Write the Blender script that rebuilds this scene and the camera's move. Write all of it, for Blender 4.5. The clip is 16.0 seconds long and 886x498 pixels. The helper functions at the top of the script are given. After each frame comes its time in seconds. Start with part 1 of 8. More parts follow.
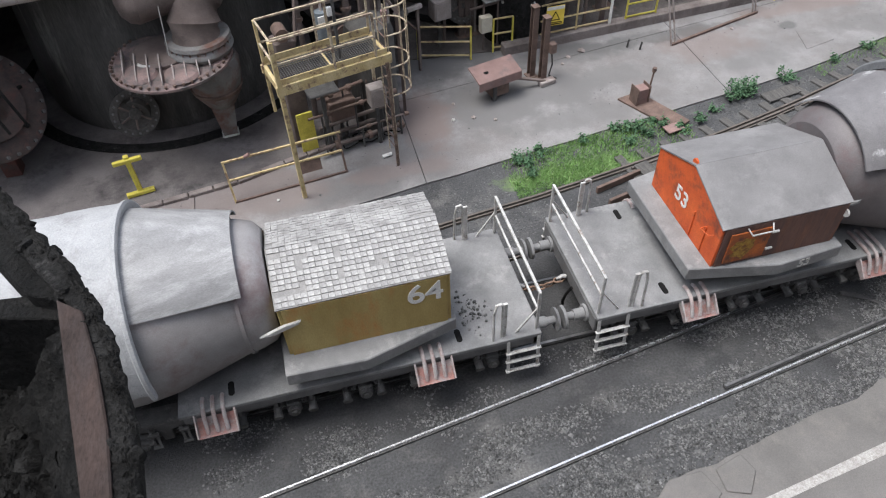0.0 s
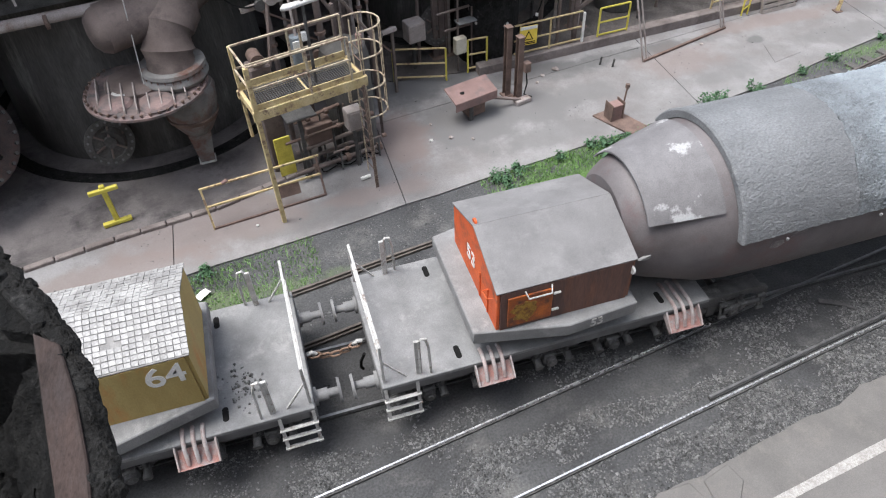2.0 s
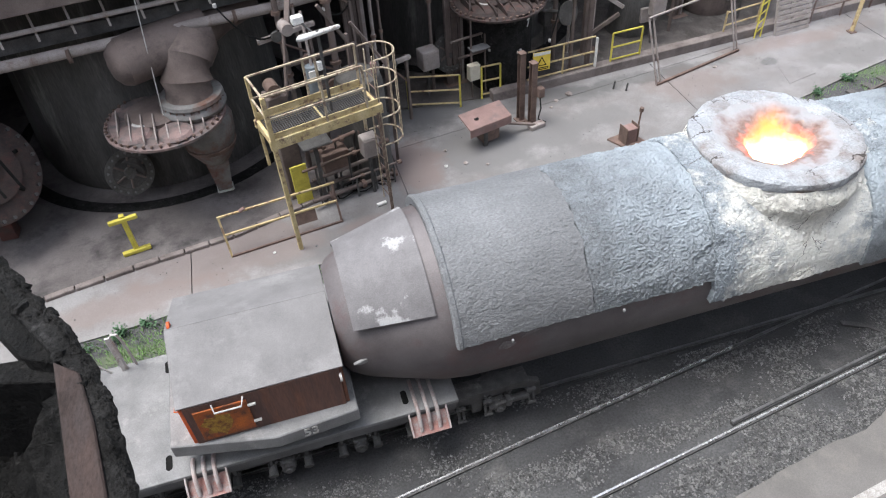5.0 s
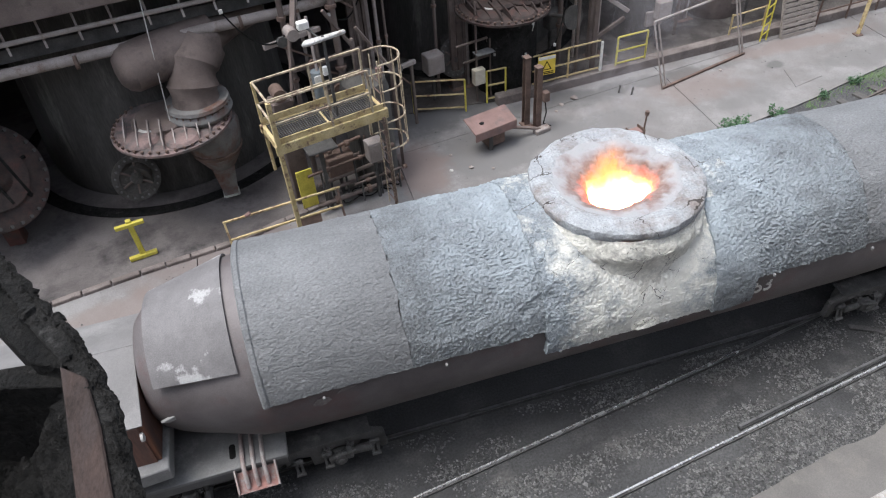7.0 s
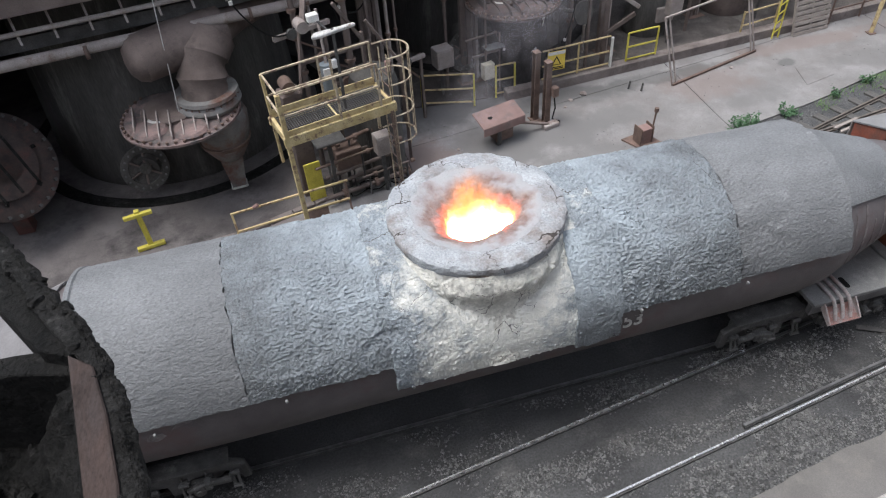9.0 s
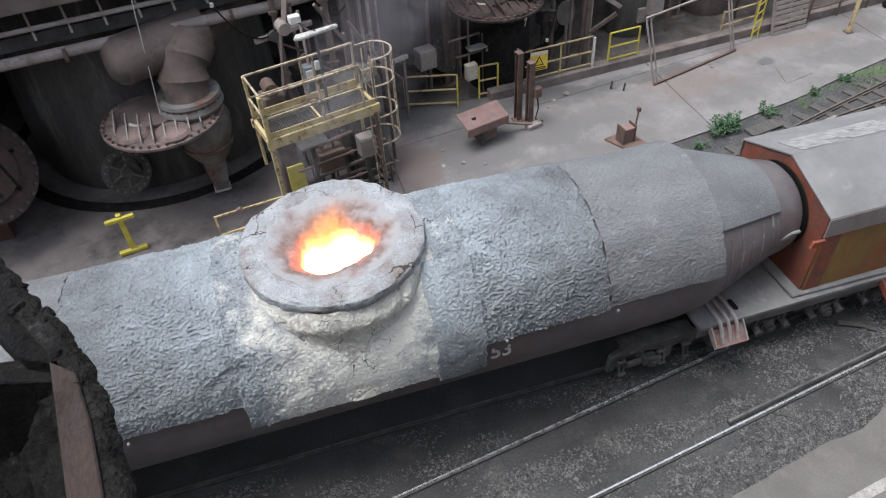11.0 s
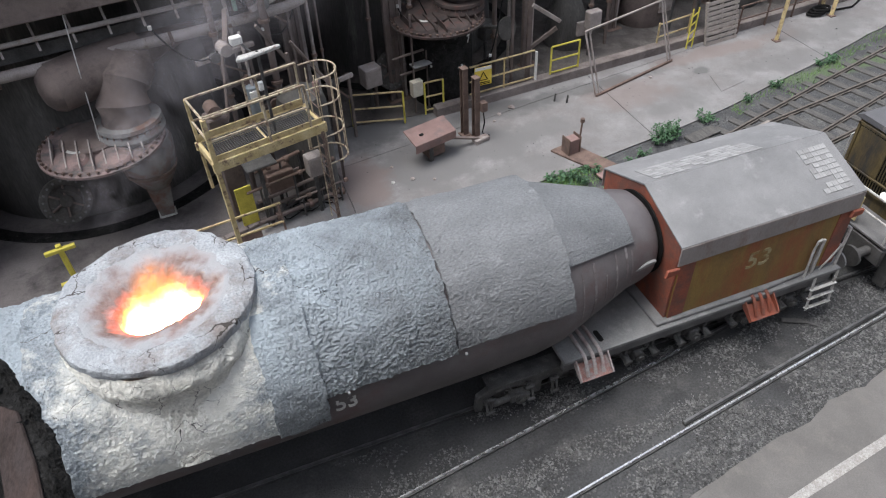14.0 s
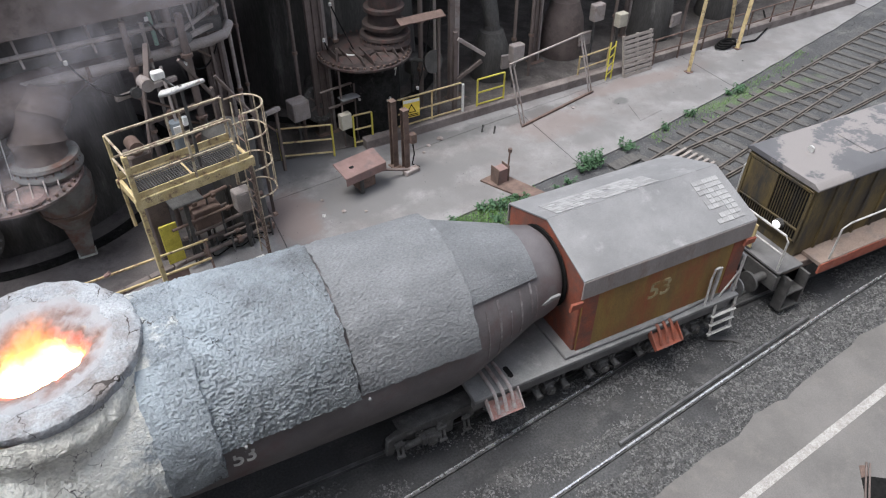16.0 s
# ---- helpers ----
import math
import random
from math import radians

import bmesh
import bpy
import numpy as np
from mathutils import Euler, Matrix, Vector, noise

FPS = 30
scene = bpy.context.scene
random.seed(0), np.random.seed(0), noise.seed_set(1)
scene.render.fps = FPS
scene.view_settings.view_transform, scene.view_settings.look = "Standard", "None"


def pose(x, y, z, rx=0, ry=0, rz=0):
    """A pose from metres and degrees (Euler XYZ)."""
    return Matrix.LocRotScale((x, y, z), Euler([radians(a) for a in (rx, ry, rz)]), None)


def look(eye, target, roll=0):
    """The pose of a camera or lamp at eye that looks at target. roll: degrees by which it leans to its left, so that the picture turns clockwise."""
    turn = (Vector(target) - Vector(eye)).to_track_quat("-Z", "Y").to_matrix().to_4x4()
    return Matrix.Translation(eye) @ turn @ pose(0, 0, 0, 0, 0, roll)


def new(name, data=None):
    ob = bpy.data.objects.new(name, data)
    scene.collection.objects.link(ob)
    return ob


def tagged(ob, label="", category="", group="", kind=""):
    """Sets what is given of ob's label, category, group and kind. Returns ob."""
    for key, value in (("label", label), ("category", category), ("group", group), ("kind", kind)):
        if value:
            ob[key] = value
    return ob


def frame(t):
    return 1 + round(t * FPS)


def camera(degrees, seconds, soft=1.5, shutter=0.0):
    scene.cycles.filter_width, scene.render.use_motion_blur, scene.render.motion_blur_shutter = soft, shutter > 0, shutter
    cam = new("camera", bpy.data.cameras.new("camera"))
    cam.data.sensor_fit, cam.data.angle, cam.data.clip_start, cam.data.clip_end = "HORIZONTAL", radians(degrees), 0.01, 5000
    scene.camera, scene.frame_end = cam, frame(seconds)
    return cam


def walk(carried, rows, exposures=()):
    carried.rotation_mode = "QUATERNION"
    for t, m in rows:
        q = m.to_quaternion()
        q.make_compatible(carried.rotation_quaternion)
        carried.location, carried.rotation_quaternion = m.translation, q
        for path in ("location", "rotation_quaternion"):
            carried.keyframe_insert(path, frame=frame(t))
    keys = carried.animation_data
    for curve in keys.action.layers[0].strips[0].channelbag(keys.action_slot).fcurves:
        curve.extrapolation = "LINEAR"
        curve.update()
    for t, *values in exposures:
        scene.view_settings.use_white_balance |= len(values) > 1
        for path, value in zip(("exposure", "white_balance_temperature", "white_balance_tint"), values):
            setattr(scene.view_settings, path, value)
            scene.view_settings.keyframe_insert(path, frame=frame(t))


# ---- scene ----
# the camera stands on a gantry 11.6 m over the rails and is only turned by the hand
TURNS = [
    (0.0, 42.95, 1.61, -14.75),
    (0.5, 43.70, 1.45, -15.98),
    (1.0, 44.09, 1.26, -16.70),
    (1.5, 44.32, 1.41, -16.91),
    (2.0, 44.51, 1.74, -17.09),
    (2.5, 44.81, 2.03, -17.21),
    (3.0, 45.22, 2.41, -17.26),
    (3.5, 45.51, 2.62, -17.12),
    (4.0, 45.92, 2.80, -16.93),
    (4.5, 46.31, 2.95, -16.72),
    (7.0, 46.96, 3.49, -16.34),
    (7.5, 46.91, 3.52, -16.22),
    (8.0, 46.78, 3.42, -15.89),
    (10.5, 46.43, 3.29, -15.22),
    (11.0, 46.56, 2.93, -16.73),
    (11.5, 46.62, 2.56, -18.34),
    (12.0, 46.66, 2.29, -19.72),
    (12.5, 46.75, 2.15, -20.53),
    (13.0, 46.90, 2.12, -20.70),
    (13.5, 47.22, 2.13, -20.83),
    (14.0, 47.64, 2.14, -21.25),
    (14.5, 48.07, 2.05, -22.07),
    (15.0, 48.66, 1.73, -23.33),
    (15.5, 49.16, 0.74, -24.84),
    (16.0, 50.06, -0.06, -26.55),
]
EYE = (0, 0, 11.6)
cam = camera(64.5, 16.0, soft=1.15)
walk(cam, [(t, pose(*EYE, rx, ry, rz)) for t, rx, ry, rz in TURNS],
     [(0, 1.02), (2, 1.25), (3.5, 1.38), (4.5, 1.34), (7, 1.06), (8, 0.97), (10.5, 0.86), (14.5, 0.90), (16, 1.04)])

# ---- light: an overcast day ----
world = bpy.data.worlds.new("sky")
scene.world = world
world.use_nodes = True
wn = world.node_tree.nodes
sky = wn.new("ShaderNodeTexSky")
sky.sky_type, sky.sun_disc = "NISHITA", False
sky.sun_elevation, sky.sun_rotation = radians(70), radians(240)
sky.air_density, sky.dust_density, sky.ozone_density = 1.0, 1.0, 1.5
hsv = wn.new("ShaderNodeHueSaturation")
hsv.inputs["Saturation"].default_value = 0.45
world.node_tree.links.new(sky.outputs[0], hsv.inputs["Color"])
world.node_tree.links.new(hsv.outputs[0], wn["Background"].inputs[0])
wn["Background"].inputs[1].default_value = 0.15
sun = new("sun", bpy.data.lights.new("sun", "SUN"))
sun.data.energy, sun.data.angle, sun.data.color = 2.1, radians(30), (1.0, 0.985, 0.965)
sun.matrix_world = look((-9, 2, 28), (0, 0, 0))


# ---- materials ----
def mat(name, c1, c2, scale=3.0, rough=0.85, metal=0.0, bump=0.3, fine=60.0, spots=None, spot_scale=2.0, spot_cut=0.6, spot_soft=0.06, tone=0.25, piece=0.0,
        stretch=(1, 1, 1), depth=0.01, relief=None):
    """Two-scale weathered surface: broad patches c1..c2, fine grain, optional spots of another colour with a shape of their own."""
    m = bpy.data.materials.new(name)
    m.use_nodes = True
    n, l = m.node_tree.nodes, m.node_tree.links
    b = n["Principled BSDF"]
    tc = n.new("ShaderNodeTexCoord")
    mp = n.new("ShaderNodeMapping")
    mp.inputs["Scale"].default_value = stretch
    l.new(tc.outputs["Object"], mp.inputs["Vector"])
    broad = n.new("ShaderNodeTexNoise")
    broad.inputs["Scale"].default_value, broad.inputs["Detail"].default_value, broad.inputs["Roughness"].default_value = scale, 7, 0.62
    l.new(mp.outputs[0], broad.inputs["Vector"])
    ramp = n.new("ShaderNodeValToRGB")
    ramp.color_ramp.elements[0].position, ramp.color_ramp.elements[1].position = 0.33, 0.68
    ramp.color_ramp.elements[0].color, ramp.color_ramp.elements[1].color = (*c1, 1), (*c2, 1)
    l.new(broad.outputs[0], ramp.inputs[0])
    colour = ramp.outputs[0]
    grain = n.new("ShaderNodeTexNoise")
    grain.inputs["Scale"].default_value, grain.inputs["Detail"].default_value = fine, 7
    grain.inputs["Roughness"].default_value = 0.66
    l.new(mp.outputs[0], grain.inputs["Vector"])
    if spots:
        sp = n.new("ShaderNodeTexNoise")
        sp.inputs["Scale"].default_value, sp.inputs["Detail"].default_value, sp.inputs["Roughness"].default_value = spot_scale, 9, 0.7
        off = n.new("ShaderNodeVectorMath")
        off.inputs[1].default_value = (7.3, 2.1, 5.7)
        l.new(mp.outputs[0], off.inputs[0])
        l.new(off.outputs[0], sp.inputs["Vector"])
        cut = n.new("ShaderNodeMapRange")
        cut.inputs["From Min"].default_value, cut.inputs["From Max"].default_value = spot_cut - spot_soft, spot_cut + spot_soft
        l.new(sp.outputs[0], cut.inputs["Value"])
        mx = n.new("ShaderNodeMix")
        mx.data_type = "RGBA"
        l.new(cut.outputs[0], mx.inputs["Factor"])
        l.new(colour, mx.inputs["A"])
        mx.inputs["B"].default_value = (*spots, 1)
        colour = mx.outputs["Result"]
    gr = n.new("ShaderNodeMapRange")
    gr.inputs["From Min"].default_value, gr.inputs["From Max"].default_value = 0.25, 0.75
    gr.inputs["To Min"].default_value, gr.inputs["To Max"].default_value = 1 - 1.3 * tone, 1 + 1.3 * tone
    l.new(grain.outputs[0], gr.inputs["Value"])
    value = gr.outputs[0]
    if piece:
        info = n.new("ShaderNodeObjectInfo")
        pr = n.new("ShaderNodeMapRange")
        pr.inputs["To Min"].default_value, pr.inputs["To Max"].default_value = 1 - piece, 1 + piece
        l.new(info.outputs["Random"], pr.inputs["Value"])
        mu = n.new("ShaderNodeMath")
        mu.operation = "MULTIPLY"
        l.new(value, mu.inputs[0])
        l.new(pr.outputs[0], mu.inputs[1])
        value = mu.outputs[0]
    sc = n.new("ShaderNodeVectorMath")
    sc.operation = "SCALE"
    l.new(colour, sc.inputs[0])
    l.new(value, sc.inputs["Scale"])
    l.new(sc.outputs[0], b.inputs["Base Color"])
    rr = n.new("ShaderNodeMapRange")
    rr.inputs["To Min"].default_value, rr.inputs["To Max"].default_value = max(0.05, rough - 0.15), min(1, rough + 0.12)
    l.new(broad.outputs[0], rr.inputs["Value"])
    l.new(rr.outputs[0], b.inputs["Roughness"])
    b.inputs["Metallic"].default_value = metal
    bp = n.new("ShaderNodeBump")
    bp.inputs["Strength"].default_value, bp.inputs["Distance"].default_value = bump, depth
    l.new(grain.outputs[0], bp.inputs["Height"])
    l.new(bp.outputs[0], b.inputs["Normal"])
    if relief:
        lumps_ = n.new("ShaderNodeTexNoise")
        lumps_.inputs["Scale"].default_value, lumps_.inputs["Detail"].default_value = relief[0], 5
        lumps_.inputs["Roughness"].default_value, lumps_.inputs["Distortion"].default_value = 0.55, 0.7
        l.new(mp.outputs[0], lumps_.inputs["Vector"])
        b2 = n.new("ShaderNodeBump")
        b2.inputs["Strength"].default_value, b2.inputs["Distance"].default_value = 1.0, relief[1]
        l.new(lumps_.outputs[0], b2.inputs["Height"])
        l.new(b2.outputs[0], bp.inputs["Normal"])
    return m


def glow(name, colour, strength):
    m = bpy.data.materials.new(name)
    m.use_nodes = True
    b = m.node_tree.nodes["Principled BSDF"]
    b.inputs["Base Color"].default_value = (0.05, 0.02, 0.01, 1)
    b.inputs["Emission Color"].default_value = (*colour, 1)
    b.inputs["Emission Strength"].default_value = strength
    return m


M = {
    "ballast": mat("ballast", (0.041, 0.041, 0.043), (0.094, 0.094, 0.095), 0.6, 0.95, 0, 0.9, 22, (0.15, 0.145, 0.138), 0.9, 0.62, 0.1, 0.5, depth=0.03),
    "gravel": mat("gravel", (0.065, 0.065, 0.066), (0.17, 0.168, 0.165), 6, 0.95, 0, 0.4, 80, tone=0.3),
    "slab": mat("slab", (0.165, 0.158, 0.156), (0.265, 0.256, 0.253), 0.55, 0.8, 0, 0.35, 34, (0.165, 0.150, 0.146), 0.6, 0.55, 0.12, 0.17),
    "paving": mat("paving", (0.125, 0.118, 0.112), (0.175, 0.165, 0.157), 0.8, 0.85, 0, 0.25, 45, (0.17, 0.157, 0.146), 2.5, 0.62, 0.1, 0.14),
    "line_paint": mat("line_paint", (0.31, 0.295, 0.28), (0.42, 0.405, 0.385), 5, 0.8, 0, 0.2, 40, (0.28, 0.26, 0.24), 9, 0.55, 0.08),
    "floor_dust": mat("floor_dust", (0.10, 0.088, 0.085), (0.19, 0.17, 0.165), 0.8, 0.9, 0, 0.35, 40, (0.05, 0.045, 0.045), 0.9, 0.58, 0.1),
    "rail": mat("rail", (0.74, 0.74, 0.75), (0.85, 0.85, 0.86), 6, 0.28, 0.75, 0.05, 90, tone=0.06),
    "rail_dull": mat("rail_dull", (0.16, 0.158, 0.158), (0.30, 0.298, 0.298), 6, 0.4, 0.7, 0.05, 90, tone=0.1),
    "rail_rust": mat("rail_rust", (0.085, 0.074, 0.066), (0.165, 0.14, 0.122), 5, 0.8, 0.1, 0.3, 90),
    "sleeper": mat("sleeper", (0.055, 0.052, 0.050), (0.125, 0.118, 0.11), 3, 0.9, 0, 0.5, 40, stretch=(6, 1, 1)),
    "deck": mat("deck", (0.155, 0.154, 0.155), (0.25, 0.248, 0.248), 1.6, 0.8, 0.05, 0.25, 60, (0.32, 0.312, 0.305), 1.8, 0.62, 0.08, 0.2),
    "deck_dark": mat("deck_dark", (0.10, 0.098, 0.098), (0.19, 0.187, 0.186), 1.6, 0.75, 0.1, 0.2, 60, tone=0.2),
    "orange": mat("orange", (0.48, 0.07, 0.015), (0.68, 0.13, 0.03), 2.2, 0.65, 0, 0.2, 50, (0.10, 0.045, 0.03), 1.9, 0.6, 0.09, 0.2),
    "orange_rust": mat("orange_rust", (0.34, 0.075, 0.015), (0.52, 0.14, 0.025), 3.5, 0.7, 0, 0.3, 50, (0.12, 0.05, 0.03), 3.2, 0.54, 0.1, 0.25),
    "brown_side": mat("brown_side", (0.085, 0.05, 0.045), (0.17, 0.085, 0.062), 3.0, 0.75, 0, 0.2, 50, (0.22, 0.09, 0.05), 2.6, 0.62, 0.1, 0.2, stretch=(1, 1, 0.12)),
    "red_end": mat("red_end", (0.17, 0.05, 0.032), (0.32, 0.09, 0.05), 2.0, 0.7, 0, 0.25, 50, (0.12, 0.07, 0.058), 1.9, 0.56, 0.12, 0.24),
    "ochre": mat("ochre", (0.31, 0.22, 0.07), (0.43, 0.33, 0.13), 1.6, 0.7, 0, 0.2, 50, (0.42, 0.17, 0.04), 1.5, 0.62, 0.1, 0.15, stretch=(1, 1, 0.35)),
    "ochre_rust": mat("ochre_rust", (0.17, 0.10, 0.035), (0.30, 0.19, 0.05), 1.6, 0.7, 0, 0.2, 50, (0.27, 0.085, 0.035), 1.4, 0.57, 0.1, 0.15, stretch=(1, 1, 0.35)),
    "roof_grey": mat("roof_grey", (0.165, 0.163, 0.164), (0.25, 0.246, 0.246), 0.9, 0.8, 0.05, 0.3, 60, (0.30, 0.292, 0.29), 1.6, 0.62, 0.06, 0.16),
    "red_lead": mat("red_lead", (0.055, 0.024, 0.02), (0.135, 0.05, 0.04), 2.5, 0.85, 0, 0.35, 50, (0.06, 0.045, 0.04), 2.5, 0.55, 0.08, 0.25),
    "drip": mat("drip", (0.17, 0.15, 0.148), (0.33, 0.305, 0.30), 6, 0.8, 0, 0.2, 60, (0.13, 0.11, 0.11), 4, 0.5, 0.1, 0.2),
    "cone_pale": mat("cone_pale", (0.22, 0.216, 0.216), (0.33, 0.326, 0.326), 1.6, 0.55, 0.15, 0.2, 50, (0.40, 0.395, 0.395), 2.2, 0.58, 0.1, 0.18, stretch=(0.4, 1, 2.5)),
    "fin_pale": mat("fin_pale", (0.26, 0.20, 0.19), (0.46, 0.36, 0.34), 4, 0.75, 0.05, 0.3, 60, (0.42, 0.40, 0.395), 5, 0.52, 0.1, 0.2),
    "roof_dusty": mat("roof_dusty", (0.135, 0.13, 0.13), (0.21, 0.203, 0.202), 1.1, 0.8, 0.05, 0.25, 60, (0.25, 0.243, 0.24), 1.4, 0.62, 0.1, 0.16),
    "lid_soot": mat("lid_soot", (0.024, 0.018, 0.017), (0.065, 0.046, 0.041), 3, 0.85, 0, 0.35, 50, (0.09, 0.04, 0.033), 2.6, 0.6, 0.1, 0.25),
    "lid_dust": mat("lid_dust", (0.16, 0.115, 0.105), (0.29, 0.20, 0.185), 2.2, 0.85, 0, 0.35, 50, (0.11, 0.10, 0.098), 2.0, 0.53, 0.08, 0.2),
    "yellow_worn": mat("yellow_worn", (0.33, 0.265, 0.18), (0.54, 0.46, 0.34), 6, 0.75, 0, 0.3, 60, (0.19, 0.13, 0.10), 7, 0.55, 0.05, 0.25),
    "faded": mat("faded", (0.30, 0.25, 0.12), (0.42, 0.36, 0.22), 5, 0.8, 0, 0.2, 60, (0.26, 0.17, 0.07), 6, 0.52, 0.06, 0.2),
    "tile_worn": mat("tile_worn", (0.22, 0.217, 0.214), (0.36, 0.354, 0.348), 1.1, 0.8, 0, 0.3, 50, (0.25, 0.245, 0.245), 1.6, 0.6, 0.1, 0.15, piece=0.18),
    "plate_rust": mat("plate_rust", (0.026, 0.019, 0.017), (0.060, 0.042, 0.037), 7, 0.8, 0.0, 0.35, 90, (0.045, 0.035, 0.033), 5, 0.55, 0.08, 0.3, stretch=(1, 0.35, 1)),
    "tile": mat("tile", (0.25, 0.244, 0.238), (0.42, 0.41, 0.398), 2.2, 0.6, 0, 0.3, 50, (0.22, 0.212, 0.205), 2.4, 0.56, 0.08, 0.25, piece=0.2),
    "joint": mat("joint", (0.20, 0.195, 0.19), (0.30, 0.29, 0.28), 4, 0.9, 0, 0.4, 60),
    "shell": mat("shell", (0.095, 0.083, 0.084), (0.175, 0.158, 0.160), 0.9, 0.6, 0.15, 0.2, 60, (0.13, 0.075, 0.072), 0.9, 0.62, 0.12, 0.16),
    "shell_pale": mat("shell_pale", (0.20, 0.185, 0.185), (0.34, 0.325, 0.325), 0.7, 0.55, 0.2, 0.15, 60, (0.16, 0.09, 0.09), 0.9, 0.62, 0.12, 0.12),
    "coat_white": mat("coat_white", (0.29, 0.295, 0.30), (0.40, 0.40, 0.405), 1.5, 0.7, 0, 0.3, 40, (0.24, 0.235, 0.235), 1.6, 0.62, 0.1, 0.16, relief=(7, 0.03)),
    "patch_plate": mat("patch_plate", (0.125, 0.118, 0.120), (0.20, 0.192, 0.195), 1.8, 0.75, 0.1, 0.3, 50, (0.37, 0.365, 0.365), 1.3, 0.58, 0.025, 0.18),
    "rust": mat("rust", (0.10, 0.068, 0.055), (0.20, 0.135, 0.112), 3, 0.85, 0.1, 0.4, 60, tone=0.25),
    "dull_red": mat("dull_red", (0.19, 0.118, 0.105), (0.285, 0.185, 0.168), 2, 0.8, 0, 0.3, 60, (0.15, 0.115, 0.11), 3, 0.62, 0.08, 0.15),
    "pink": mat("pink", (0.20, 0.11, 0.10), (0.40, 0.20, 0.17), 4, 0.75, 0.1, 0.3, 60, (0.30, 0.28, 0.28), 5, 0.55, 0.1, 0.2),
    "iron": mat("iron", (0.06, 0.058, 0.057), (0.14, 0.135, 0.132), 3, 0.7, 0.4, 0.3, 50),
    "steel_pale": mat("steel_pale", (0.36, 0.35, 0.335), (0.60, 0.59, 0.57), 6, 0.6, 0.1, 0.2, 60, (0.20, 0.15, 0.12), 7, 0.62, 0.06),
    "yellow_old": mat("yellow_old", (0.42, 0.31, 0.14), (0.60, 0.49, 0.28), 4, 0.7, 0, 0.3, 60, (0.20, 0.13, 0.09), 5, 0.58, 0.05, 0.2),
    "yellow": mat("yellow", (0.50, 0.42, 0.06), (0.66, 0.57, 0.10), 5, 0.6, 0, 0.2, 60, (0.25, 0.18, 0.06), 6, 0.66, 0.05),
    "furnace": mat("furnace", (0.045, 0.042, 0.039), (0.11, 0.104, 0.097), 1.3, 0.85, 0.05, 0.4, 25, (0.21, 0.20, 0.185), 1.3, 0.64, 0.07, 0.3, stretch=(1, 1, 0.16)),
    "duct": mat("duct", (0.105, 0.079, 0.071), (0.195, 0.155, 0.14), 1.3, 0.8, 0.1, 0.3, 50, (0.07, 0.055, 0.05), 1.8, 0.62, 0.1, 0.15),
    "hopper": mat("hopper", (0.12, 0.115, 0.11), (0.25, 0.245, 0.235), 1.6, 0.75, 0.2, 0.2, 50, (0.15, 0.08, 0.06), 1.4, 0.55, 0.08, 0.15),
    "pipe": mat("pipe", (0.24, 0.205, 0.19), (0.38, 0.335, 0.315), 2, 0.75, 0.05, 0.25, 60, (0.18, 0.12, 0.10), 3, 0.62, 0.08),
    "wall_dark": mat("wall_dark", (0.05, 0.046, 0.044), (0.11, 0.102, 0.098), 0.8, 0.9, 0, 0.4, 30, tone=0.2),
    "plinth": mat("plinth", (0.14, 0.115, 0.105), (0.25, 0.215, 0.20), 1.4, 0.9, 0, 0.4, 40, (0.10, 0.08, 0.075), 2, 0.6, 0.1),
    "bogie": mat("bogie", (0.055, 0.053, 0.052), (0.13, 0.127, 0.125), 3, 0.7, 0.15, 0.3, 50, (0.20, 0.19, 0.185), 4, 0.62, 0.08, 0.25),
    "scorch": mat("scorch", (0.32, 0.16, 0.02), (0.42, 0.26, 0.05), 7, 0.8, 0, 0.3, 50, (0.16, 0.06, 0.02), 8, 0.52, 0.08, 0.25),
    "fascia": mat("fascia", (0.20, 0.175, 0.168), (0.30, 0.27, 0.26), 1.4, 0.8, 0, 0.2, 50, (0.18, 0.115, 0.10), 1.6, 0.6, 0.1, 0.15, stretch=(1, 1, 0.4)),
    "hall_dirt": mat("hall_dirt", (0.045, 0.039, 0.036), (0.12, 0.105, 0.097), 1.2, 0.92, 0, 0.6, 30, (0.16, 0.145, 0.135), 1.6, 0.62, 0.1, 0.4, depth=0.03),
    "coke": mat("coke", (0.006, 0.006, 0.006), (0.022, 0.021, 0.020), 6, 0.8, 0, 1.0, 40, (0.05, 0.048, 0.046), 9, 0.66, 0.05, 0.5, depth=0.03, relief=(14, 0.06)),
    "soot": mat("soot", (0.010, 0.0095, 0.009), (0.032, 0.031, 0.030), 5, 0.9, 0, 1.0, 34, (0.075, 0.072, 0.070), 7, 0.64, 0.06, 0.5, depth=0.03, relief=(22, 0.05)),
    "beam_rust": mat("beam_rust", (0.09, 0.06, 0.052), (0.16, 0.11, 0.10), 2, 0.75, 0.1, 0.3, 60, (0.05, 0.042, 0.04), 4, 0.62, 0.08),
    "white": mat("white", (0.62, 0.61, 0.58), (0.74, 0.73, 0.70), 6, 0.6, 0, 0.1, 60, (0.4, 0.38, 0.35), 8, 0.66, 0.05),
    "cream": mat("cream", (0.42, 0.38, 0.30), (0.55, 0.51, 0.42), 6, 0.7, 0, 0.1, 60, (0.25, 0.2, 0.16), 6, 0.66, 0.06),
    "black": mat("black", (0.007, 0.007, 0.007), (0.017, 0.0165, 0.016), 5, 0.9, 0, 0.2, 60),
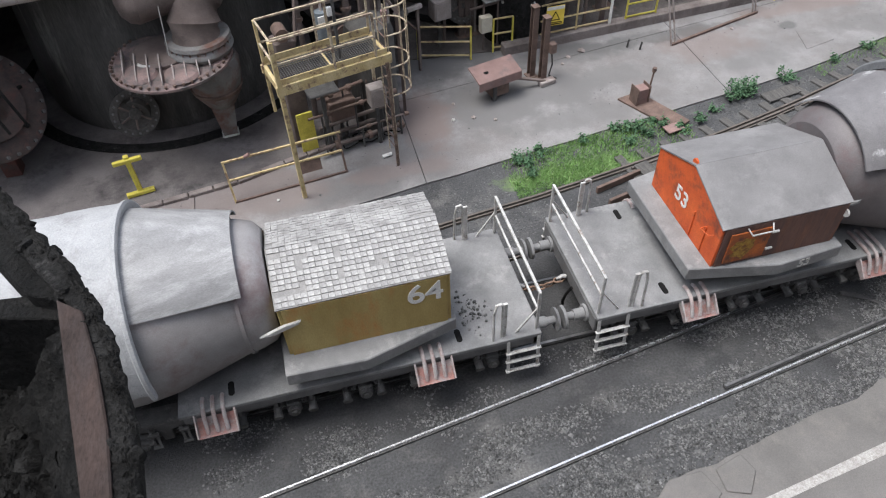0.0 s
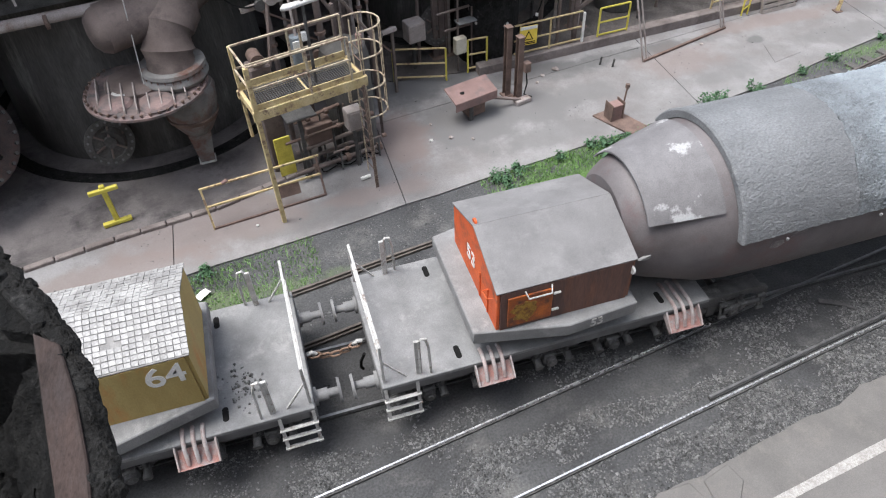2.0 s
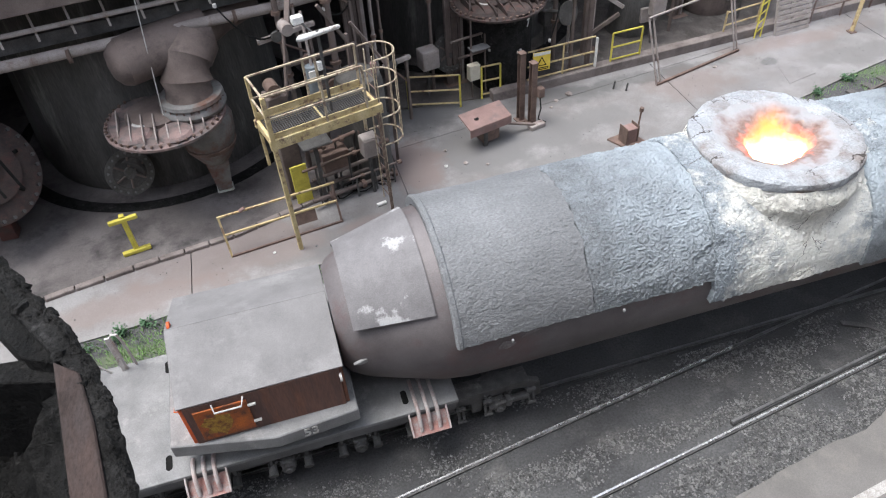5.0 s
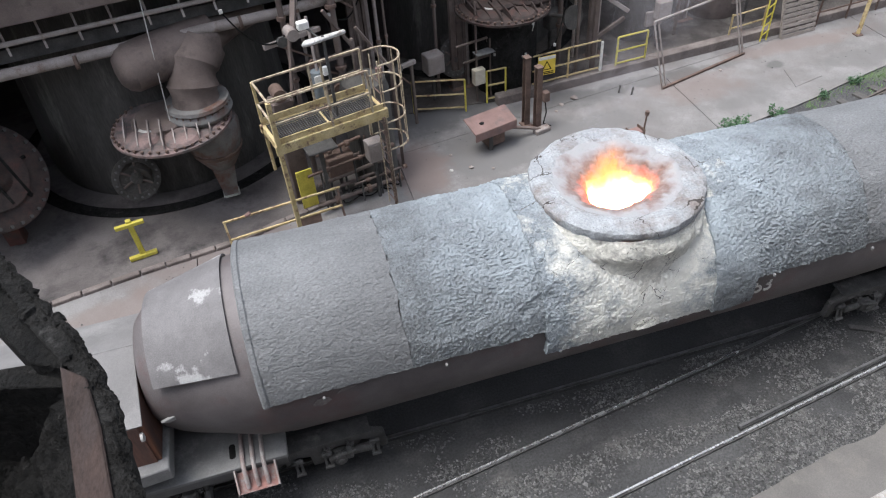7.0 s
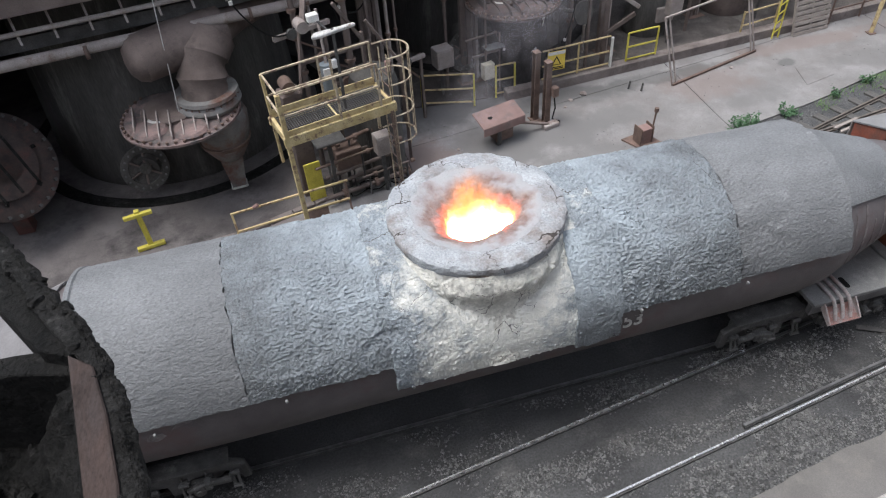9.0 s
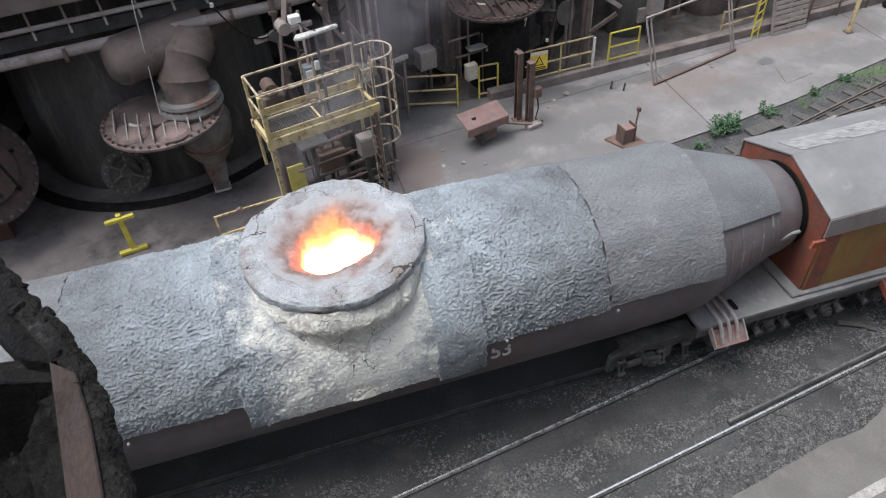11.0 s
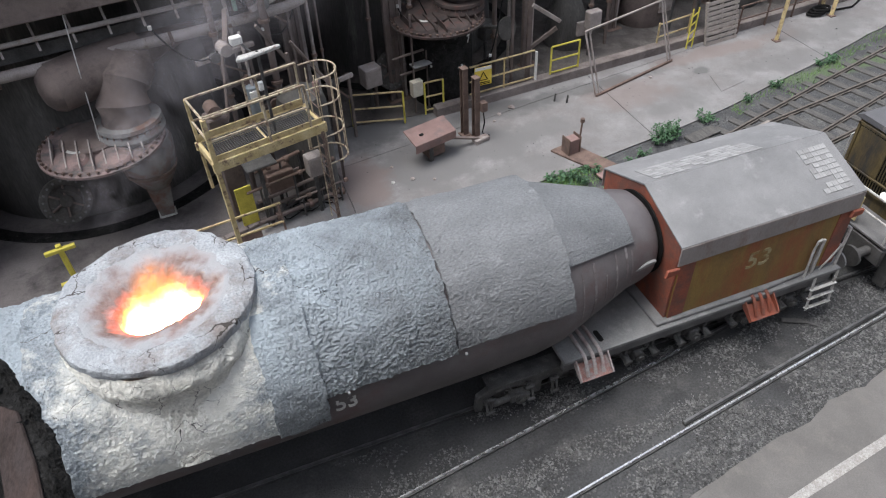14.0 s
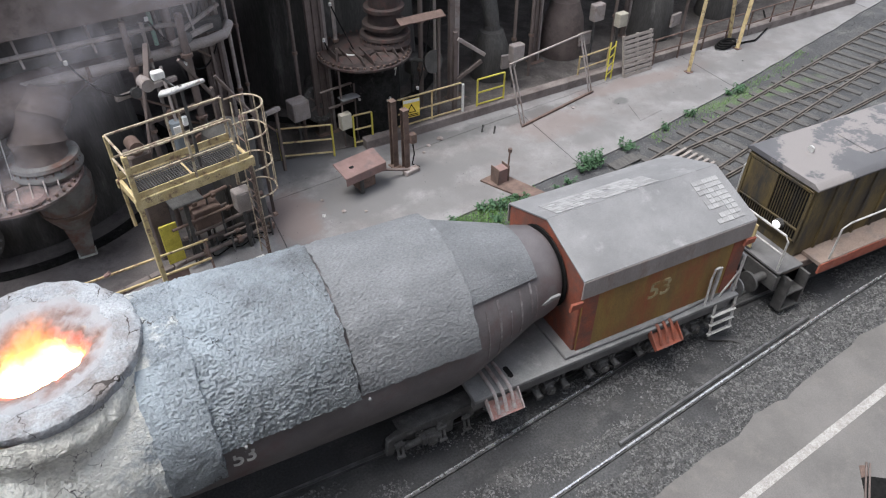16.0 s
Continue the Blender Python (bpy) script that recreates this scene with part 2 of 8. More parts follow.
    "wood": mat("wood", (0.22, 0.19, 0.17), (0.36, 0.32, 0.29), 3, 0.85, 0, 0.3, 60, stretch=(1, 6, 6)),
    "grass": mat("grass", (0.13, 0.25, 0.07), (0.25, 0.42, 0.14), 3, 0.8, 0, 0.1, 40),
    "leaf": mat("leaf", (0.045, 0.10, 0.045), (0.10, 0.20, 0.10), 6, 0.7, 0, 0.1, 40),
    "loco_side": mat("loco_side", (0.07, 0.052, 0.025), (0.17, 0.125, 0.05), 2.5, 0.7, 0.1, 0.3, 50, (0.045, 0.04, 0.035), 2.5, 0.52, 0.1, 0.2, stretch=(1, 1, 0.3)),
    "loco_roof": mat("loco_roof", (0.095, 0.093, 0.098), (0.125, 0.122, 0.127), 0.8, 0.8, 0, 0.2, 50, (0.225, 0.205, 0.197), 0.55, 0.5, 0.015, 0.12),
    "red_side": mat("red_side", (0.28, 0.07, 0.045), (0.42, 0.13, 0.08), 3, 0.75, 0, 0.3, 50, (0.30, 0.22, 0.19), 2.5, 0.6, 0.08),
    "dusty_plate": mat("dusty_plate", (0.186, 0.136, 0.112), (0.273, 0.211, 0.174), 1.5, 0.85, 0, 0.3, 50, (0.16, 0.13, 0.12), 2.5, 0.6, 0.1),
    "sign_yellow": mat("sign_yellow", (0.70, 0.50, 0.05), (0.80, 0.60, 0.09), 5, 0.5, 0, 0.05, 60, tone=0.08),
    "chain": mat("chain", (0.16, 0.10, 0.07), (0.32, 0.21, 0.15), 8, 0.7, 0.3, 0.3, 60),
    "blue_grey": mat("blue_grey", (0.13, 0.15, 0.165), (0.22, 0.25, 0.27), 3, 0.7, 0.1, 0.2, 50),
    "green_pipe": mat("green_pipe", (0.20, 0.33, 0.26), (0.30, 0.44, 0.36), 3, 0.7, 0, 0.2, 50),
}
for k in ("coke", "soot", "black", "plate_rust"):
    M[k].node_tree.nodes["Principled BSDF"].inputs["Specular IOR Level"].default_value = 0.12
SMOOTH = radians(35)


# ---- mesh helpers ----
def thing(name, base=(0, 0, 0), rz=0.0, label="", category="", group="", kind=""):
    ob = new(name)
    ob.empty_display_size = 0.2
    ob.matrix_basis = pose(*base, 0, 0, rz)
    return tagged(ob, label, category, group, kind)


def finish(name, bm, material, smooth=True):
    bmesh.ops.recalc_face_normals(bm, faces=bm.faces)
    me = bpy.data.meshes.new(name)
    bm.to_mesh(me)
    bm.free()
    if smooth:
        me.shade_smooth()
        me.set_sharp_from_angle(angle=SMOOTH)
    me.materials.append(M[material] if isinstance(material, str) else material)
    return me


def part(name, bm, material, parent=None, label="", smooth=True):
    ob = new(name, finish(name, bm, material, smooth))
    ob.parent = parent
    return tagged(ob, label)


def solo(name, bm, material, label="", category="", group="", kind="", smooth=True):
    return tagged(part(name, bm, material, None, "", smooth), label, category, group, kind)


def B():
    return bmesh.new()


def box(bm, c, s, bevel=0.0, rot=None):
    """A box of size s round c, its edges rounded by bevel."""
    r = bmesh.ops.create_cube(bm, size=1)
    vs = r["verts"]
    m = Matrix.Translation(c) @ (rot if rot is not None else Matrix()) @ Matrix.Diagonal((*s, 1))
    bmesh.ops.transform(bm, matrix=m, verts=vs)
    if bevel:
        es = list({e for v in vs for e in v.link_edges})
        bmesh.ops.bevel(bm, geom=es, offset=bevel, segments=1, affect="EDGES", clamp_overlap=True)
    return bm


def rod(bm, a, b, r, seg=10, r2=None):
    """A round bar from a to b."""
    a, b = Vector(a), Vector(b)
    d = b - a
    m = Matrix.Translation((a + b) / 2) @ d.to_track_quat("Z", "Y").to_matrix().to_4x4()
    bmesh.ops.create_cone(bm, cap_ends=True, segments=seg, radius1=r, radius2=r if r2 is None else r2, depth=d.length, matrix=m)
    return bm


def bar(bm, a, b, w, h, bevel=0.0):
    """A square bar from a to b, w wide and h high."""
    a, b = Vector(a), Vector(b)
    d = b - a
    rot = d.to_track_quat("X", "Z").to_matrix().to_4x4()
    return box(bm, (a + b) / 2, (d.length, w, h), bevel, rot)


def pipe(bm, pts, r, seg=10):
    """A round pipe through points, with mitred bends."""
    pts = [Vector(p) for p in pts]
    rings = []
    up = Vector((0.3, 0.2, 0.93))
    for i, p in enumerate(pts):
        d = (pts[min(i + 1, len(pts) - 1)] - pts[max(i - 1, 0)]).normalized()
        u = d.cross(up)
        u = u.normalized() if u.length > 1e-3 else Vector((1, 0, 0))
        v = d.cross(u).normalized()
        rings.append([bm.verts.new(p + (u * math.cos(k * 2 * math.pi / seg) + v * math.sin(k * 2 * math.pi / seg)) * r) for k in range(seg)])
    for q, s in zip(rings, rings[1:]):
        for k in range(seg):
            bm.faces.new((q[k], q[(k + 1) % seg], s[(k + 1) % seg], s[k]))
    bm.faces.new(rings[0])
    bm.faces.new(rings[-1][::-1])
    return bm


def bend(a, b, c, n=6):
    """Points of a soft bend from a by b to c."""
    a, b, c = Vector(a), Vector(b), Vector(c)
    return [a * (1 - t) ** 2 + b * 2 * t * (1 - t) + c * t * t for t in [i / n for i in range(n + 1)]]


def prism(bm, outline, z0, z1, axis="z", bevel=0.0):
    """An outline in two axes carried along the third."""
    def at(p, h):
        return {"z": (p[0], p[1], h), "x": (h, p[0], p[1]), "y": (p[0], h, p[1])}[axis]
    lo = [bm.verts.new(at(p, z0)) for p in outline]
    hi = [bm.verts.new(at(p, z1)) for p in outline]
    k = len(outline)
    fs = [bm.faces.new(lo), bm.faces.new(hi[::-1])] + [bm.faces.new((lo[i], lo[(i + 1) % k], hi[(i + 1) % k], hi[i])) for i in range(k)]
    if bevel:
        bmesh.ops.recalc_face_normals(bm, faces=fs)
        bmesh.ops.bevel(bm, geom=list({e for f in fs for e in f.edges}), offset=bevel, segments=1, affect="EDGES", clamp_overlap=True)
    return bm


def turned(bm, profile, seg=48, axis="z", centre=(0, 0, 0), arc=(0, 360), closed=True):
    """A turned body: profile of (radius, height) round an axis."""
    a0, a1 = radians(arc[0]), radians(arc[1])
    full = abs(arc[1] - arc[0]) >= 359.9
    n = seg if full else seg + 1
    rings = []
    for k in range(n):
        a = a0 + (a1 - a0) * k / seg
        c, s = math.cos(a), math.sin(a)
        ring = []
        for r, h in profile:
            p = (r * c, r * s, h) if axis == "z" else (h, r * c, r * s)
            ring.append(bm.verts.new(Vector(p) + Vector(centre)))
        rings.append(ring)
    for k in range(seg):
        q, s = rings[k], rings[(k + 1) % n]
        for i in range(len(profile) - 1):
            bm.faces.new((q[i], q[i + 1], s[i + 1], s[i]))
    if closed and full:
        for i in (0, len(profile) - 1):
            if profile[i][0] > 1e-4:
                bm.faces.new([rg[i] for rg in rings])
    bmesh.ops.remove_doubles(bm, verts=bm.verts, dist=1e-5)
    return bm


def text(name, body, size, parent, m, material, depth=0.004):
    """Painted characters as a flat raised mesh."""
    cu = bpy.data.curves.new(name, "FONT")
    cu.body, cu.size, cu.extrude, cu.align_x, cu.align_y = body, size, depth, "CENTER", "CENTER"
    cu.offset = size * 0.015
    tmp = bpy.data.objects.new(name, cu)
    scene.collection.objects.link(tmp)
    bpy.context.view_layer.update()
    me = bpy.data.meshes.new_from_object(tmp)
    bpy.data.objects.remove(tmp)
    me.materials.clear()
    me.materials.append(M[material])
    ob = new(name, me)
    ob.parent, ob.matrix_basis = parent, m
    return ob


def number(parent, body, size, m, material="white"):
    return text("number", body, size, parent, m, material)


# ---- ground ----
def sheet(name, material, outline, z0, z1, label, category="ground"):
    bm = prism(B(), outline, z0, z1)
    return solo(name, bm, material, label, category, kind="structure", smooth=False)


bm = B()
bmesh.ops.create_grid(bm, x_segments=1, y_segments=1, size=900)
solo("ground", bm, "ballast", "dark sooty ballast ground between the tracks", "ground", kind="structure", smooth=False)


def slab_edge(x):
    pts = [(-60, 11.2), (-12, 11.25), (-6.5, 11.6), (-3.9, 11.88), (2.4, 12.7), (8.1, 13.5), (13.7, 14.3), (19, 15.6), (28, 18.1), (45, 23), (90, 37)]
    for (a, p), (b, q) in zip(pts, pts[1:]):
        if a <= x <= b:
            return p + (q - p) * (x - a) / (b - a)


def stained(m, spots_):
    """Soft-edged ragged stains soaked into a floor, on the ballast also painted shade: (x, y, rx, ry, colour,
    strength).
    """
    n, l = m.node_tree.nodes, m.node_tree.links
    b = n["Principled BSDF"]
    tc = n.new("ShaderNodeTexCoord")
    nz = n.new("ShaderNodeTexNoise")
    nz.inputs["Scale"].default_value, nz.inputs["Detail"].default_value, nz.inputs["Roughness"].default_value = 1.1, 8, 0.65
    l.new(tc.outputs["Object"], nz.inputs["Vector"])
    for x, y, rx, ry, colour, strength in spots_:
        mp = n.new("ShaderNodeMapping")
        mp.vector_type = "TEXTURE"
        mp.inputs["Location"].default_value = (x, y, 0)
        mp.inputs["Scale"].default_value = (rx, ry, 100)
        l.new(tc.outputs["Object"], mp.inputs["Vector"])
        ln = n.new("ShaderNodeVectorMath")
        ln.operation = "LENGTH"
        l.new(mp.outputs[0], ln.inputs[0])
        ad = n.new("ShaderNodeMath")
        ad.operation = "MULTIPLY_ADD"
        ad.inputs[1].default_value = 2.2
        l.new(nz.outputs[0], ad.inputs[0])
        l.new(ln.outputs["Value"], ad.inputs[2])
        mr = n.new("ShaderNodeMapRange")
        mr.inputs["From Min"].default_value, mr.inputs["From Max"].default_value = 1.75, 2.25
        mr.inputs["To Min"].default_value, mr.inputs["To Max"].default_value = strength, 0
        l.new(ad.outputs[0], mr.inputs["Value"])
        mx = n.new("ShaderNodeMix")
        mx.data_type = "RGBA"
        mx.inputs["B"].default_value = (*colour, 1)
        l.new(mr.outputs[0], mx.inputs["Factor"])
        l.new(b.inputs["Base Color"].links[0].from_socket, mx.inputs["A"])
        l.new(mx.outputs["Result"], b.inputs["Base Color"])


DAMP, SOOTY, RUSTY = (0.15, 0.145, 0.143), (0.10, 0.098, 0.097), (0.20, 0.155, 0.142)
stained(M["slab"], [(5.0, 15.6, 1.75, 1.6, DAMP, 0.8), (3.1, 15.4, 0.9, 1.4, RUSTY, 0.8), (8.9, 15.7, 1.5, 0.6, DAMP, 0.7), (15.2, 16.7, 0.3, 0.22, SOOTY, 0.7), (0.4, 13.1, 2.6, 0.7, SOOTY, 0.5),
                    (18.2, 16.1, 2.4, 0.5, DAMP, 0.6), (-2.0, 13.6, 2.6, 1.0, RUSTY, 0.5), (12.3, 16.5, 1.6, 0.9, RUSTY, 0.5), (8.0, 17.2, 2.5, 0.5, SOOTY, 0.5), (4.0, 18.6, 2.6, 1.9, SOOTY, 0.75), (6.9, 15.6, 1.8, 1.0, DAMP, 0.75), (10.5, 17.3, 4.0, 0.35, SOOTY, 0.6), (7.4, 14.2, 2.2, 0.5, DAMP, 0.6), (13.0, 15.2, 1.6, 0.35, DAMP, 0.5), (16.5, 17.6, 3.0, 0.4, RUSTY, 0.6), (-4.5, 12.6, 2.4, 0.5, RUSTY, 0.55), (2.0, 13.4, 1.4, 0.35, RUSTY, 0.5), (21.0, 17.2, 1.8, 0.6, DAMP, 0.5)])
# first entry: dark oily band along the track, with the train's shade painted in
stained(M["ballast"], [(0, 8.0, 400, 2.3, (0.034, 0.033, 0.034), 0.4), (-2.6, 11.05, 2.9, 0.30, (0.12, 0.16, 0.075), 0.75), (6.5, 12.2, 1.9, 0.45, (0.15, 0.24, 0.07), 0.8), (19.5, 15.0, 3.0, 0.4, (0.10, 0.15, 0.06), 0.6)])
# concrete apron in panels, with open joints
apron = thing("pavement", (0, 0, 0), 0, "grey concrete apron in large worn panels beside the track", "pavement", kind="structure")
cuts = [-60, -30, -14, -3.0, 2.6, 11.6, 19.4, 30, 44, 60, 90]
for a, b in zip(cuts, cuts[1:]):
    a2, b2 = a + 0.012, b - 0.012
    n = max(2, int((b - a) / 0.8))
    edge = []
    for i in range(n + 1):
        x = a2 + (b2 - a2) * i / n
        edge.append((x, slab_edge(x) + 0.07 * noise.noise((x * 1.7, 3, 0))))
    k = 0.14
    mid = [(b2 + k * 0.3, 15.9 + 0.14 * b2), (a2 + k * 0.3, 15.9 + 0.14 * a2)]
    far = [(b2, 60), (a2, 60)]
    part("slab_panel", prism(B(), edge + mid, -0.3, 0.05), "slab", apron, smooth=False)
    part("slab_panel", prism(B(), [(mid[1][0], mid[1][1] + 0.02), (mid[0][0], mid[0][1] + 0.02)] + far, -0.3, 0.045 + 0.008 * random.random()), "slab", apron, smooth=False)
# worn square of newer concrete in the apron
solo("concrete_patch", prism(B(), [(14.9, 15.3), (16.0, 15.55), (16.2, 16.5), (15.2, 16.3)], 0.04, 0.066, bevel=0.008), "slab", "pale square of newer concrete let into the apron", "concrete patch")


# near road: a paved strip with a broken edge
def road_edge(x):
    return 4.1 + 0.165 * (x - 4.6) - 0.0012 * (x - 4.6) ** 2 * (1 if x > 4.6 else 0)


xs = [-60 + i * 2 for i in range(29)] + [-2 + i * 0.22 for i in range(90)] + [18 + i * 2 for i in range(20)]
edge = [(x, road_edge(x) + 0.10 * noise.noise((x * 1.1, 9, 0)) + 0.05 * noise.noise((x * 4.3, 2, 0)) - (0.5 if x < 4.7 else 0)) for x in xs]
sheet("road", "paving", [(-60, -50)] + [(60, -50)] + edge[::-1], -0.3, 0.06, "pale worn paved roadway with a ragged broken edge", "road")
for k, pts in enumerate([[(4.75, 4.2), (5.35, 4.2), (5.5, 3.75), (5.0, 3.4), (4.5, 3.5), (4.35, 3.9)], [(5.6, 4.16), (6.15, 4.3), (6.25, 3.95), (5.95, 3.6), (5.58, 3.75)]]):
    solo("broken_slab", prism(B(), pts, -0.05, 0.085 + 0.006 * k, bevel=0.015), "paving", "cracked loose piece of pale paving at the broken road edge", "paving piece", "broken paving")
line = [(x, 3.44 + 0.128 * (x - 6.4)) for x in np.linspace(2, 40, 60)]
wid = [0.085 + 0.02 * noise.noise((x * 3, 0, 5)) for x, y in line]
solo("line_marking", prism(B(), [(x, y - w) for (x, y), w in zip(line, wid)] + [(x, y + w) for (x, y), w in zip(line[::-1], wid[::-1])], 0.05, 0.065),
     "line_paint", "worn white painted line on the paved roadway", "road marking", kind="structure")


# ---- tracks ----
def smooth_y(pts, x):
    xs, ys = [p[0] for p in pts], [p[1] for p in pts]
    if x <= xs[0]:
        return ys[0]
    if x >= xs[-1]:
        return ys[-1] + (x - xs[-1]) * (ys[-1] - ys[-2]) / (xs[-1] - xs[-2])
    i = max(j for j in range(len(xs) - 1) if xs[j] <= x)
    def slope(j):
        a, b = max(j - 1, 0), min(j + 1, len(xs) - 1)
        return (ys[b] - ys[a]) / (xs[b] - xs[a])
    h = xs[i + 1] - xs[i]
    t = (x - xs[i]) / h
    return ((1 + 2 * t) * (1 - t) ** 2 * ys[i] + t * (1 - t) ** 2 * h * slope(i) + t * t * (3 - 2 * t) * ys[i + 1] + t * t * (t - 1) * h * slope(i + 1))


def rail(parent, f, x0, x1, top="rail", h=0.10, w=0.055, step=1.0):
    n = max(2, int((x1 - x0) / step))
    pts = [(x0 + (x1 - x0) * i / n, f(x0 + (x1 - x0) * i / n)) for i in range(n + 1)]
    for name, ww, z0, z1, m in (("rail_foot", 0.14 if top == "rail_rust" else 0.085, 0.0, h * 0.5, "rail_rust" if top == "rail_rust" else "iron"), ("rail_head", w, h * 0.5, h, top)):
        out = [(x, y - ww / 2) for x, y in pts] + [(x, y + ww / 2) for x, y in pts[::-1]]
        part(name, prism(B(), out, z0, z1), m, parent, smooth=False)


def track(name, label):
    return thing(name, (0, 0, 0), 0, label, "railway track", kind="structure")


t_main = track("railway_track", "railway track under the ladle train, rails nearly flush with dark ballast")
rail(t_main, lambda x: 7.43, -70, 90, "rail_dull", step=40)
rail(t_main, lambda x: 8.97, -70, 90, "rail_dull", step=40)
NEAR = [(-60, -4.2), (-20, 1.6), (1.57, 4.73), (6.47, 5.43), (10.37, 5.98), (15.5, 6.62), (24, 7.2), (34, 7.43), (60, 7.44)]
t_near = track("railway_track", "empty siding track with bright worn rails joining by a turnout")
rail(t_near, lambda x: smooth_y(NEAR, x), -60, 34, "rail", w=0.034)
rail(t_near, lambda x: smooth_y(NEAR, x) + 1.52, -60, 7.6, "rail", w=0.034)
rail(t_near, lambda x: smooth_y(NEAR, x) + 1.52, 7.6, 12.5, "rail_dull", h=0.08, w=0.05)
rail(t_near, lambda x: smooth_y(NEAR, x) + 0.13, 6.6, 12.6, "rail_dull", h=0.11, w=0.05)
FAR = [(-24, 8.97), (-10, 9.6), (-1.1, 10.62), (2.6, 11.2), (5.2, 11.52), (9, 12.15), (12.4, 12.9), (14.8, 13.58), (20, 14.95), (29.5, 17.38), (60, 25.2)]
FARN = [(13, 11.45), (15.2, 12.02), (20, 13.3), (26.3, 14.94), (40, 18.6), (60, 23.7)]
t_far = track("railway_track", "rusty far track curving away with worn timber sleepers")
rail(t_far, lambda x: smooth_y(FAR, x), -24, 60, "rail_rust", h=0.13)
rail(t_far, lambda x: smooth_y(FAR, x) - 1.52, -22, 13, "rail_rust", h=0.13)
rail(t_far, lambda x: smooth_y(FARN, x), 13, 60, "rail_rust", h=0.13)
t_mid = track("railway_track", "rusty track branching from the far turnout")
rail(t_mid, lambda x: 13.2 + 0.142 * (x - 14.6), 13.4, 70, "rail_rust", h=0.13)
rail(t_mid, lambda x: 11.5 + 0.19 * (x - 14.6) - 0.002 * (x - 14.6) ** 2, 13.0, 50, "rail_rust", h=0.13)
rail(t_far, lambda x: smooth_y(FAR, x) - 0.12, 7.6, 13.5, "rail_rust", h=0.12, w=0.05)
sl = box(B(), (0, 0, 0), (0.24, 2.5, 0.12), 0.012)
sl_me = finish("sleeper", sl, "sleeper", False)
for i in range(42):
    x = 7.6 + i * 0.68
    ob = new("sleeper", sl_me)
    y0 = smooth_y(FAR, x) - 0.76 - max(0, (x - 15) * 0.035)
    ob.parent, ob.matrix_basis = t_far, pose(x + 0.12, y0, -0.012 + 0.012 * random.random(), 0, 0, math.degrees(math.atan2(smooth_y(FAR, x + 1) - smooth_y(FAR, x), 1)) + random.uniform(-2, 2))

# ---- the ladle train ----
CY = 8.2
# high grain tone darkens the pits, painting relief shade into the colour
coat_m = mat("slag_coat", (0.134, 0.142, 0.150), (0.208, 0.222, 0.233), 1.3, 0.72, 0.0, 0.9, 34, (0.27, 0.275, 0.28), 1.5, 0.68, 0.06, 0.42, depth=0.05, relief=(14, 0.06))


def ash_and_toplight(m, x0, near, far, pale, low):
    """A pale ash deposit thinning out with the distance from the mouth at x0 along the shell; paler upward, painting in
    light from above.
    """
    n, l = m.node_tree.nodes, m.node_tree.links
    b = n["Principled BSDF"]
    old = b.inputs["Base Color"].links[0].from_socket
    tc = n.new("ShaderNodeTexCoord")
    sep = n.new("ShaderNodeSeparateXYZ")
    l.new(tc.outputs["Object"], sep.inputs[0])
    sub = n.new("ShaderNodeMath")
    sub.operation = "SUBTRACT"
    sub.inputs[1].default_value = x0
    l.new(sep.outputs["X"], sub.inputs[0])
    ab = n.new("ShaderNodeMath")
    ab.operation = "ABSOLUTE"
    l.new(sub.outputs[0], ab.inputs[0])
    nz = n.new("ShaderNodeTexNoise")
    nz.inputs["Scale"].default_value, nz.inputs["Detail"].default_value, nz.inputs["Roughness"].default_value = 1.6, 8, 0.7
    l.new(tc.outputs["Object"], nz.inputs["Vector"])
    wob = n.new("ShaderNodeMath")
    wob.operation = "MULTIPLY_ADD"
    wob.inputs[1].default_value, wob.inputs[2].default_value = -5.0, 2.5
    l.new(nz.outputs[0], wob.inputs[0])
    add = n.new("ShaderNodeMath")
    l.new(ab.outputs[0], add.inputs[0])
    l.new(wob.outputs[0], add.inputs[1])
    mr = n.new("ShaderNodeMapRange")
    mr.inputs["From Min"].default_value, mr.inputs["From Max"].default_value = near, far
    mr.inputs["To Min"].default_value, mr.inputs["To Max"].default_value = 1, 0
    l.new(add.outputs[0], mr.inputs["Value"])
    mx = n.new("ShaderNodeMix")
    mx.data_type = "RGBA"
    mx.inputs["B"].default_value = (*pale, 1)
    # top-light painted into the colour: the pale tone drops to low further down
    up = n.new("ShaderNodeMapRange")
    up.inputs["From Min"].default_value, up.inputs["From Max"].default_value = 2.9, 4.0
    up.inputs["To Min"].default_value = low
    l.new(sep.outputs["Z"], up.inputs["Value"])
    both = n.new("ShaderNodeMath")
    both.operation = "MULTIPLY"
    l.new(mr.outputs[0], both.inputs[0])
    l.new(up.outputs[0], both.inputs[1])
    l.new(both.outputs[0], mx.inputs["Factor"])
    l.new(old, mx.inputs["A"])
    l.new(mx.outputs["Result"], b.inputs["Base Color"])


coat_smooth = mat("smooth_coat", (0.142, 0.146, 0.151), (0.205, 0.210, 0.216), 1.3, 0.75, 0.0, 0.7, 40, (0.29, 0.295, 0.30), 1.0, 0.66, 0.03, 0.28, stretch=(0.6, 1, 1), depth=0.025, relief=(17, 0.03))
ash_and_toplight(coat_m, 12.55, 1.0, 4.3, (0.46, 0.52, 0.565), 0.15)
ash_m = mat("ash_coat", (0.225, 0.252, 0.275), (0.375, 0.418, 0.45), 1.5, 0.8, 0.0, 0.85, 32, (0.26, 0.27, 0.28), 1.5, 0.66, 0.06, 0.34, depth=0.045, relief=(12, 0.05))
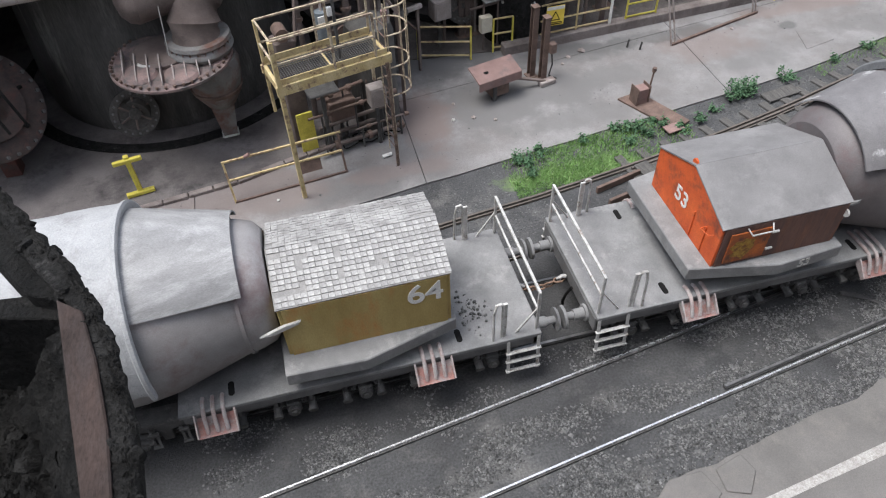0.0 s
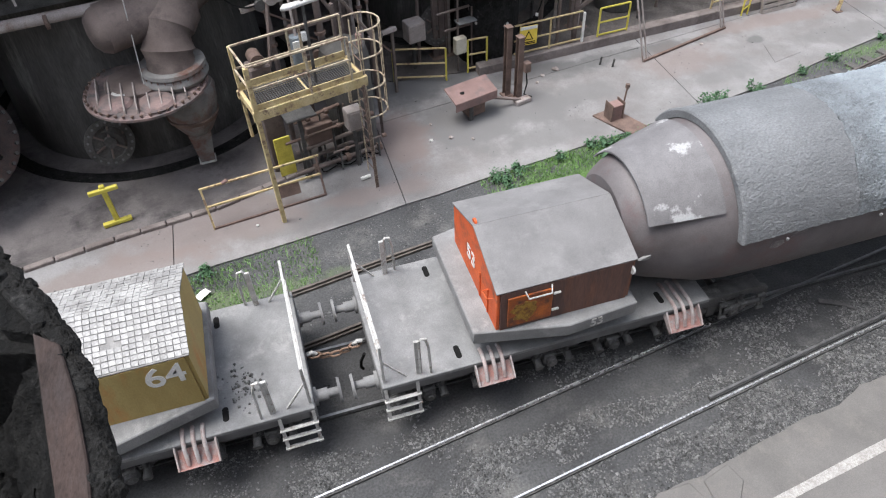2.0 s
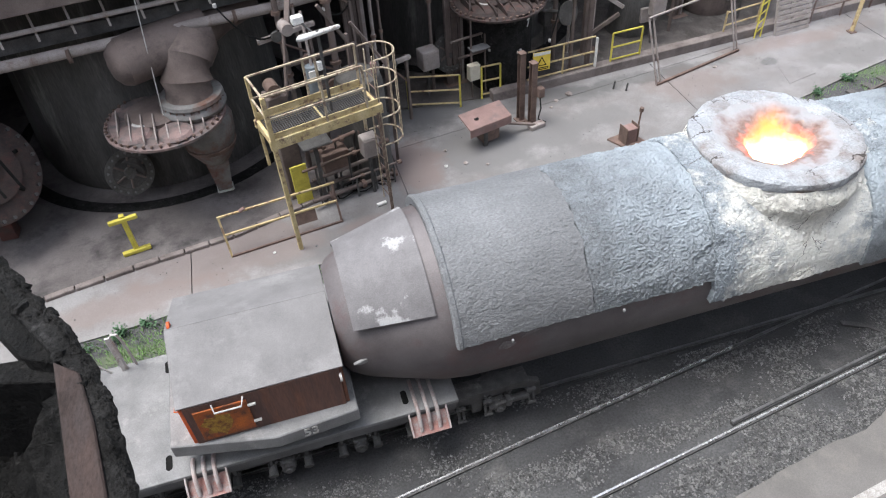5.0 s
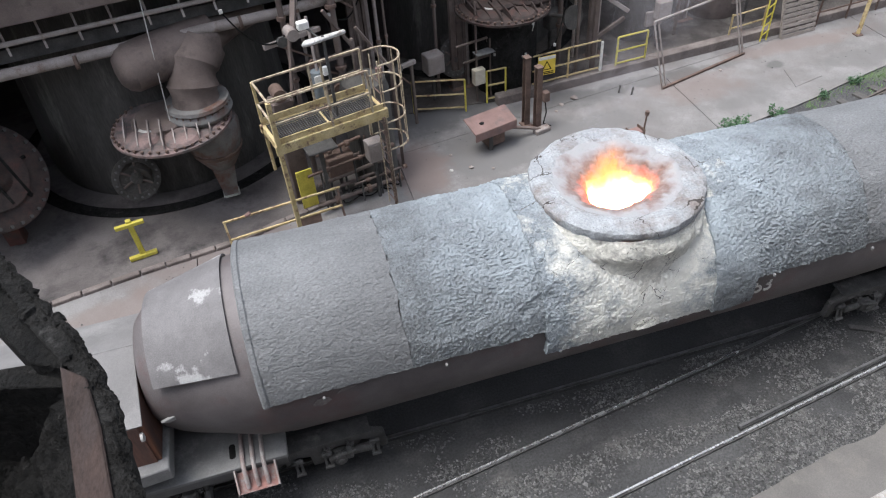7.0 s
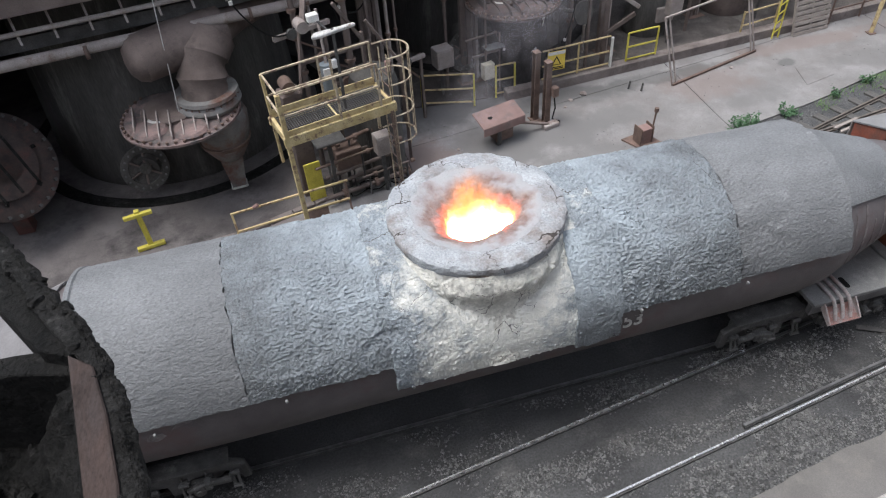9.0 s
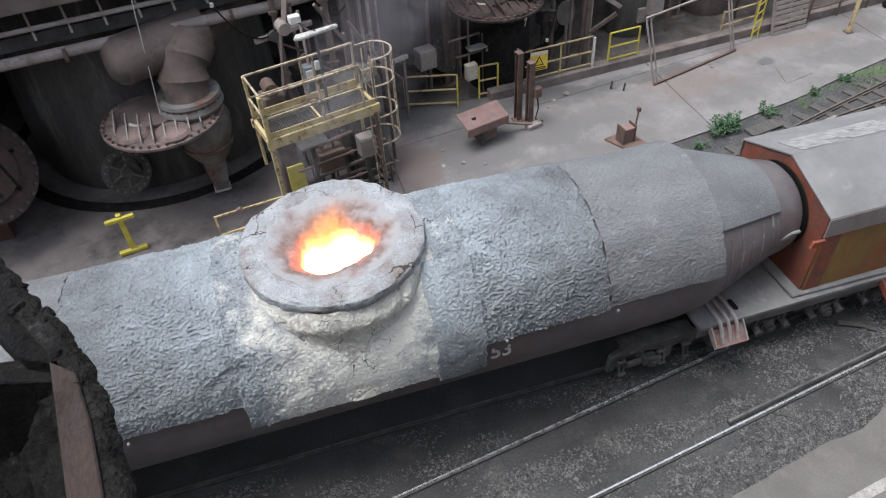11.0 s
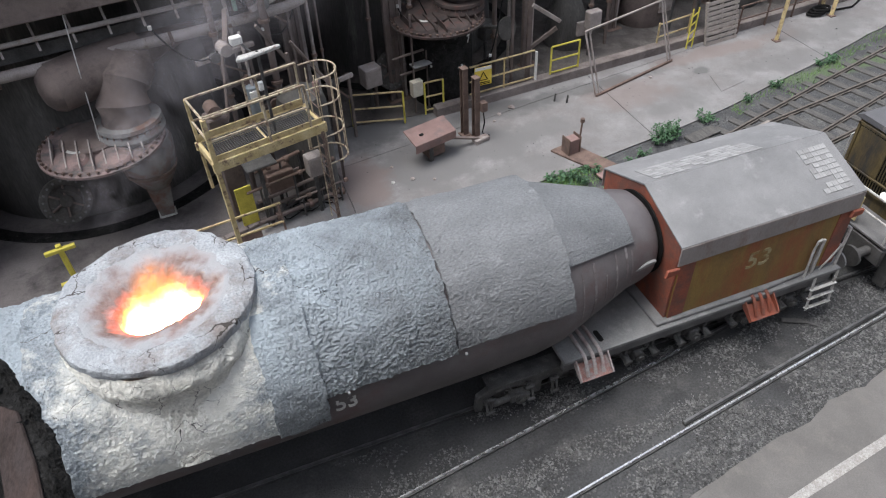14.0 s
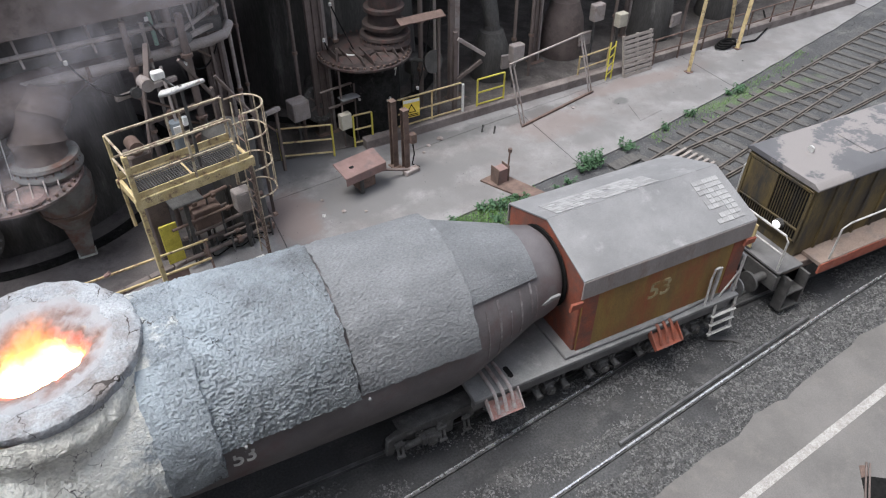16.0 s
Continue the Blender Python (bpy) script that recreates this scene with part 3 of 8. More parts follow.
ash_and_toplight(ash_m, 12.55, 0.55, 1.5, (0.88, 0.865, 0.80), 0.85)
mouth_m = mat("mouth_crust", (0.64, 0.62, 0.56), (0.84, 0.82, 0.75), 2.2, 0.9, 0, 0.8, 18, (0.36, 0.34, 0.31), 2.6, 0.64, 0.08, 0.22, depth=0.04, relief=(5, 0.12))
rim_m = mat("rim_crust", (0.31, 0.325, 0.345), (0.46, 0.48, 0.50), 2.4, 0.85, 0, 0.7, 30, (0.23, 0.20, 0.185), 1.5, 0.57, 0.1, 0.24, depth=0.04, relief=(9, 0.06))
# hot lining: the deeper it lies, the hotter it glows
hot = bpy.data.materials.new("hot_lining")
hot.use_nodes = True
hn, hl = hot.node_tree.nodes, hot.node_tree.links
htc, hsep, hnz = hn.new("ShaderNodeTexCoord"), hn.new("ShaderNodeSeparateXYZ"), hn.new("ShaderNodeTexNoise")
hl.new(htc.outputs["Object"], hsep.inputs[0])
hl.new(htc.outputs["Object"], hnz.inputs["Vector"])
hnz.inputs["Scale"].default_value, hnz.inputs["Detail"].default_value = 3.5, 6
hadd = hn.new("ShaderNodeMath")
hadd.operation = "MULTIPLY_ADD"
hadd.inputs[1].default_value = 0.26
hl.new(hnz.outputs[0], hadd.inputs[0])
hl.new(hsep.outputs["Z"], hadd.inputs[2])
hmr = hn.new("ShaderNodeMapRange")
hmr.inputs["From Min"].default_value, hmr.inputs["From Max"].default_value = 4.66, 4.12
hl.new(hadd.outputs[0], hmr.inputs["Value"])
hramp = hn.new("ShaderNodeValToRGB")
hr = hramp.color_ramp
hr.elements[0].position, hr.elements[0].color = 0.0, (0.0, 0.0, 0.0, 1)
hr.elements[1].position, hr.elements[1].color = 1.0, (7.0, 5.4, 2.8, 1)
for p, c in ((0.24, (0.05, 0.008, 0.003, 1)), (0.46, (0.75, 0.10, 0.03, 1)), (0.60, (2.4, 0.75, 0.10, 1)), (0.78, (4.2, 2.4, 0.6, 1))):
    e = hr.elements.new(p)
    e.color = c
hl.new(hmr.outputs[0], hramp.inputs[0])
hbr = hn.new("ShaderNodeValToRGB")
hbr.color_ramp.elements[0].position, hbr.color_ramp.elements[0].color = 0.30, (0.10, 0.078, 0.07, 1)
hbr.color_ramp.elements[1].position, hbr.color_ramp.elements[1].color = 0.72, (0.30, 0.265, 0.25, 1)
hnz2 = hn.new("ShaderNodeTexNoise")
hnz2.inputs["Scale"].default_value, hnz2.inputs["Detail"].default_value, hnz2.inputs["Roughness"].default_value = 5.0, 9, 0.7
hl.new(htc.outputs["Object"], hnz2.inputs["Vector"])
hl.new(hnz2.outputs[0], hbr.inputs[0])
hbp = hn.new("ShaderNodeBump")
hbp.inputs["Strength"].default_value, hbp.inputs["Distance"].default_value = 0.9, 0.06
hl.new(hnz2.outputs[0], hbp.inputs["Height"])
hb = hn["Principled BSDF"]
hup = hn.new("ShaderNodeMapRange")
hup.inputs["From Min"].default_value, hup.inputs["From Max"].default_value = 4.55, 4.63
hl.new(hadd.outputs[0], hup.inputs["Value"])
hmx = hn.new("ShaderNodeMix")
hmx.data_type = "RGBA"
hmx.inputs["B"].default_value = (0.34, 0.345, 0.355, 1)
hl.new(hup.outputs[0], hmx.inputs["Factor"])
hl.new(hbr.outputs[0], hmx.inputs["A"])
hl.new(hmx.outputs["Result"], hb.inputs["Base Color"])
hl.new(hbp.outputs[0], hb.inputs["Normal"])
hb.inputs["Roughness"].default_value = 0.95
hl.new(hramp.outputs[0], hb.inputs["Emission Color"])
hb.inputs["Emission Strength"].default_value = 1.0
melt_m = glow("molten_iron", (1.0, 0.82, 0.50), 14.0)


def cracked(m, scale, width, dark):
    """Thin dark cracks in a crust, wandering and broken."""
    n, l = m.node_tree.nodes, m.node_tree.links
    b = n["Principled BSDF"]
    old = b.inputs["Base Color"].links[0].from_socket
    tc = n.new("ShaderNodeTexCoord")
    nz = n.new("ShaderNodeTexNoise")
    nz.inputs["Scale"].default_value, nz.inputs["Detail"].default_value = 1.8, 6
    l.new(tc.outputs["Object"], nz.inputs["Vector"])
    mixv = n.new("ShaderNodeVectorMath")
    mixv.operation = "MULTIPLY_ADD"
    mixv.inputs[1].default_value = (0.9, 0.9, 0.9)
    l.new(nz.outputs["Color"], mixv.inputs[0])
    l.new(tc.outputs["Object"], mixv.inputs[2])
    vo = n.new("ShaderNodeTexVoronoi")
    vo.feature = "DISTANCE_TO_EDGE"
    vo.inputs["Scale"].default_value = scale
    l.new(mixv.outputs[0], vo.inputs["Vector"])
    gap = n.new("ShaderNodeTexNoise")
    gap.inputs["Scale"].default_value = 1.1
    l.new(tc.outputs["Object"], gap.inputs["Vector"])
    wd = n.new("ShaderNodeMapRange")
    wd.inputs["From Min"].default_value, wd.inputs["From Max"].default_value = 0.48, 0.66
    wd.inputs["To Min"].default_value, wd.inputs["To Max"].default_value = 0.0001, width
    l.new(gap.outputs[0], wd.inputs["Value"])
    lt = n.new("ShaderNodeMath")
    lt.operation = "LESS_THAN"
    l.new(vo.outputs["Distance"], lt.inputs[0])
    l.new(wd.outputs[0], lt.inputs[1])
    mx = n.new("ShaderNodeMix")
    mx.data_type = "RGBA"
    mx.inputs["B"].default_value = (*dark, 1)
    l.new(lt.outputs[0], mx.inputs["Factor"])
    l.new(old, mx.inputs["A"])
    l.new(mx.outputs["Result"], b.inputs["Base Color"])


cracked(coat_m, 0.6, 0.004, (0.07, 0.068, 0.067))
cracked(ash_m, 1.1, 0.009, (0.10, 0.095, 0.09))
cracked(mouth_m, 1.7, 0.014, (0.12, 0.11, 0.10))
cracked(rim_m, 1.5, 0.022, (0.06, 0.05, 0.045))


def wheel_mesh():
    bm = turned(B(), [(0.02, -0.07), (0.40, -0.07), (0.44, -0.065), (0.44, -0.035), (0.405, -0.03), (0.40, 0.065), (0.34, 0.065), (0.30, 0.02), (0.12, 0.02), (0.10, 0.06), (0.02, 0.06)], 28)
    bmesh.ops.rotate(bm, verts=bm.verts, matrix=Matrix.Rotation(radians(90), 3, "X"))
    return finish("wheel", bm, "iron")


WHEEL = wheel_mesh()
WHEELS = []


def end_deck(car, o, e, d):
    """One end platform of a ladle car: e the end's x, d the way inward. o: the car's base x."""
    def X(v):
        return e + d * v - o
    lab = "dusty grey steel"
    # deck plate with sill and four lifting slots
    out = [(X(0), -1.37), (X(0), 1.37), (X(6.35), 1.37), (X(6.35), -1.37)]
    part("deck", prism(B(), out, 1.27, 1.36, bevel=0.012), "deck", car)
    for s in (-1, 1):
        part("side_sill", box(B(), (X(3.17), s * 1.24, 1.13), (6.3, 0.12, 0.26), 0.01), "deck_dark", car)
        for v in (1.46, 5.46):
            bm = prism(B(), [(X(v) + 0.055 * math.cos(a), s * 1.03 + (0.09 if math.sin(a) > 0 else -0.09) + 0.055 * math.sin(a)) for a in [k * math.pi / 8 for k in range(16)]], 1.30, 1.365)
            part("slot", bm, "black", car, "dark oval lifting slot")
        # striped guard brackets on the edge, each a tray with fins
        for v in (1.68, 5.45):
            br = B()
            w = 0.66
            prism(br, [(s * 1.34, 1.16), (s * 1.62, 0.96), (s * 1.66, 1.02), (s * 1.64, 1.03), (s * 1.615, 0.99), (s * 1.35, 1.19)], X(v), X(v + w), "x")
            bright = d < 0 and e > 20 and v < 2
            g = part("guard_bracket", br, "red_end" if bright else "pink", car, "bright orange-red finned guard bracket" if bright else "worn reddish finned guard bracket")
            for q in (v, v + w):
                part("cheek", prism(B(), [(s * 1.32, 1.36), (s * 1.45, 1.25), (s * 1.66, 1.03), (s * 1.62, 0.955), (s * 1.33, 1.15)], X(q) - 0.014, X(q) + 0.014, "x"), "red_end" if bright else "fin_pale", g)
            inner = 0.72 if v > 5 and e > 4 else 1.10
            for k in range(3):
                xk = X(v + w * (k + 1) / 4)
                path = [(xk, s * inner, 1.37), (xk, s * (inner + 0.06), 1.395), (xk, s * 1.22, 1.40), (xk, s * 1.36, 1.37), (xk, s * 1.45, 1.28), (xk, s * 1.52, 1.15), (xk, s * 1.57, 1.02)]
                part("fin", pipe(B(), path, 0.036, 8), "red_end" if bright else "fin_pale", g)
    # head stock and buffers
    part("head_stock", box(B(), (X(0.06), 0, 1.10), (0.14, 2.6, 0.36), 0.015), "deck_dark", car)
    for s in (-1, 1):
        b = B()
        rod(b, (X(0), s * 0.92, 1.02), (X(-0.26), s * 0.92, 1.02), 0.11, 16)
        rod(b, (X(-0.2), s * 0.92, 1.02), (X(-0.44), s * 0.92, 1.02), 0.075, 14)
        rod(b, (X(0.02), s * 0.92, 1.02), (X(-0.06), s * 0.92, 1.02), 0.17, 16)
        bf = part("buffer", b, "deck", car)
        h = B()
        rod(h, (X(-0.44), s * 0.92, 1.02), (X(-0.49), s * 0.92, 1.02), 0.235, 22, 0.22)
        part("buffer_head", h, "deck", bf)
    # end hand rail: a tall frame across the end, near posts bent
    for s in (-1, 1):
        r = B()
        bar(r, (X(0.06), s * 1.24, 1.36), (X(0.06), s * 1.24, 2.36), 0.05, 0.05, 0.006)
        bar(r, (X(0.06), s * 1.24, 1.95), (X(0.45), s * 1.24, 1.36), 0.03, 0.03)
        part("rail_post", r, "steel_pale", car)
        p = B()
        pipe(p, [(X(0.72), s * 1.26, 1.36), (X(0.72), s * 1.26, 2.24), (X(0.76), s * 1.26, 2.3), (X(0.84), s * 1.26, 2.28), (X(0.88), s * 1.27, 2.05), (X(0.89), s * 1.30, 1.36)], 0.026, 8)
        bar(p, (X(0.68), s * 1.24, 1.36), (X(0.68), s * 1.24, 2.26), 0.05, 0.09, 0.006)
        part("grab_post", p, "steel_pale", car)
        # step ladder at the corner
        lad = thing("step_ladder")
        lad.parent = car
        for v in (0.05, 0.62):
            part("stringer", bar(B(), (X(v), s * 1.36, 1.30), (X(v), s * 1.45, 0.42), 0.06, 0.02), "steel_pale", lad)
        for k, z in enumerate((0.98, 0.74, 0.48)):
            part("rung", bar(B(), (X(0.0), s * (1.40 + 0.02 * k), z), (X(0.67), s * (1.40 + 0.02 * k), z), 0.075, 0.025, 0.006), "steel_pale", lad)
    cr = B()
    bar(cr, (X(0.06), -1.24, 2.34), (X(0.06), 1.24, 2.34), 0.05, 0.05, 0.006)
    bar(cr, (X(0.06), -1.24, 1.86), (X(0.06), 1.24, 1.86), 0.035, 0.035)
    part("end_rail", cr, "steel_pale", car)
    # bogies: pierced side frames, swing beams on shackles, axles with wheels, axle boxes and springs
    for s in (-1, 1):
        fr = B()
        box(fr, (X(2.1), s * 1.02, 0.72), (3.6, 0.1, 0.26), 0.02)
        box(fr, (X(5.4), s * 1.02, 0.72), (1.7, 0.1, 0.26), 0.02)
        prism(fr, [(X(6.2), 1.0), (X(7.72), 0.98), (X(7.98), 0.84), (X(8.02), 0.42), (X(7.88), 0.40), (X(7.82), 0.70), (X(7.55), 0.80), (X(7.15), 0.80), (X(6.86), 0.66), (X(6.84), 0.40), (X(6.66), 0.40), (X(6.64), 0.70), (X(6.42), 0.74), (X(6.2), 0.56)],
              s * 1.06 - 0.06, s * 1.06 + 0.06, "y", bevel=0.015)
        frame_ = part("bogie_frame", fr, "bogie", car, "grimy pierced bogie side frame")
        part("top_flange", box(B(), (X(7.0), s * 0.98, 1.0), (1.5, 0.34, 0.035), 0.008), "bogie", frame_)
        sw = B()
        bar(sw, (X(6.95), s * 1.22, 0.60), (X(7.32), s * 1.22, 0.69), 0.10, 0.12, 0.025)
        bar(sw, (X(7.28), s * 1.22, 0.69), (X(7.72), s * 1.22, 0.66), 0.10, 0.13, 0.025)
        box(sw, (X(7.32), s * 1.22, 0.68), (0.12, 0.16, 0.20), 0.02)
        part("swing_beam", sw, "bogie", frame_)
        for v in (6.42, 6.93, 7.78):
            sh = B()
            for q in (-0.045, 0.045):
                bar(sh, (X(v) + q, s * 1.16, 0.80), (X(v) + q, s * 1.26, 0.42), 0.05, 0.028, 0.006)
            rod(sh, (X(v) - 0.09, s * 1.18, 0.74), (X(v) + 0.09, s * 1.18, 0.74), 0.045, 10)
            rod(sh, (X(v) - 0.08, s * 1.25, 0.46), (X(v) + 0.08, s * 1.25, 0.46), 0.04, 10)
            part("shackle", sh, "bogie", frame_)
        for k in range(9):
            v = 0.5 + 0.62 * k
            kn = rod(B(), (X(v), s * 1.08, 0.60), (X(v), s * 1.30, 0.56), 0.075, 10)
            rod(kn, (X(v), s * 1.28, 0.56), (X(v), s * 1.32, 0.55), 0.085, 12)
            bar(kn, (X(v), s * 1.12, 0.60), (X(v), s * 1.15, 1.05), 0.06, 0.09, 0.01)
            part("spring_hanger", kn, "bogie", frame_)
    for v in (0.85, 2.05, 3.25, 4.55, 5.75, 7.15):
        ax = part("axle", rod(B(), (X(v), -0.95, 0.54), (X(v), 0.95, 0.54), 0.075, 12), "iron", car)
        for s in (-1, 1):
            w = new("wheel", WHEEL)
            w.parent, w.matrix_basis = ax, pose(X(v), s * 0.77, 0.54, 0, 0, 0 if s > 0 else 180)
            WHEELS.append((w, X(v), s))
            bx = B()
            box(bx, (X(v), s * 1.13, 0.56), (0.26, 0.14, 0.28), 0.03)
            rod(bx, (X(v), s * 1.14, 0.56), (X(v), s * 1.28, 0.56), 0.11, 16)
            rod(bx, (X(v), s * 1.27, 0.56), (X(v), s * 1.32, 0.56), 0.06, 10)
            part("axle_box", bx, "bogie", ax)
        for s in (-1, 1):
            for q in (-0.2, 0.2):
                coil = [(X(v) + q + 0.06 * math.cos(k * 0.9), s * 1.1 + 0.06 * math.sin(k * 0.9), 0.60 + 0.011 * k) for k in range(27)]
                part("spring", pipe(B(), coil, 0.02, 5), "iron", car)


def bolster(car, o, x0, x1, y0, tip, yt, z0, z1, material="deck", y1=None):
    """The thick plate under an end hood, with slanting near corners."""
    y1 = y0 * 0.93 if y1 is None else y1
    out = [(x0 - o, y0), (tip - o, yt), (x1 - o, y1), (x1 - o, -y1), (tip - o, -yt), (x0 - o, -y0)]
    return part("bolster_plate", prism(B(), out, z0, z1, bevel=0.02), material, car, "thick grey steel bolster plate")


def crust(bm, x0, x1, nx, a0, a1, na, radius, inner, amp, cy, cz, rough_of, slant=0.0, hole=None):
    """A crusted sheet on a round shell: rough outside, thick at its edges."""
    rows = []
    for i in range(nx + 1):
        x = x0 + (x1 - x0) * i / nx
        row = []
        for j in range(na + 1):
            lo = a0 + 1.1 * noise.noise((x * 1.6, 4.1, 0)) + 0.8 * noise.noise((x * 7.0, 1.1, 0))
            a = radians(lo + (a1 - lo) * j / na)
            r = radius
            xs_ = x + slant * max(0, 1 - (math.degrees(a) - a0) / 80) * (1 - i / nx)
            k = rough_of(x, a)
            p = Vector((x * 1.0, a * 1.7, 0))
            sc = Vector((x * 10.0 + 0.9 * noise.noise(p * 2.3), a * 27.0 + 0.9 * noise.noise(p * 2.7 + Vector((4, 0, 0))), 3))
            flaked = 1 / (1 + math.exp(-45 * (noise.noise(p * 1.25 + Vector((0.1 * noise.noise(p * 9), 0, 21))) - 0.06)))
            end = max(0, 1 - min(i, nx - i) / 6)
            xs_ += end * (0.035 * noise.noise((a * 7.0, x0, 3)) + 0.02 * noise.noise((a * 23.0, x0, 6)))
            fish = abs(noise.noise(sc)) * 0.75 + abs(noise.noise(sc * 2.3)) * 0.5 - 0.25
            patchy = 0.35 + 0.65 * min(1, max(0, 0.5 + 1.6 * noise.noise(p * 0.8 + Vector((0, 0, 9)))))
            r += amp * (noise.noise(p * 1.1) * 0.5 * k + noise.noise(p * 3.7) * 0.4 * k + (fish * patchy + noise.noise(Vector((x * 21, a * 50, 7))) * 0.3) * (0.22 + 0.78 * k)) + 0.028 * flaked * (0.25 + 0.75 * k)
            row.append(bm.verts.new((xs_, cy - r * math.cos(a), cz + r * math.sin(a))))
        rows.append(row)
    for p, q in zip(rows, rows[1:]):
        for j in range(na):
            c = (p[j].co + q[j + 1].co) / 2
            if hole and c.z > cz and math.hypot(c.x - hole[0], c.y - hole[1]) < hole[2]:
                continue
            bm.faces.new((p[j], q[j], q[j + 1], p[j + 1]))
    rim = [rows[0][j] for j in range(na + 1)] + [rows[i][na] for i in range(1, nx + 1)] + [rows[nx][j] for j in range(na - 1, -1, -1)] + [rows[i][0] for i in range(nx - 1, 0, -1)]
    low = []
    for v in rim:
        y, z = v.co.y - cy, v.co.z - cz
        f = inner / math.hypot(y, z)
        low.append(bm.verts.new((v.co.x, cy + y * f, cz + z * f)))
    for k in range(len(rim)):
        bm.faces.new((rim[k], rim[(k + 1) % len(rim)], low[(k + 1) % len(rim)], low[k]))
    return bm


CZ = 2.72


def ladle(car, o, xa, xr0, mouth, xr1, xb, shell, slim=1.0):
    """The torpedo shell lying on its two cones: xa and xb the necks, xr0 and xr1 where the drum begins and ends."""
    prof = [(0.86, xa - o), (0.98, xa + 0.1 - o), (1.10, xa + 0.3 - o), (1.18, xa + 0.5 - o), (1.50, xr0 - o), (1.57, xr0 + 0.5 - o), (1.60, xr0 + 1.6 - o),
            (1.60, mouth - 1.3 - o), (1.60, mouth - 0.65 - o), (1.60, mouth - o), (1.60, mouth + 0.65 - o), (1.60, mouth + 1.3 - o),
            (1.60, xr1 - 1.6 - o), (1.57, xr1 - 0.5 - o), (1.50, xr1 - o), (1.145 * slim, xb - 0.6 - o), (1.10 * slim, xb - 0.35 - o), (1.02 * slim, xb - 0.12 - o), (0.88 * slim, xb - o)]
    b = turned(B(), prof, 72, "x", (0, 0, CZ))
    open_top = [f for f in b.faces if f.calc_center_median().z > CZ + 1 and abs(f.calc_center_median().x - (mouth - o)) < 1.2 and abs(f.calc_center_median().y) < 0.95]
    bmesh.ops.delete(b, geom=open_top, context="FACES")
    body = part("shell", b, shell, car, "dusty dark riveted ladle shell")
    for x in (xa + 0.5,) if slim < 1 else (xa + 0.5, xb - 0.5):
        part("weld_band", turned(B(), [(1.06, x - 0.03 - o), (1.155, x - 0.03 - o), (1.155, x + 0.03 - o), (1.06, x + 0.03 - o)], 64, "x", (0, 0, CZ)), shell, body)
    return body
# ---- ladle car in the middle of the train ----
O = 4.4
hot_car = thing("torpedo_ladle_car", (O, CY, 0), 0, "torpedo ladle rail car with glowing mouth and orange end hood", "rail wagon")
end_deck(hot_car, O, 4.4, 1)
end_deck(hot_car, O, 29.5, -1)
body = ladle(hot_car, O, 8.99, 10.5, 16.95, 23.1, 25.27, "shell", 0.84)


def rough_hot(x, a):
    far = abs(x + O - 16.95)
    k = 0.16 + 0.84 * min(1, max(0, (x + O - 12.6) / 1.8)) * min(1, max(0, (22.0 - x - O) / 2.0))
    return k * (0.3 + 0.7 * min(1, max(0, (far - 1.25) / 0.5)))


part("slag_coat", crust(B(), 10.78 - O, 12.98 - O, 120, 12, 150, 150, 1.685, 1.60, 0.06, 0, CZ, rough_hot), coat_smooth, body, "smooth grey heat coat with pale flaked patches")
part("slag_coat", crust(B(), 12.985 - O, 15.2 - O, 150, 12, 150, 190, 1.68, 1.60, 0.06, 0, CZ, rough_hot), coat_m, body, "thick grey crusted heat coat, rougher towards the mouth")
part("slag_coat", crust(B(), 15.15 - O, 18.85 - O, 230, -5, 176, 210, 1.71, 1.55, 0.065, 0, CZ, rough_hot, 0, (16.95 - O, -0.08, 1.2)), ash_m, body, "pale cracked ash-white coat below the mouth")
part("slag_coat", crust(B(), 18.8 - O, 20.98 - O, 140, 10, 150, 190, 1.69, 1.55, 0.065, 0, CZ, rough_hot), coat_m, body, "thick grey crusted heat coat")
part("slag_coat", crust(B(), 21.01 - O, 23.08 - O, 130, 11, 150, 190, 1.645, 1.55, 0.05, 0, CZ, rough_hot), coat_smooth, body, "grey dusty heat coat in an overlapping sheet")
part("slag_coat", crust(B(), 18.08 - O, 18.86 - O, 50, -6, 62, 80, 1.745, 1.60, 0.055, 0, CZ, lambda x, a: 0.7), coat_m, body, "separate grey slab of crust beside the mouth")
# lip of the coat over the cone, and pale patched plates on the cones


def cone_sheet(x0, r0, x1, r1, a0, a1, material, label):
    bm = B()
    rows = []
    for i in range(15):
        f = i / 14
        rows.append([bm.verts.new((x0 + (x1 - x0) * f - O, -(r0 + (r1 - r0) * f) * math.cos(radians(a0 + (a1 - a0) * j / 24)), CZ + (r0 + (r1 - r0) * f) * math.sin(radians(a0 + (a1 - a0) * j / 24)))) for j in range(25)])
    for p, q in zip(rows, rows[1:]):
        for j in range(24):
            bm.faces.new((p[j], q[j], q[j + 1], p[j + 1]))
    ext = bmesh.ops.extrude_face_region(bm, geom=list(bm.faces))
    for v in [g for g in ext["geom"] if isinstance(g, bmesh.types.BMVert)]:
        c = Vector((v.co.x, 0, CZ))
        v.co = c + (v.co - c) * 1.025
    return part("cone_plate", bm, material, body, label)


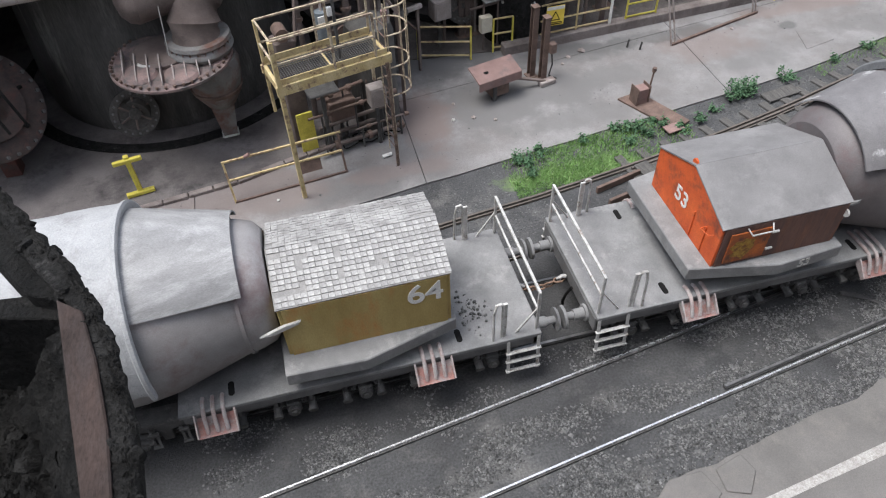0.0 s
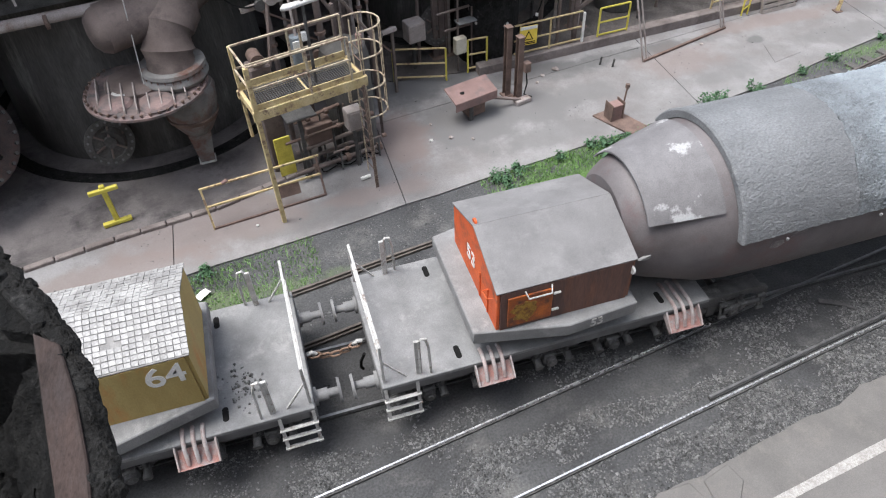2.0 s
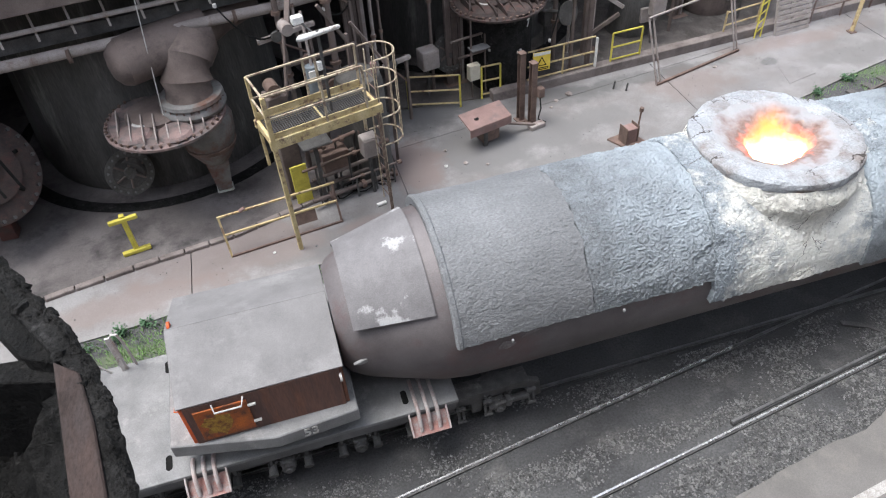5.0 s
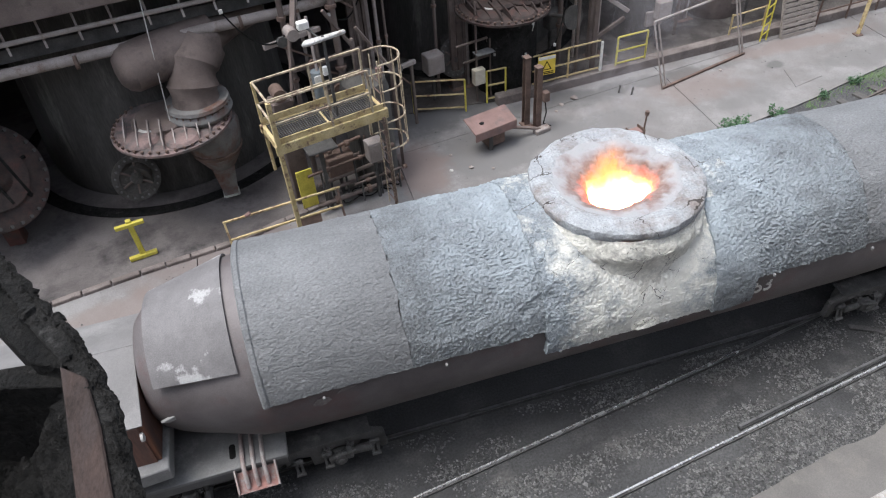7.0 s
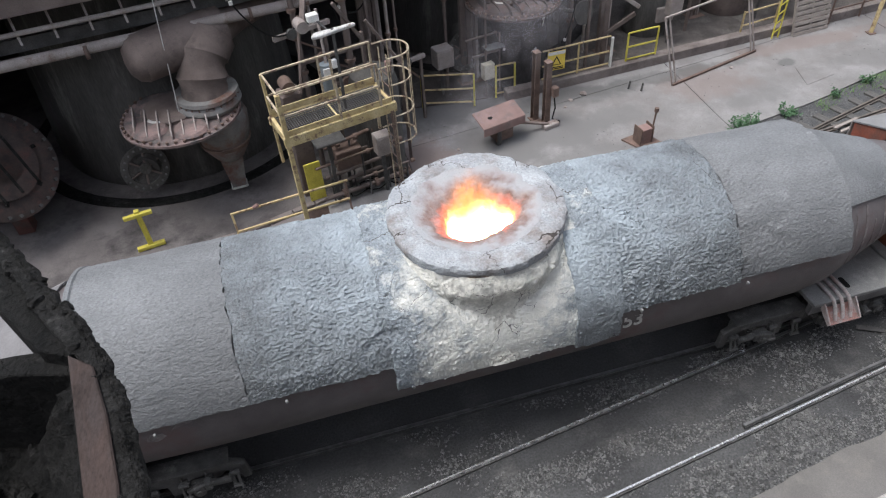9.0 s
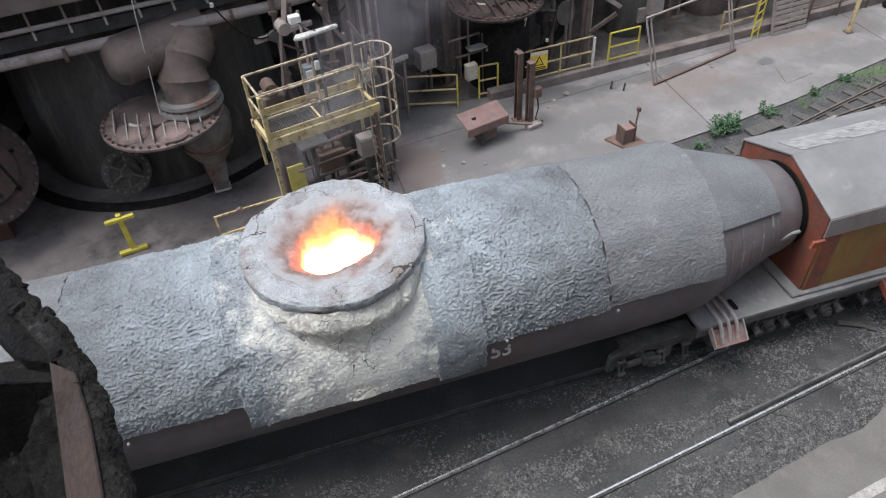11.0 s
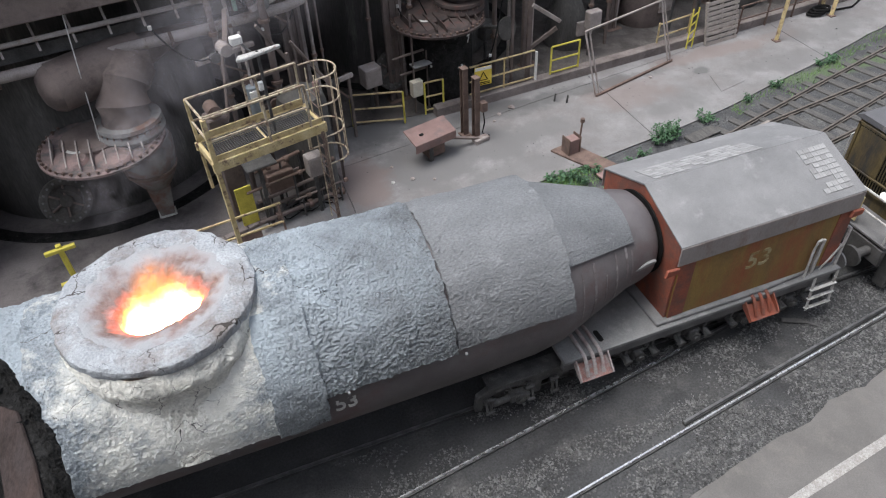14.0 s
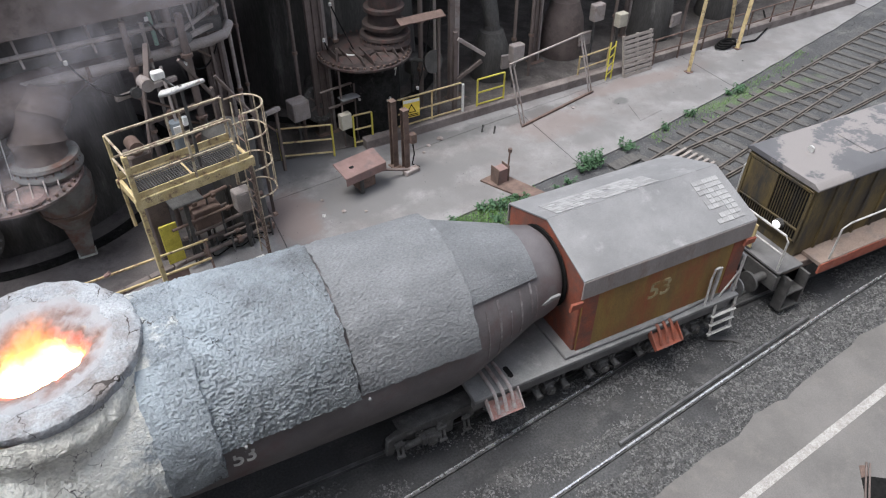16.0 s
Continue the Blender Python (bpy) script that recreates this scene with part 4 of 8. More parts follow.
part("coat_lip", turned(B(), [(1.55, 10.72 - O), (1.68, 10.71 - O), (1.715, 10.74 - O), (1.715, 10.80 - O), (1.68, 10.83 - O), (1.6, 10.81 - O)], 60, "x", (0, 0, CZ), (30, 168), False), coat_smooth, body, "thick dark lip at the end of the coat")
cone_sheet(9.25, 1.205, 10.5, 1.515, 33, 150, "patch_plate", "patched grey plate with pale flaked areas on the cone")
cone_sheet(23.05, 1.53, 24.62, 1.01, 38, 160, coat_smooth, "grey dusty plate on the cone")
for x, a0, a1, w in ((23.35, -12, 30, 0.03), (23.62, -20, 34, 0.05), (23.9, -8, 20, 0.025), (24.15, -15, 35, 0.04), (24.4, 2, 36, 0.05), (24.55, -10, 30, 0.03)):
    r0_ = (1.5 - (x - 23.1) * 0.343) * 0.985
    cone_sheet(x, r0_, x + w, r0_ - w * 0.343, a0, a1, "drip", "pale lime drip streak")
# scraped pale streak by the cone and lugs towards the hoods
for x, y, z in ((9.35, -0.97, 2.75), (24.85, -0.80, 2.80)):
    part("lug", prism(B(), [(x - O - 0.22, z - 0.05), (x - O + 0.05, z + 0.05), (x - O + 0.24, z + 0.06), (x - O + 0.24, z), (x - O - 0.1, z - 0.09)], y - 0.16, y - 0.10, "y", bevel=0.01), "deck", body, "bare metal pointer lug")
for k in range(6):
    x = 11.6 + k * 1.9
    part("hook", box(B(), (x - O, -1.70, CZ + (0.27 if not 15 < x < 19 else -0.17)), (0.04, 0.05, 0.06), 0.01), "deck", body)
number(body, "53", 0.38, Matrix.Translation((19.14 - O, -1.605, 2.66)) @ pose(0, 0, 0, 84, 0, 0), "steel_pale")

for x, a0, w in ((11.55, -2, 0.28), (11.95, 1, 0.34), (12.3, 4, 0.18)):
    fl_ = B()
    out = [(0.5 * w * math.cos(t) * (1 + 0.35 * noise.noise((x + t, 2, 0))), 0.3 * w * math.sin(t) * (1 + 0.5 * noise.noise((x, t, 5)))) for t in [q * math.pi / 7 for q in range(14)]]
    prism(fl_, out, -0.006, 0.006)
    a = radians(a0 + 4)
    part("flake", fl_, "drip", body, "pale peeled flake of coating").matrix_basis = Matrix.Translation((x - O, -1.585 * math.cos(a), CZ + 1.585 * math.sin(a))) @ pose(0, 0, 0, 90 - a0, 0, 0) @ pose(0, 0, 0, 0, 0, 15)

# mouth: crusted neck, rim, glowing throat and molten iron
MX, MY = 16.95 - O, -0.08


def ragged(bm, amp, f=2.4):
    for v in bm.verts:
        d = Vector((v.co.x - MX, v.co.y - MY, 0))
        k = amp * (noise.noise(v.co * f) + 0.6 * noise.noise(v.co * f * 3.1) + 0.3 * noise.noise(v.co * f * 8))
        v.co += (d.normalized() if d.length > 0.01 else Vector()) * k + Vector((0, 0, k * 0.5))
    return bm


neck = ragged(turned(B(), [(1.66, 2.6), (1.58, 3.0), (1.52, 3.3), (1.48, 3.55), (1.455, 3.72), (1.445, 3.84), (1.455, 3.92), (1.475, 3.98), (1.485, 4.06), (1.475, 4.13), (1.45, 4.2), (1.42, 4.27), (1.39, 4.34)], 170, "z", (MX, MY, 0), (0, 360), False), 0.06, 2.1)
part("mouth_neck", neck, mouth_m, body, "pale cracked crust round the ladle mouth")
rim = ragged(turned(B(), [(1.30, 4.25), (1.40, 4.32), (1.425, 4.42), (1.41, 4.485), (1.36, 4.515), (1.26, 4.53), (1.14, 4.53), (1.06, 4.525), (1.01, 4.50)], 150, "z", (MX, MY, 0), (0, 360), False), 0.045, 2.0)
part("mouth_rim", rim, rim_m, body, "thick grey crusted rim of the mouth")
throat = turned(B(), [(1.12, 4.48), (1.05, 4.515), (0.97, 4.505), (0.89, 4.475), (0.82, 4.45), (0.74, 4.425), (0.67, 4.395), (0.59, 4.355), (0.52, 4.30), (0.48, 4.21), (0.46, 4.05), (0.46, 3.8), (0.50, 3.6), (0.7, 3.35), (0.85, 3.15), (1.0, 3.0)], 140, "z", (MX, MY, 0), (0, 360), False)
for v in throat.verts:
    d = Vector((v.co.x - MX, v.co.y - MY, 0))
    a, deep = math.atan2(d.y, d.x), min(1, max(0, (4.52 - v.co.z) / 0.2))
    rough_ = 0.05 * abs(noise.noise(v.co * 7)) + 0.03 * noise.noise(v.co * 18)
    five = 0.13 * math.cos(5 * a + 0.4) * 0.5 + 0.13 * math.cos(2 * a - 0.5) + 0.16 * noise.noise((math.cos(a) * 1.6, math.sin(a) * 1.6, 4))
    k = 1 + deep * five + 0.05 * noise.noise(v.co * 5) * (0.3 + deep)
    v.co.x, v.co.y = MX + d.x * k, MY + d.y * k - 0.10 * deep
    v.co.z += 0.035 * noise.noise(v.co * 4.5) + rough_ * min(1, deep * 2)
part("mouth_throat", throat, hot, body, "red-hot glowing lining of the mouth")
bm = B()
bmesh.ops.create_circle(bm, cap_ends=True, segments=48, radius=1.15, matrix=Matrix.Translation((MX, MY, 3.1)))
part("melt", bm, melt_m, body, "white-hot molten iron")

# outer hood: orange gabled box on a thick plate
bolster(hot_car, O, 6.08, 9.05, -1.25, 7.7, -1.60, 1.77, 2.06, "deck", -1.50)
bolster(hot_car, O, 6.5, 8.9, -1.0, 7.9, -1.2, 1.36, 1.77, "deck_dark")


def hood(car, x0, x1, y0, y1, z0, eave, ridge, end0, end1, side, roof, over=0.03):
    """A gabled steel hood in plates: two ends, two sides, two roof sheets."""
    mid = (y0 + y1) / 2
    h = thing("hood", (0, 0, 0))
    h.parent = car
    t = 0.03
    for x, m in ((x0, end0), (x1, end1)):
        part("end_plate", prism(B(), [(y0, z0), (y1, z0), (y1, eave), (mid, ridge), (y0, eave)], x - t, x + t, "x", bevel=0.006), m, h)
    for y in (y0, y1):
        part("side_plate", box(B(), ((x0 + x1) / 2, y, (z0 + eave) / 2), (x1 - x0 - 2 * t - 0.004, 2 * t, eave - z0), 0.006), side, h)
    for s, ya in ((-1, y0), (1, y1)):
        d = Vector((0, ya - mid, eave - ridge))
        u = d.normalized()
        nrm = Vector((0, u.z, -u.y)) * (1 if (u.y < 0) else -1)
        c = Vector(((x0 + x1) / 2, (ya + mid) / 2, (eave + ridge) / 2)) + u * over * 0.5 + Vector((0, 0, 0.035))
        ang = math.atan2(d.z, d.y)
        part("roof_sheet", box(B(), c, (x1 - x0 + 0.10, d.length + over, 0.035), 0.006, Matrix.Rotation(ang, 4, "X")), roof, h)
    return h


h53 = hood(hot_car, 6.50 - O, 8.92 - O, -1.30, 1.00, 2.06, 2.98, 3.45, "orange", "brown_side", "brown_side", "roof_dusty")
number(h53, "53", 0.46, Matrix.Translation((6.458 - O, -0.02, 2.62)) @ pose(0, 0, 0, 90, 0, -90))
# small orange door with frame, hinges and a bent grab handle on the near side; ribs on the end
dr = part("door", box(B(), (7.05 - O, -1.345, 2.50), (0.80, 0.03, 0.72), 0.01), "orange_rust", h53, "scorched orange access door")
blot = [(6.95 - O + 0.22 * math.cos(a) * (1 + 0.5 * noise.noise((math.cos(a) * 2, math.sin(a) * 2, 1))), 2.48 + 0.24 * math.sin(a) * (1 + 0.5 * noise.noise((math.cos(a) * 2, math.sin(a) * 2, 7)))) for a in [q * math.pi / 14 for q in range(28)]]
part("scorch_mark", prism(B(), blot, -1.366, -1.3585, "y"), "scorch", dr, "ragged yellow-brown scorch mark")
for z in (2.32, 2.74):
    part("hinge", rod(B(), (7.45 - O, -1.37, z), (7.57 - O, -1.37, z), 0.025, 8), "steel_pale", dr)
part("grab_handle", pipe(B(), [(6.95 - O, -1.33, 2.93), (6.98 - O, -1.45, 2.86), (7.38 - O, -1.45, 2.86), (7.42 - O, -1.33, 2.94)], 0.016, 8), "steel_pale", dr)
for y in (-0.90, -0.50):
    part("latch", box(B(), (6.46 - O, y, 2.40), (0.03, 0.03, 0.60), 0.005), "orange", h53)
part("step_bar", pipe(B(), [(6.46 - O, -0.86, 2.66), (6.36 - O, -0.88, 2.66), (6.36 - O, -1.12, 2.72), (6.46 - O, -1.14, 2.72)], 0.012, 8), "orange", h53)
for x in (6.52, 8.90):
    part("lifting_eye", turned(B(), [(0.03, -0.02), (0.075, -0.02), (0.075, 0.02), (0.03, 0.02)], 16, "x", (x - O, -0.05 if x < 7 else -1.34, 3.47 if x < 7 else 2.78)), "orange" if x < 7 else "steel_pale", h53)
number(hot_car, "53", 0.26, Matrix.Translation((8.25 - O, -1.565, 1.91)) @ pose(0, 0, 0, 90, 0, 4), "steel_pale")

# inner hood over the drive: red end, ochre side with a deep grey fascia
h2 = hood(hot_car, 25.38 - O, 29.36 - O, -1.18, 1.30, 1.45, 3.26, 3.74, "red_end", "red_end", "ochre_rust", "roof_grey", 0.06)
part("fascia", box(B(), (27.37 - O, -1.235, 3.06), (4.08, 0.03, 0.42), 0.008), "fascia", h2, "deep grey eave board")
part("fascia", box(B(), (27.37 - O, 1.355, 3.06), (4.08, 0.03, 0.42), 0.008), "fascia", h2)
number(h2, "53", 0.58, Matrix.Translation((27.27 - O, -1.214, 2.30)) @ pose(0, 0, 0, 90, 0, 0), "faded")
for x in (25.58, 29.18):
    part("corner_plate", box(B(), (x - O, -1.217, 2.15), (0.34, 0.016, 1.38), 0.004), "red_end", h2, "faded red corner strip")
# the shaded gap between neck and hood, painted as a black ring
part("neck_collar", turned(B(), [(0.6, 25.285 - O), (0.83, 25.285 - O), (0.83, 25.315 - O), (0.6, 25.315 - O)], 48, "x", (0, 0, CZ)), "black", h2, "black ring painting the shaded gap round the ladle neck")
bolster(hot_car, O, 25.15, 29.4, -1.28, 27.5, -1.32, 1.363, 1.45, "deck")
for x in (25.2, 29.35):
    part("lifting_eye", prism(B(), [(x - O - 0.14, 2.70), (x - O + 0.14, 2.72), (x - O + 0.16, 2.84), (x - O - 0.1, 2.86)], -1.30, -1.24, "y", bevel=0.01), "red_end", h2)

# ---- pale ladle car ahead ----
O2 = 3.27
cold_car = thing("torpedo_ladle_car", (O2, CY, 0), 0, "pale torpedo ladle rail car with ochre tiled-roof end hood", "rail wagon")
end_deck(cold_car, O2, 3.27, -1)
end_deck(cold_car, O2, -21.8, 1)
cbody = ladle(cold_car, O2, -17.8, -15.4, -9, -2.9, -1.13, "shell_pale")


def rough_cold(x, a):
    return 0.25


part("lime_coat", crust(B(), -9.0 - O2, -3.08 - O2, 60, -4, 172, 60, 1.70, 1.55, 0.03, 0, CZ, rough_cold), "coat_white", cbody, "bright white limewashed coat")
part("lime_coat", crust(B(), -15.4 - O2, -9.02 - O2, 40, 8, 172, 50, 1.69, 1.55, 0.03, 0, CZ, rough_cold), "coat_white", cbody, "bright white limewashed coat")
part("coat_lip", turned(B(), [(1.55, -3.12 - O2), (1.70, -3.13 - O2), (1.735, -3.1 - O2), (1.735, -3.05 - O2), (1.69, -3.03 - O2), (1.6, -3.05 - O2)], 60, "x", (0, 0, CZ), (90 - 80, 90 + 98), False), "coat_white", cbody)
O_keep, O, body_keep, body = O, O2, body, cbody
cone_sheet(-3.05, 1.56, -1.52, 1.225, 39, 150, "cone_pale", "pale grey brushed plate on the cone")
O, body = O_keep, body_keep
part("lug", prism(B(), [(-1.45 - O2, 2.62), (-1.0 - O2, 2.80), (-0.75 - O2, 2.84), (-0.8 - O2, 2.76), (-1.2 - O2, 2.62)], -1.12, -1.06, "y", bevel=0.01), "steel_pale", cbody)
bolster(cold_car, O2, -1.2, 1.78, -1.45, 0.15, -1.5, 1.66, 1.95, "deck", -1.08)
bolster(cold_car, O2, -0.9, 1.5, -1.0, 0.15, -1.1, 1.36, 1.66, "deck_dark", -0.9)
h64 = hood(cold_car, -1.05 - O2, 1.66 - O2, -1.05, 0.87, 1.95, 3.12, 3.45, "ochre", "ochre", "ochre", "joint")
number(h64, "64", 0.62, Matrix.Translation((1.26 - O2, -1.085, 2.80)) @ pose(0, 0, 0, 90, 0, 0))
# square tiles: single ones on the near slope, a joined sheet of them on the far slope
tile_me = finish("tile", box(B(), (0, 0, 0), (0.097, 0.082, 0.014), 0.003), "tile", False)
far_tiles = B()
for s in (-1, 1):
    y_e, y_m = (-1.05, -0.09) if s < 0 else (0.87, -0.09)
    d = Vector((0, y_e - y_m, 3.12 - 3.45))
    ang = math.atan2(d.z, d.y) if s > 0 else math.atan2(-d.z, -d.y)
    cols, rws = 27, 11
    for i in range(cols):
        for j in range(rws):
            f = (j + 0.5) / rws
            p = Vector((-1.08 - O2 + 2.80 * (i + 0.5) / cols, y_m, 3.45 + 0.062)) + d * 1.02 * f
            m_ = pose(*(p + Vector((random.uniform(-1, 1), random.uniform(-1, 1), random.uniform(-1, 1))) * 0.004), math.degrees(ang) + random.uniform(-2, 2), random.uniform(-2, 2), random.uniform(-3, 3))
            if noise.noise((i * 0.35, j * 0.45 + 3 * s, 6)) < -0.42:
                continue
            if s < 0:
                ob = new("tile", tile_me)
                ob.parent, ob.matrix_basis = h64, m_
            else:
                box(far_tiles, (0, 0, 0), (1, 1, 1), 0, m_ @ Matrix.Diagonal((0.097, 0.082, 0.014, 1)))
tagged(part("tile_sheet", far_tiles, "tile", h64, "", False), kind="stuff")

rub = B()
rr_ = random.Random(4)
for i in range(90):
    x, y, q = 2.15 - O2 + rr_.gauss(0, 0.16), -0.55 + rr_.gauss(0, 0.2), rr_.uniform(0.01, 0.035)
    r = bmesh.ops.create_icosphere(rub, subdivisions=1, radius=q)
    bmesh.ops.translate(rub, verts=r["verts"], vec=(x, y, 1.36 + q * 0.4))
tagged(part("deck_rubble", rub, "gravel", cold_car, "crumbs of slag on the deck", False), kind="stuff")

# leftover pale tiles on the big hood of the hot car
worn_tile = finish("tile", box(B(), (0, 0, 0), (0.128, 0.102, 0.010), 0.002), "tile_worn", False)
for x0, x1, cols, ya, yb, rws in ((25.6, 28.0, 18, 0.12, 0.75, 6), (28.55, 29.2, 5, -0.15, -1.1, 9)):
    for i in range(cols):
        for j in range(rws):
            if noise.noise((i * 0.3 + x0, j * 0.4, 2)) < -0.36:
                continue
            y = ya + (yb - ya) * (j + 0.5) / rws
            mid, half, e_z = 0.06, 1.24, 3.26
            z = 3.74 - (3.74 - e_z) * abs(y - mid) / half + 0.066
            ob = new("tile", worn_tile)
            ob.parent = h2
            sl_ = math.degrees(math.atan2(0.48, half)) * (-1 if y > mid else 1)
            ob.matrix_basis = pose(x0 + (x1 - x0) * (i + 0.5) / cols - O, y, z, sl_ + random.uniform(-2, 2), random.uniform(-2, 2), random.uniform(-3, 3))

# ---- screw coupling between the cars ----
coup = thing("coupling", (3.8, CY, 0), 0, "rusty chain screw coupling hanging between two wagons", "coupling")
for k in range(5):
    f = -0.38 + k * 0.19
    z = 1.0 - 0.13 * (1 - (f / 0.42) ** 2)
    pts = [(f - 0.12, 0, z), (f - 0.06, 0.05, z), (f + 0.06, 0.05, z), (f + 0.12, 0, z), (f + 0.06, -0.05, z), (f - 0.06, -0.05, z), (f - 0.12, 0, z)]
    if k % 2:
        pts = [(x, 0, z + y) for x, y, z in pts]
    part("link", pipe(B(), pts, 0.022, 8), "chain", coup)
for s in (-1, 1):
    part("hook", pipe(B(), [(s * 0.52, 0, 1.05), (s * 0.42, 0, 1.08), (s * 0.36, 0, 1.02), (s * 0.40, 0, 0.95)], 0.04, 8), "steel_pale", coup)
part("air_hose", pipe(B(), [(0.5, -0.35, 1.1), (0.42, -0.3, 0.85), (0.40, -0.25, 0.6), (0.44, -0.2, 0.45)], 0.03, 8), "black", coup)

# ---- shunting locomotive behind ----
LX = 31.22
loco = thing("locomotive", (LX, CY, 0), 0, "grimy yellow shunting locomotive with patched grey hood roof", "locomotive")
hood_l = part("engine_hood", box(B(), (4.75, 0, 2.2), (8.9, 1.9, 1.84), 0.03), "loco_side", loco, "soot-stained ochre engine hood")
part("hood_roof", prism(B(), [(-1.0, 3.11), (1.0, 3.11), (1.0, 3.16), (0.86, 3.24), (-0.86, 3.24), (-1.0, 3.16)], 0.22, 9.3, "x", bevel=0.008), "loco_roof", loco, "grey hood roof with pale worn patches")
for k in range(11):
    part("rib", box(B(), (0.9 + k * 0.62, -0.965, 2.2), (0.07, 0.05, 1.7), 0.008), "loco_side", hood_l)
gr = part("grille", box(B(), (0.285, 0, 2.35), (0.03, 1.66, 1.3), 0.006), "black", loco, "slatted radiator grille")
for k in range(24):
    part("slat", box(B(), (0.265, -0.76 + k * 0.066, 2.35), (0.03, 0.02, 1.22)), "loco_side", gr)
for y0, z0, sy, sz in ((0, 3.02, 1.8, 0.07), (0, 1.68, 1.8, 0.07), (-0.87, 2.35, 0.07, 1.4), (0.87, 2.35, 0.07, 1.4), (0, 2.0, 1.7, 0.05)):
    part("grille_frame", box(B(), (0.25, y0, z0), (0.05, sy, sz), 0.008), "loco_side", gr)
part("cover_plate", box(B(), (0.245, 0.42, 2.50), (0.02, 0.80, 0.92), 0.006), "loco_side", gr, "grimy ochre cover plate over half the grille")
lt = part("headlight", rod(B(), (0.12, -0.42, 1.92), (0.24, -0.42, 1.92), 0.12, 18), "iron", loco)
part("lens", rod(B(), (0.10, -0.42, 1.92), (0.122, -0.42, 1.92), 0.095, 18), glow("lamp_lens", (1, 0.97, 0.92), 2.5), lt, "lit white headlight lens")
part("frame_plate", box(B(), (4.6, 0, 1.15), (9.4, 2.3, 0.22), 0.02), "dusty_plate", loco)
for s in (-1, 1):
    part("running_board", box(B(), (4.9, s * 1.2, 1.32), (8.6, 0.52, 0.10), 0.012), "dusty_plate", loco, "dust-covered running board")
    part("valance", box(B(), (4.9, s * 1.45, 1.20), (8.6, 0.05, 0.28), 0.01), "red_side", loco, "worn red side valance")
    hr_ = B()
    pipe(hr_, [(0.9, s * 1.42, 1.35), (0.9, s * 1.42, 2.2), (1.1, s * 1.42, 2.3), (8.5, s * 1.42, 2.3)], 0.022, 8)
    for x in (3, 5.5, 8):
        rod(hr_, (x, s * 1.42, 1.35), (x, s * 1.42, 2.3), 0.02, 8)
    part("hand_rail", hr_, "steel_pale", loco)
part("front_platform", box(B(), (-0.05, 0, 1.28), (0.75, 2.5, 0.06), 0.01), "deck_dark", loco)
fr = B()
pipe(fr, [(-0.38, -1.15, 1.3), (-0.38, -1.15, 2.1), (-0.36, -1.05, 2.2), (-0.36, 1.05, 2.2), (-0.38, 1.15, 2.1), (-0.38, 1.15, 1.3)], 0.026, 8)
pipe(fr, [(-0.38, -1.15, 1.75), (-0.38, 1.15, 1.75)], 0.022, 8)
part("end_rail", fr, "steel_pale", loco)
part("number_plate", box(B(), (-0.42, -0.12, 1.72), (0.03, 0.52, 0.66), 0.01), "yellow_old", loco, "yellow painted plate with dark number")
number(loco, "76", 0.26, Matrix.Translation((-0.44, -0.15, 1.92)) @ pose(0, 0, 0, 90, 0, -90), "black")
part("buffer_beam", box(B(), (-0.36, 0, 0.98), (0.12, 2.5, 0.42), 0.015), "iron", loco)
for s in (-1, 1):
    b = B()
    rod(b, (-0.4, s * 0.92, 1.0), (-0.85, s * 0.92, 1.0), 0.1, 14)
    bf = part("buffer", b, "iron", loco)
    part("buffer_head", rod(B(), (-0.85, s * 0.92, 1.0), (-0.91, s * 0.92, 1.0), 0.24, 22), "iron", bf)
    st = B()
    box(st, (-0.1, s * 1.28, 0.62), (0.06, 0.28, 0.95), 0.01)
    box(st, (0.45, s * 1.28, 0.62), (0.06, 0.28, 0.95), 0.01)
    box(st, (0.18, s * 1.28, 0.2), (0.6, 0.32, 0.05), 0.01)
    box(st, (0.18, s * 1.28, 0.65), (0.6, 0.28, 0.05), 0.01)
    part("step", st, "iron", loco, "grimy dark cab steps")
for x in (1.6, 3.4, 6.0, 7.8):
    ax = part("axle", rod(B(), (x, -0.9, 0.56), (x, 0.9, 0.56), 0.08, 12), "iron", loco)
    for s in (-1, 1):
        w = new("wheel", WHEEL)
        w.parent, w.matrix_basis = ax, pose(x, s * 0.77, 0.54, 0, 0, 0 if s > 0 else 180)
        WHEELS.append((w, x, s))
for s in (-1, 1):
    part("underframe", box(B(), (4.8, s * 1.05, 0.75), (8.2, 0.12, 0.5), 0.03), "iron", loco)
part("roof_hatch", box(B(), (3.1, -0.1, 3.25), (1.6, 0.9, 0.03), 0.01), "loco_roof", loco)
part("lifting_eye", turned(B(), [(0.03, -0.02), (0.08, -0.02), (0.08, 0.02), (0.03, 0.02)], 14, "x", (1.15, 0.1, 3.31)), "steel_pale", loco)
part("cab", box(B(), (9.9, 0, 2.55), (1.9, 2.4, 2.5), 0.04), "loco_side", loco, "grimy ochre driver's cab")
for s in (-1, 1):
    part("window", box(B(), (9.9, s * 1.21, 3.1), (1.2, 0.02, 0.7), 0.008), "black", loco)
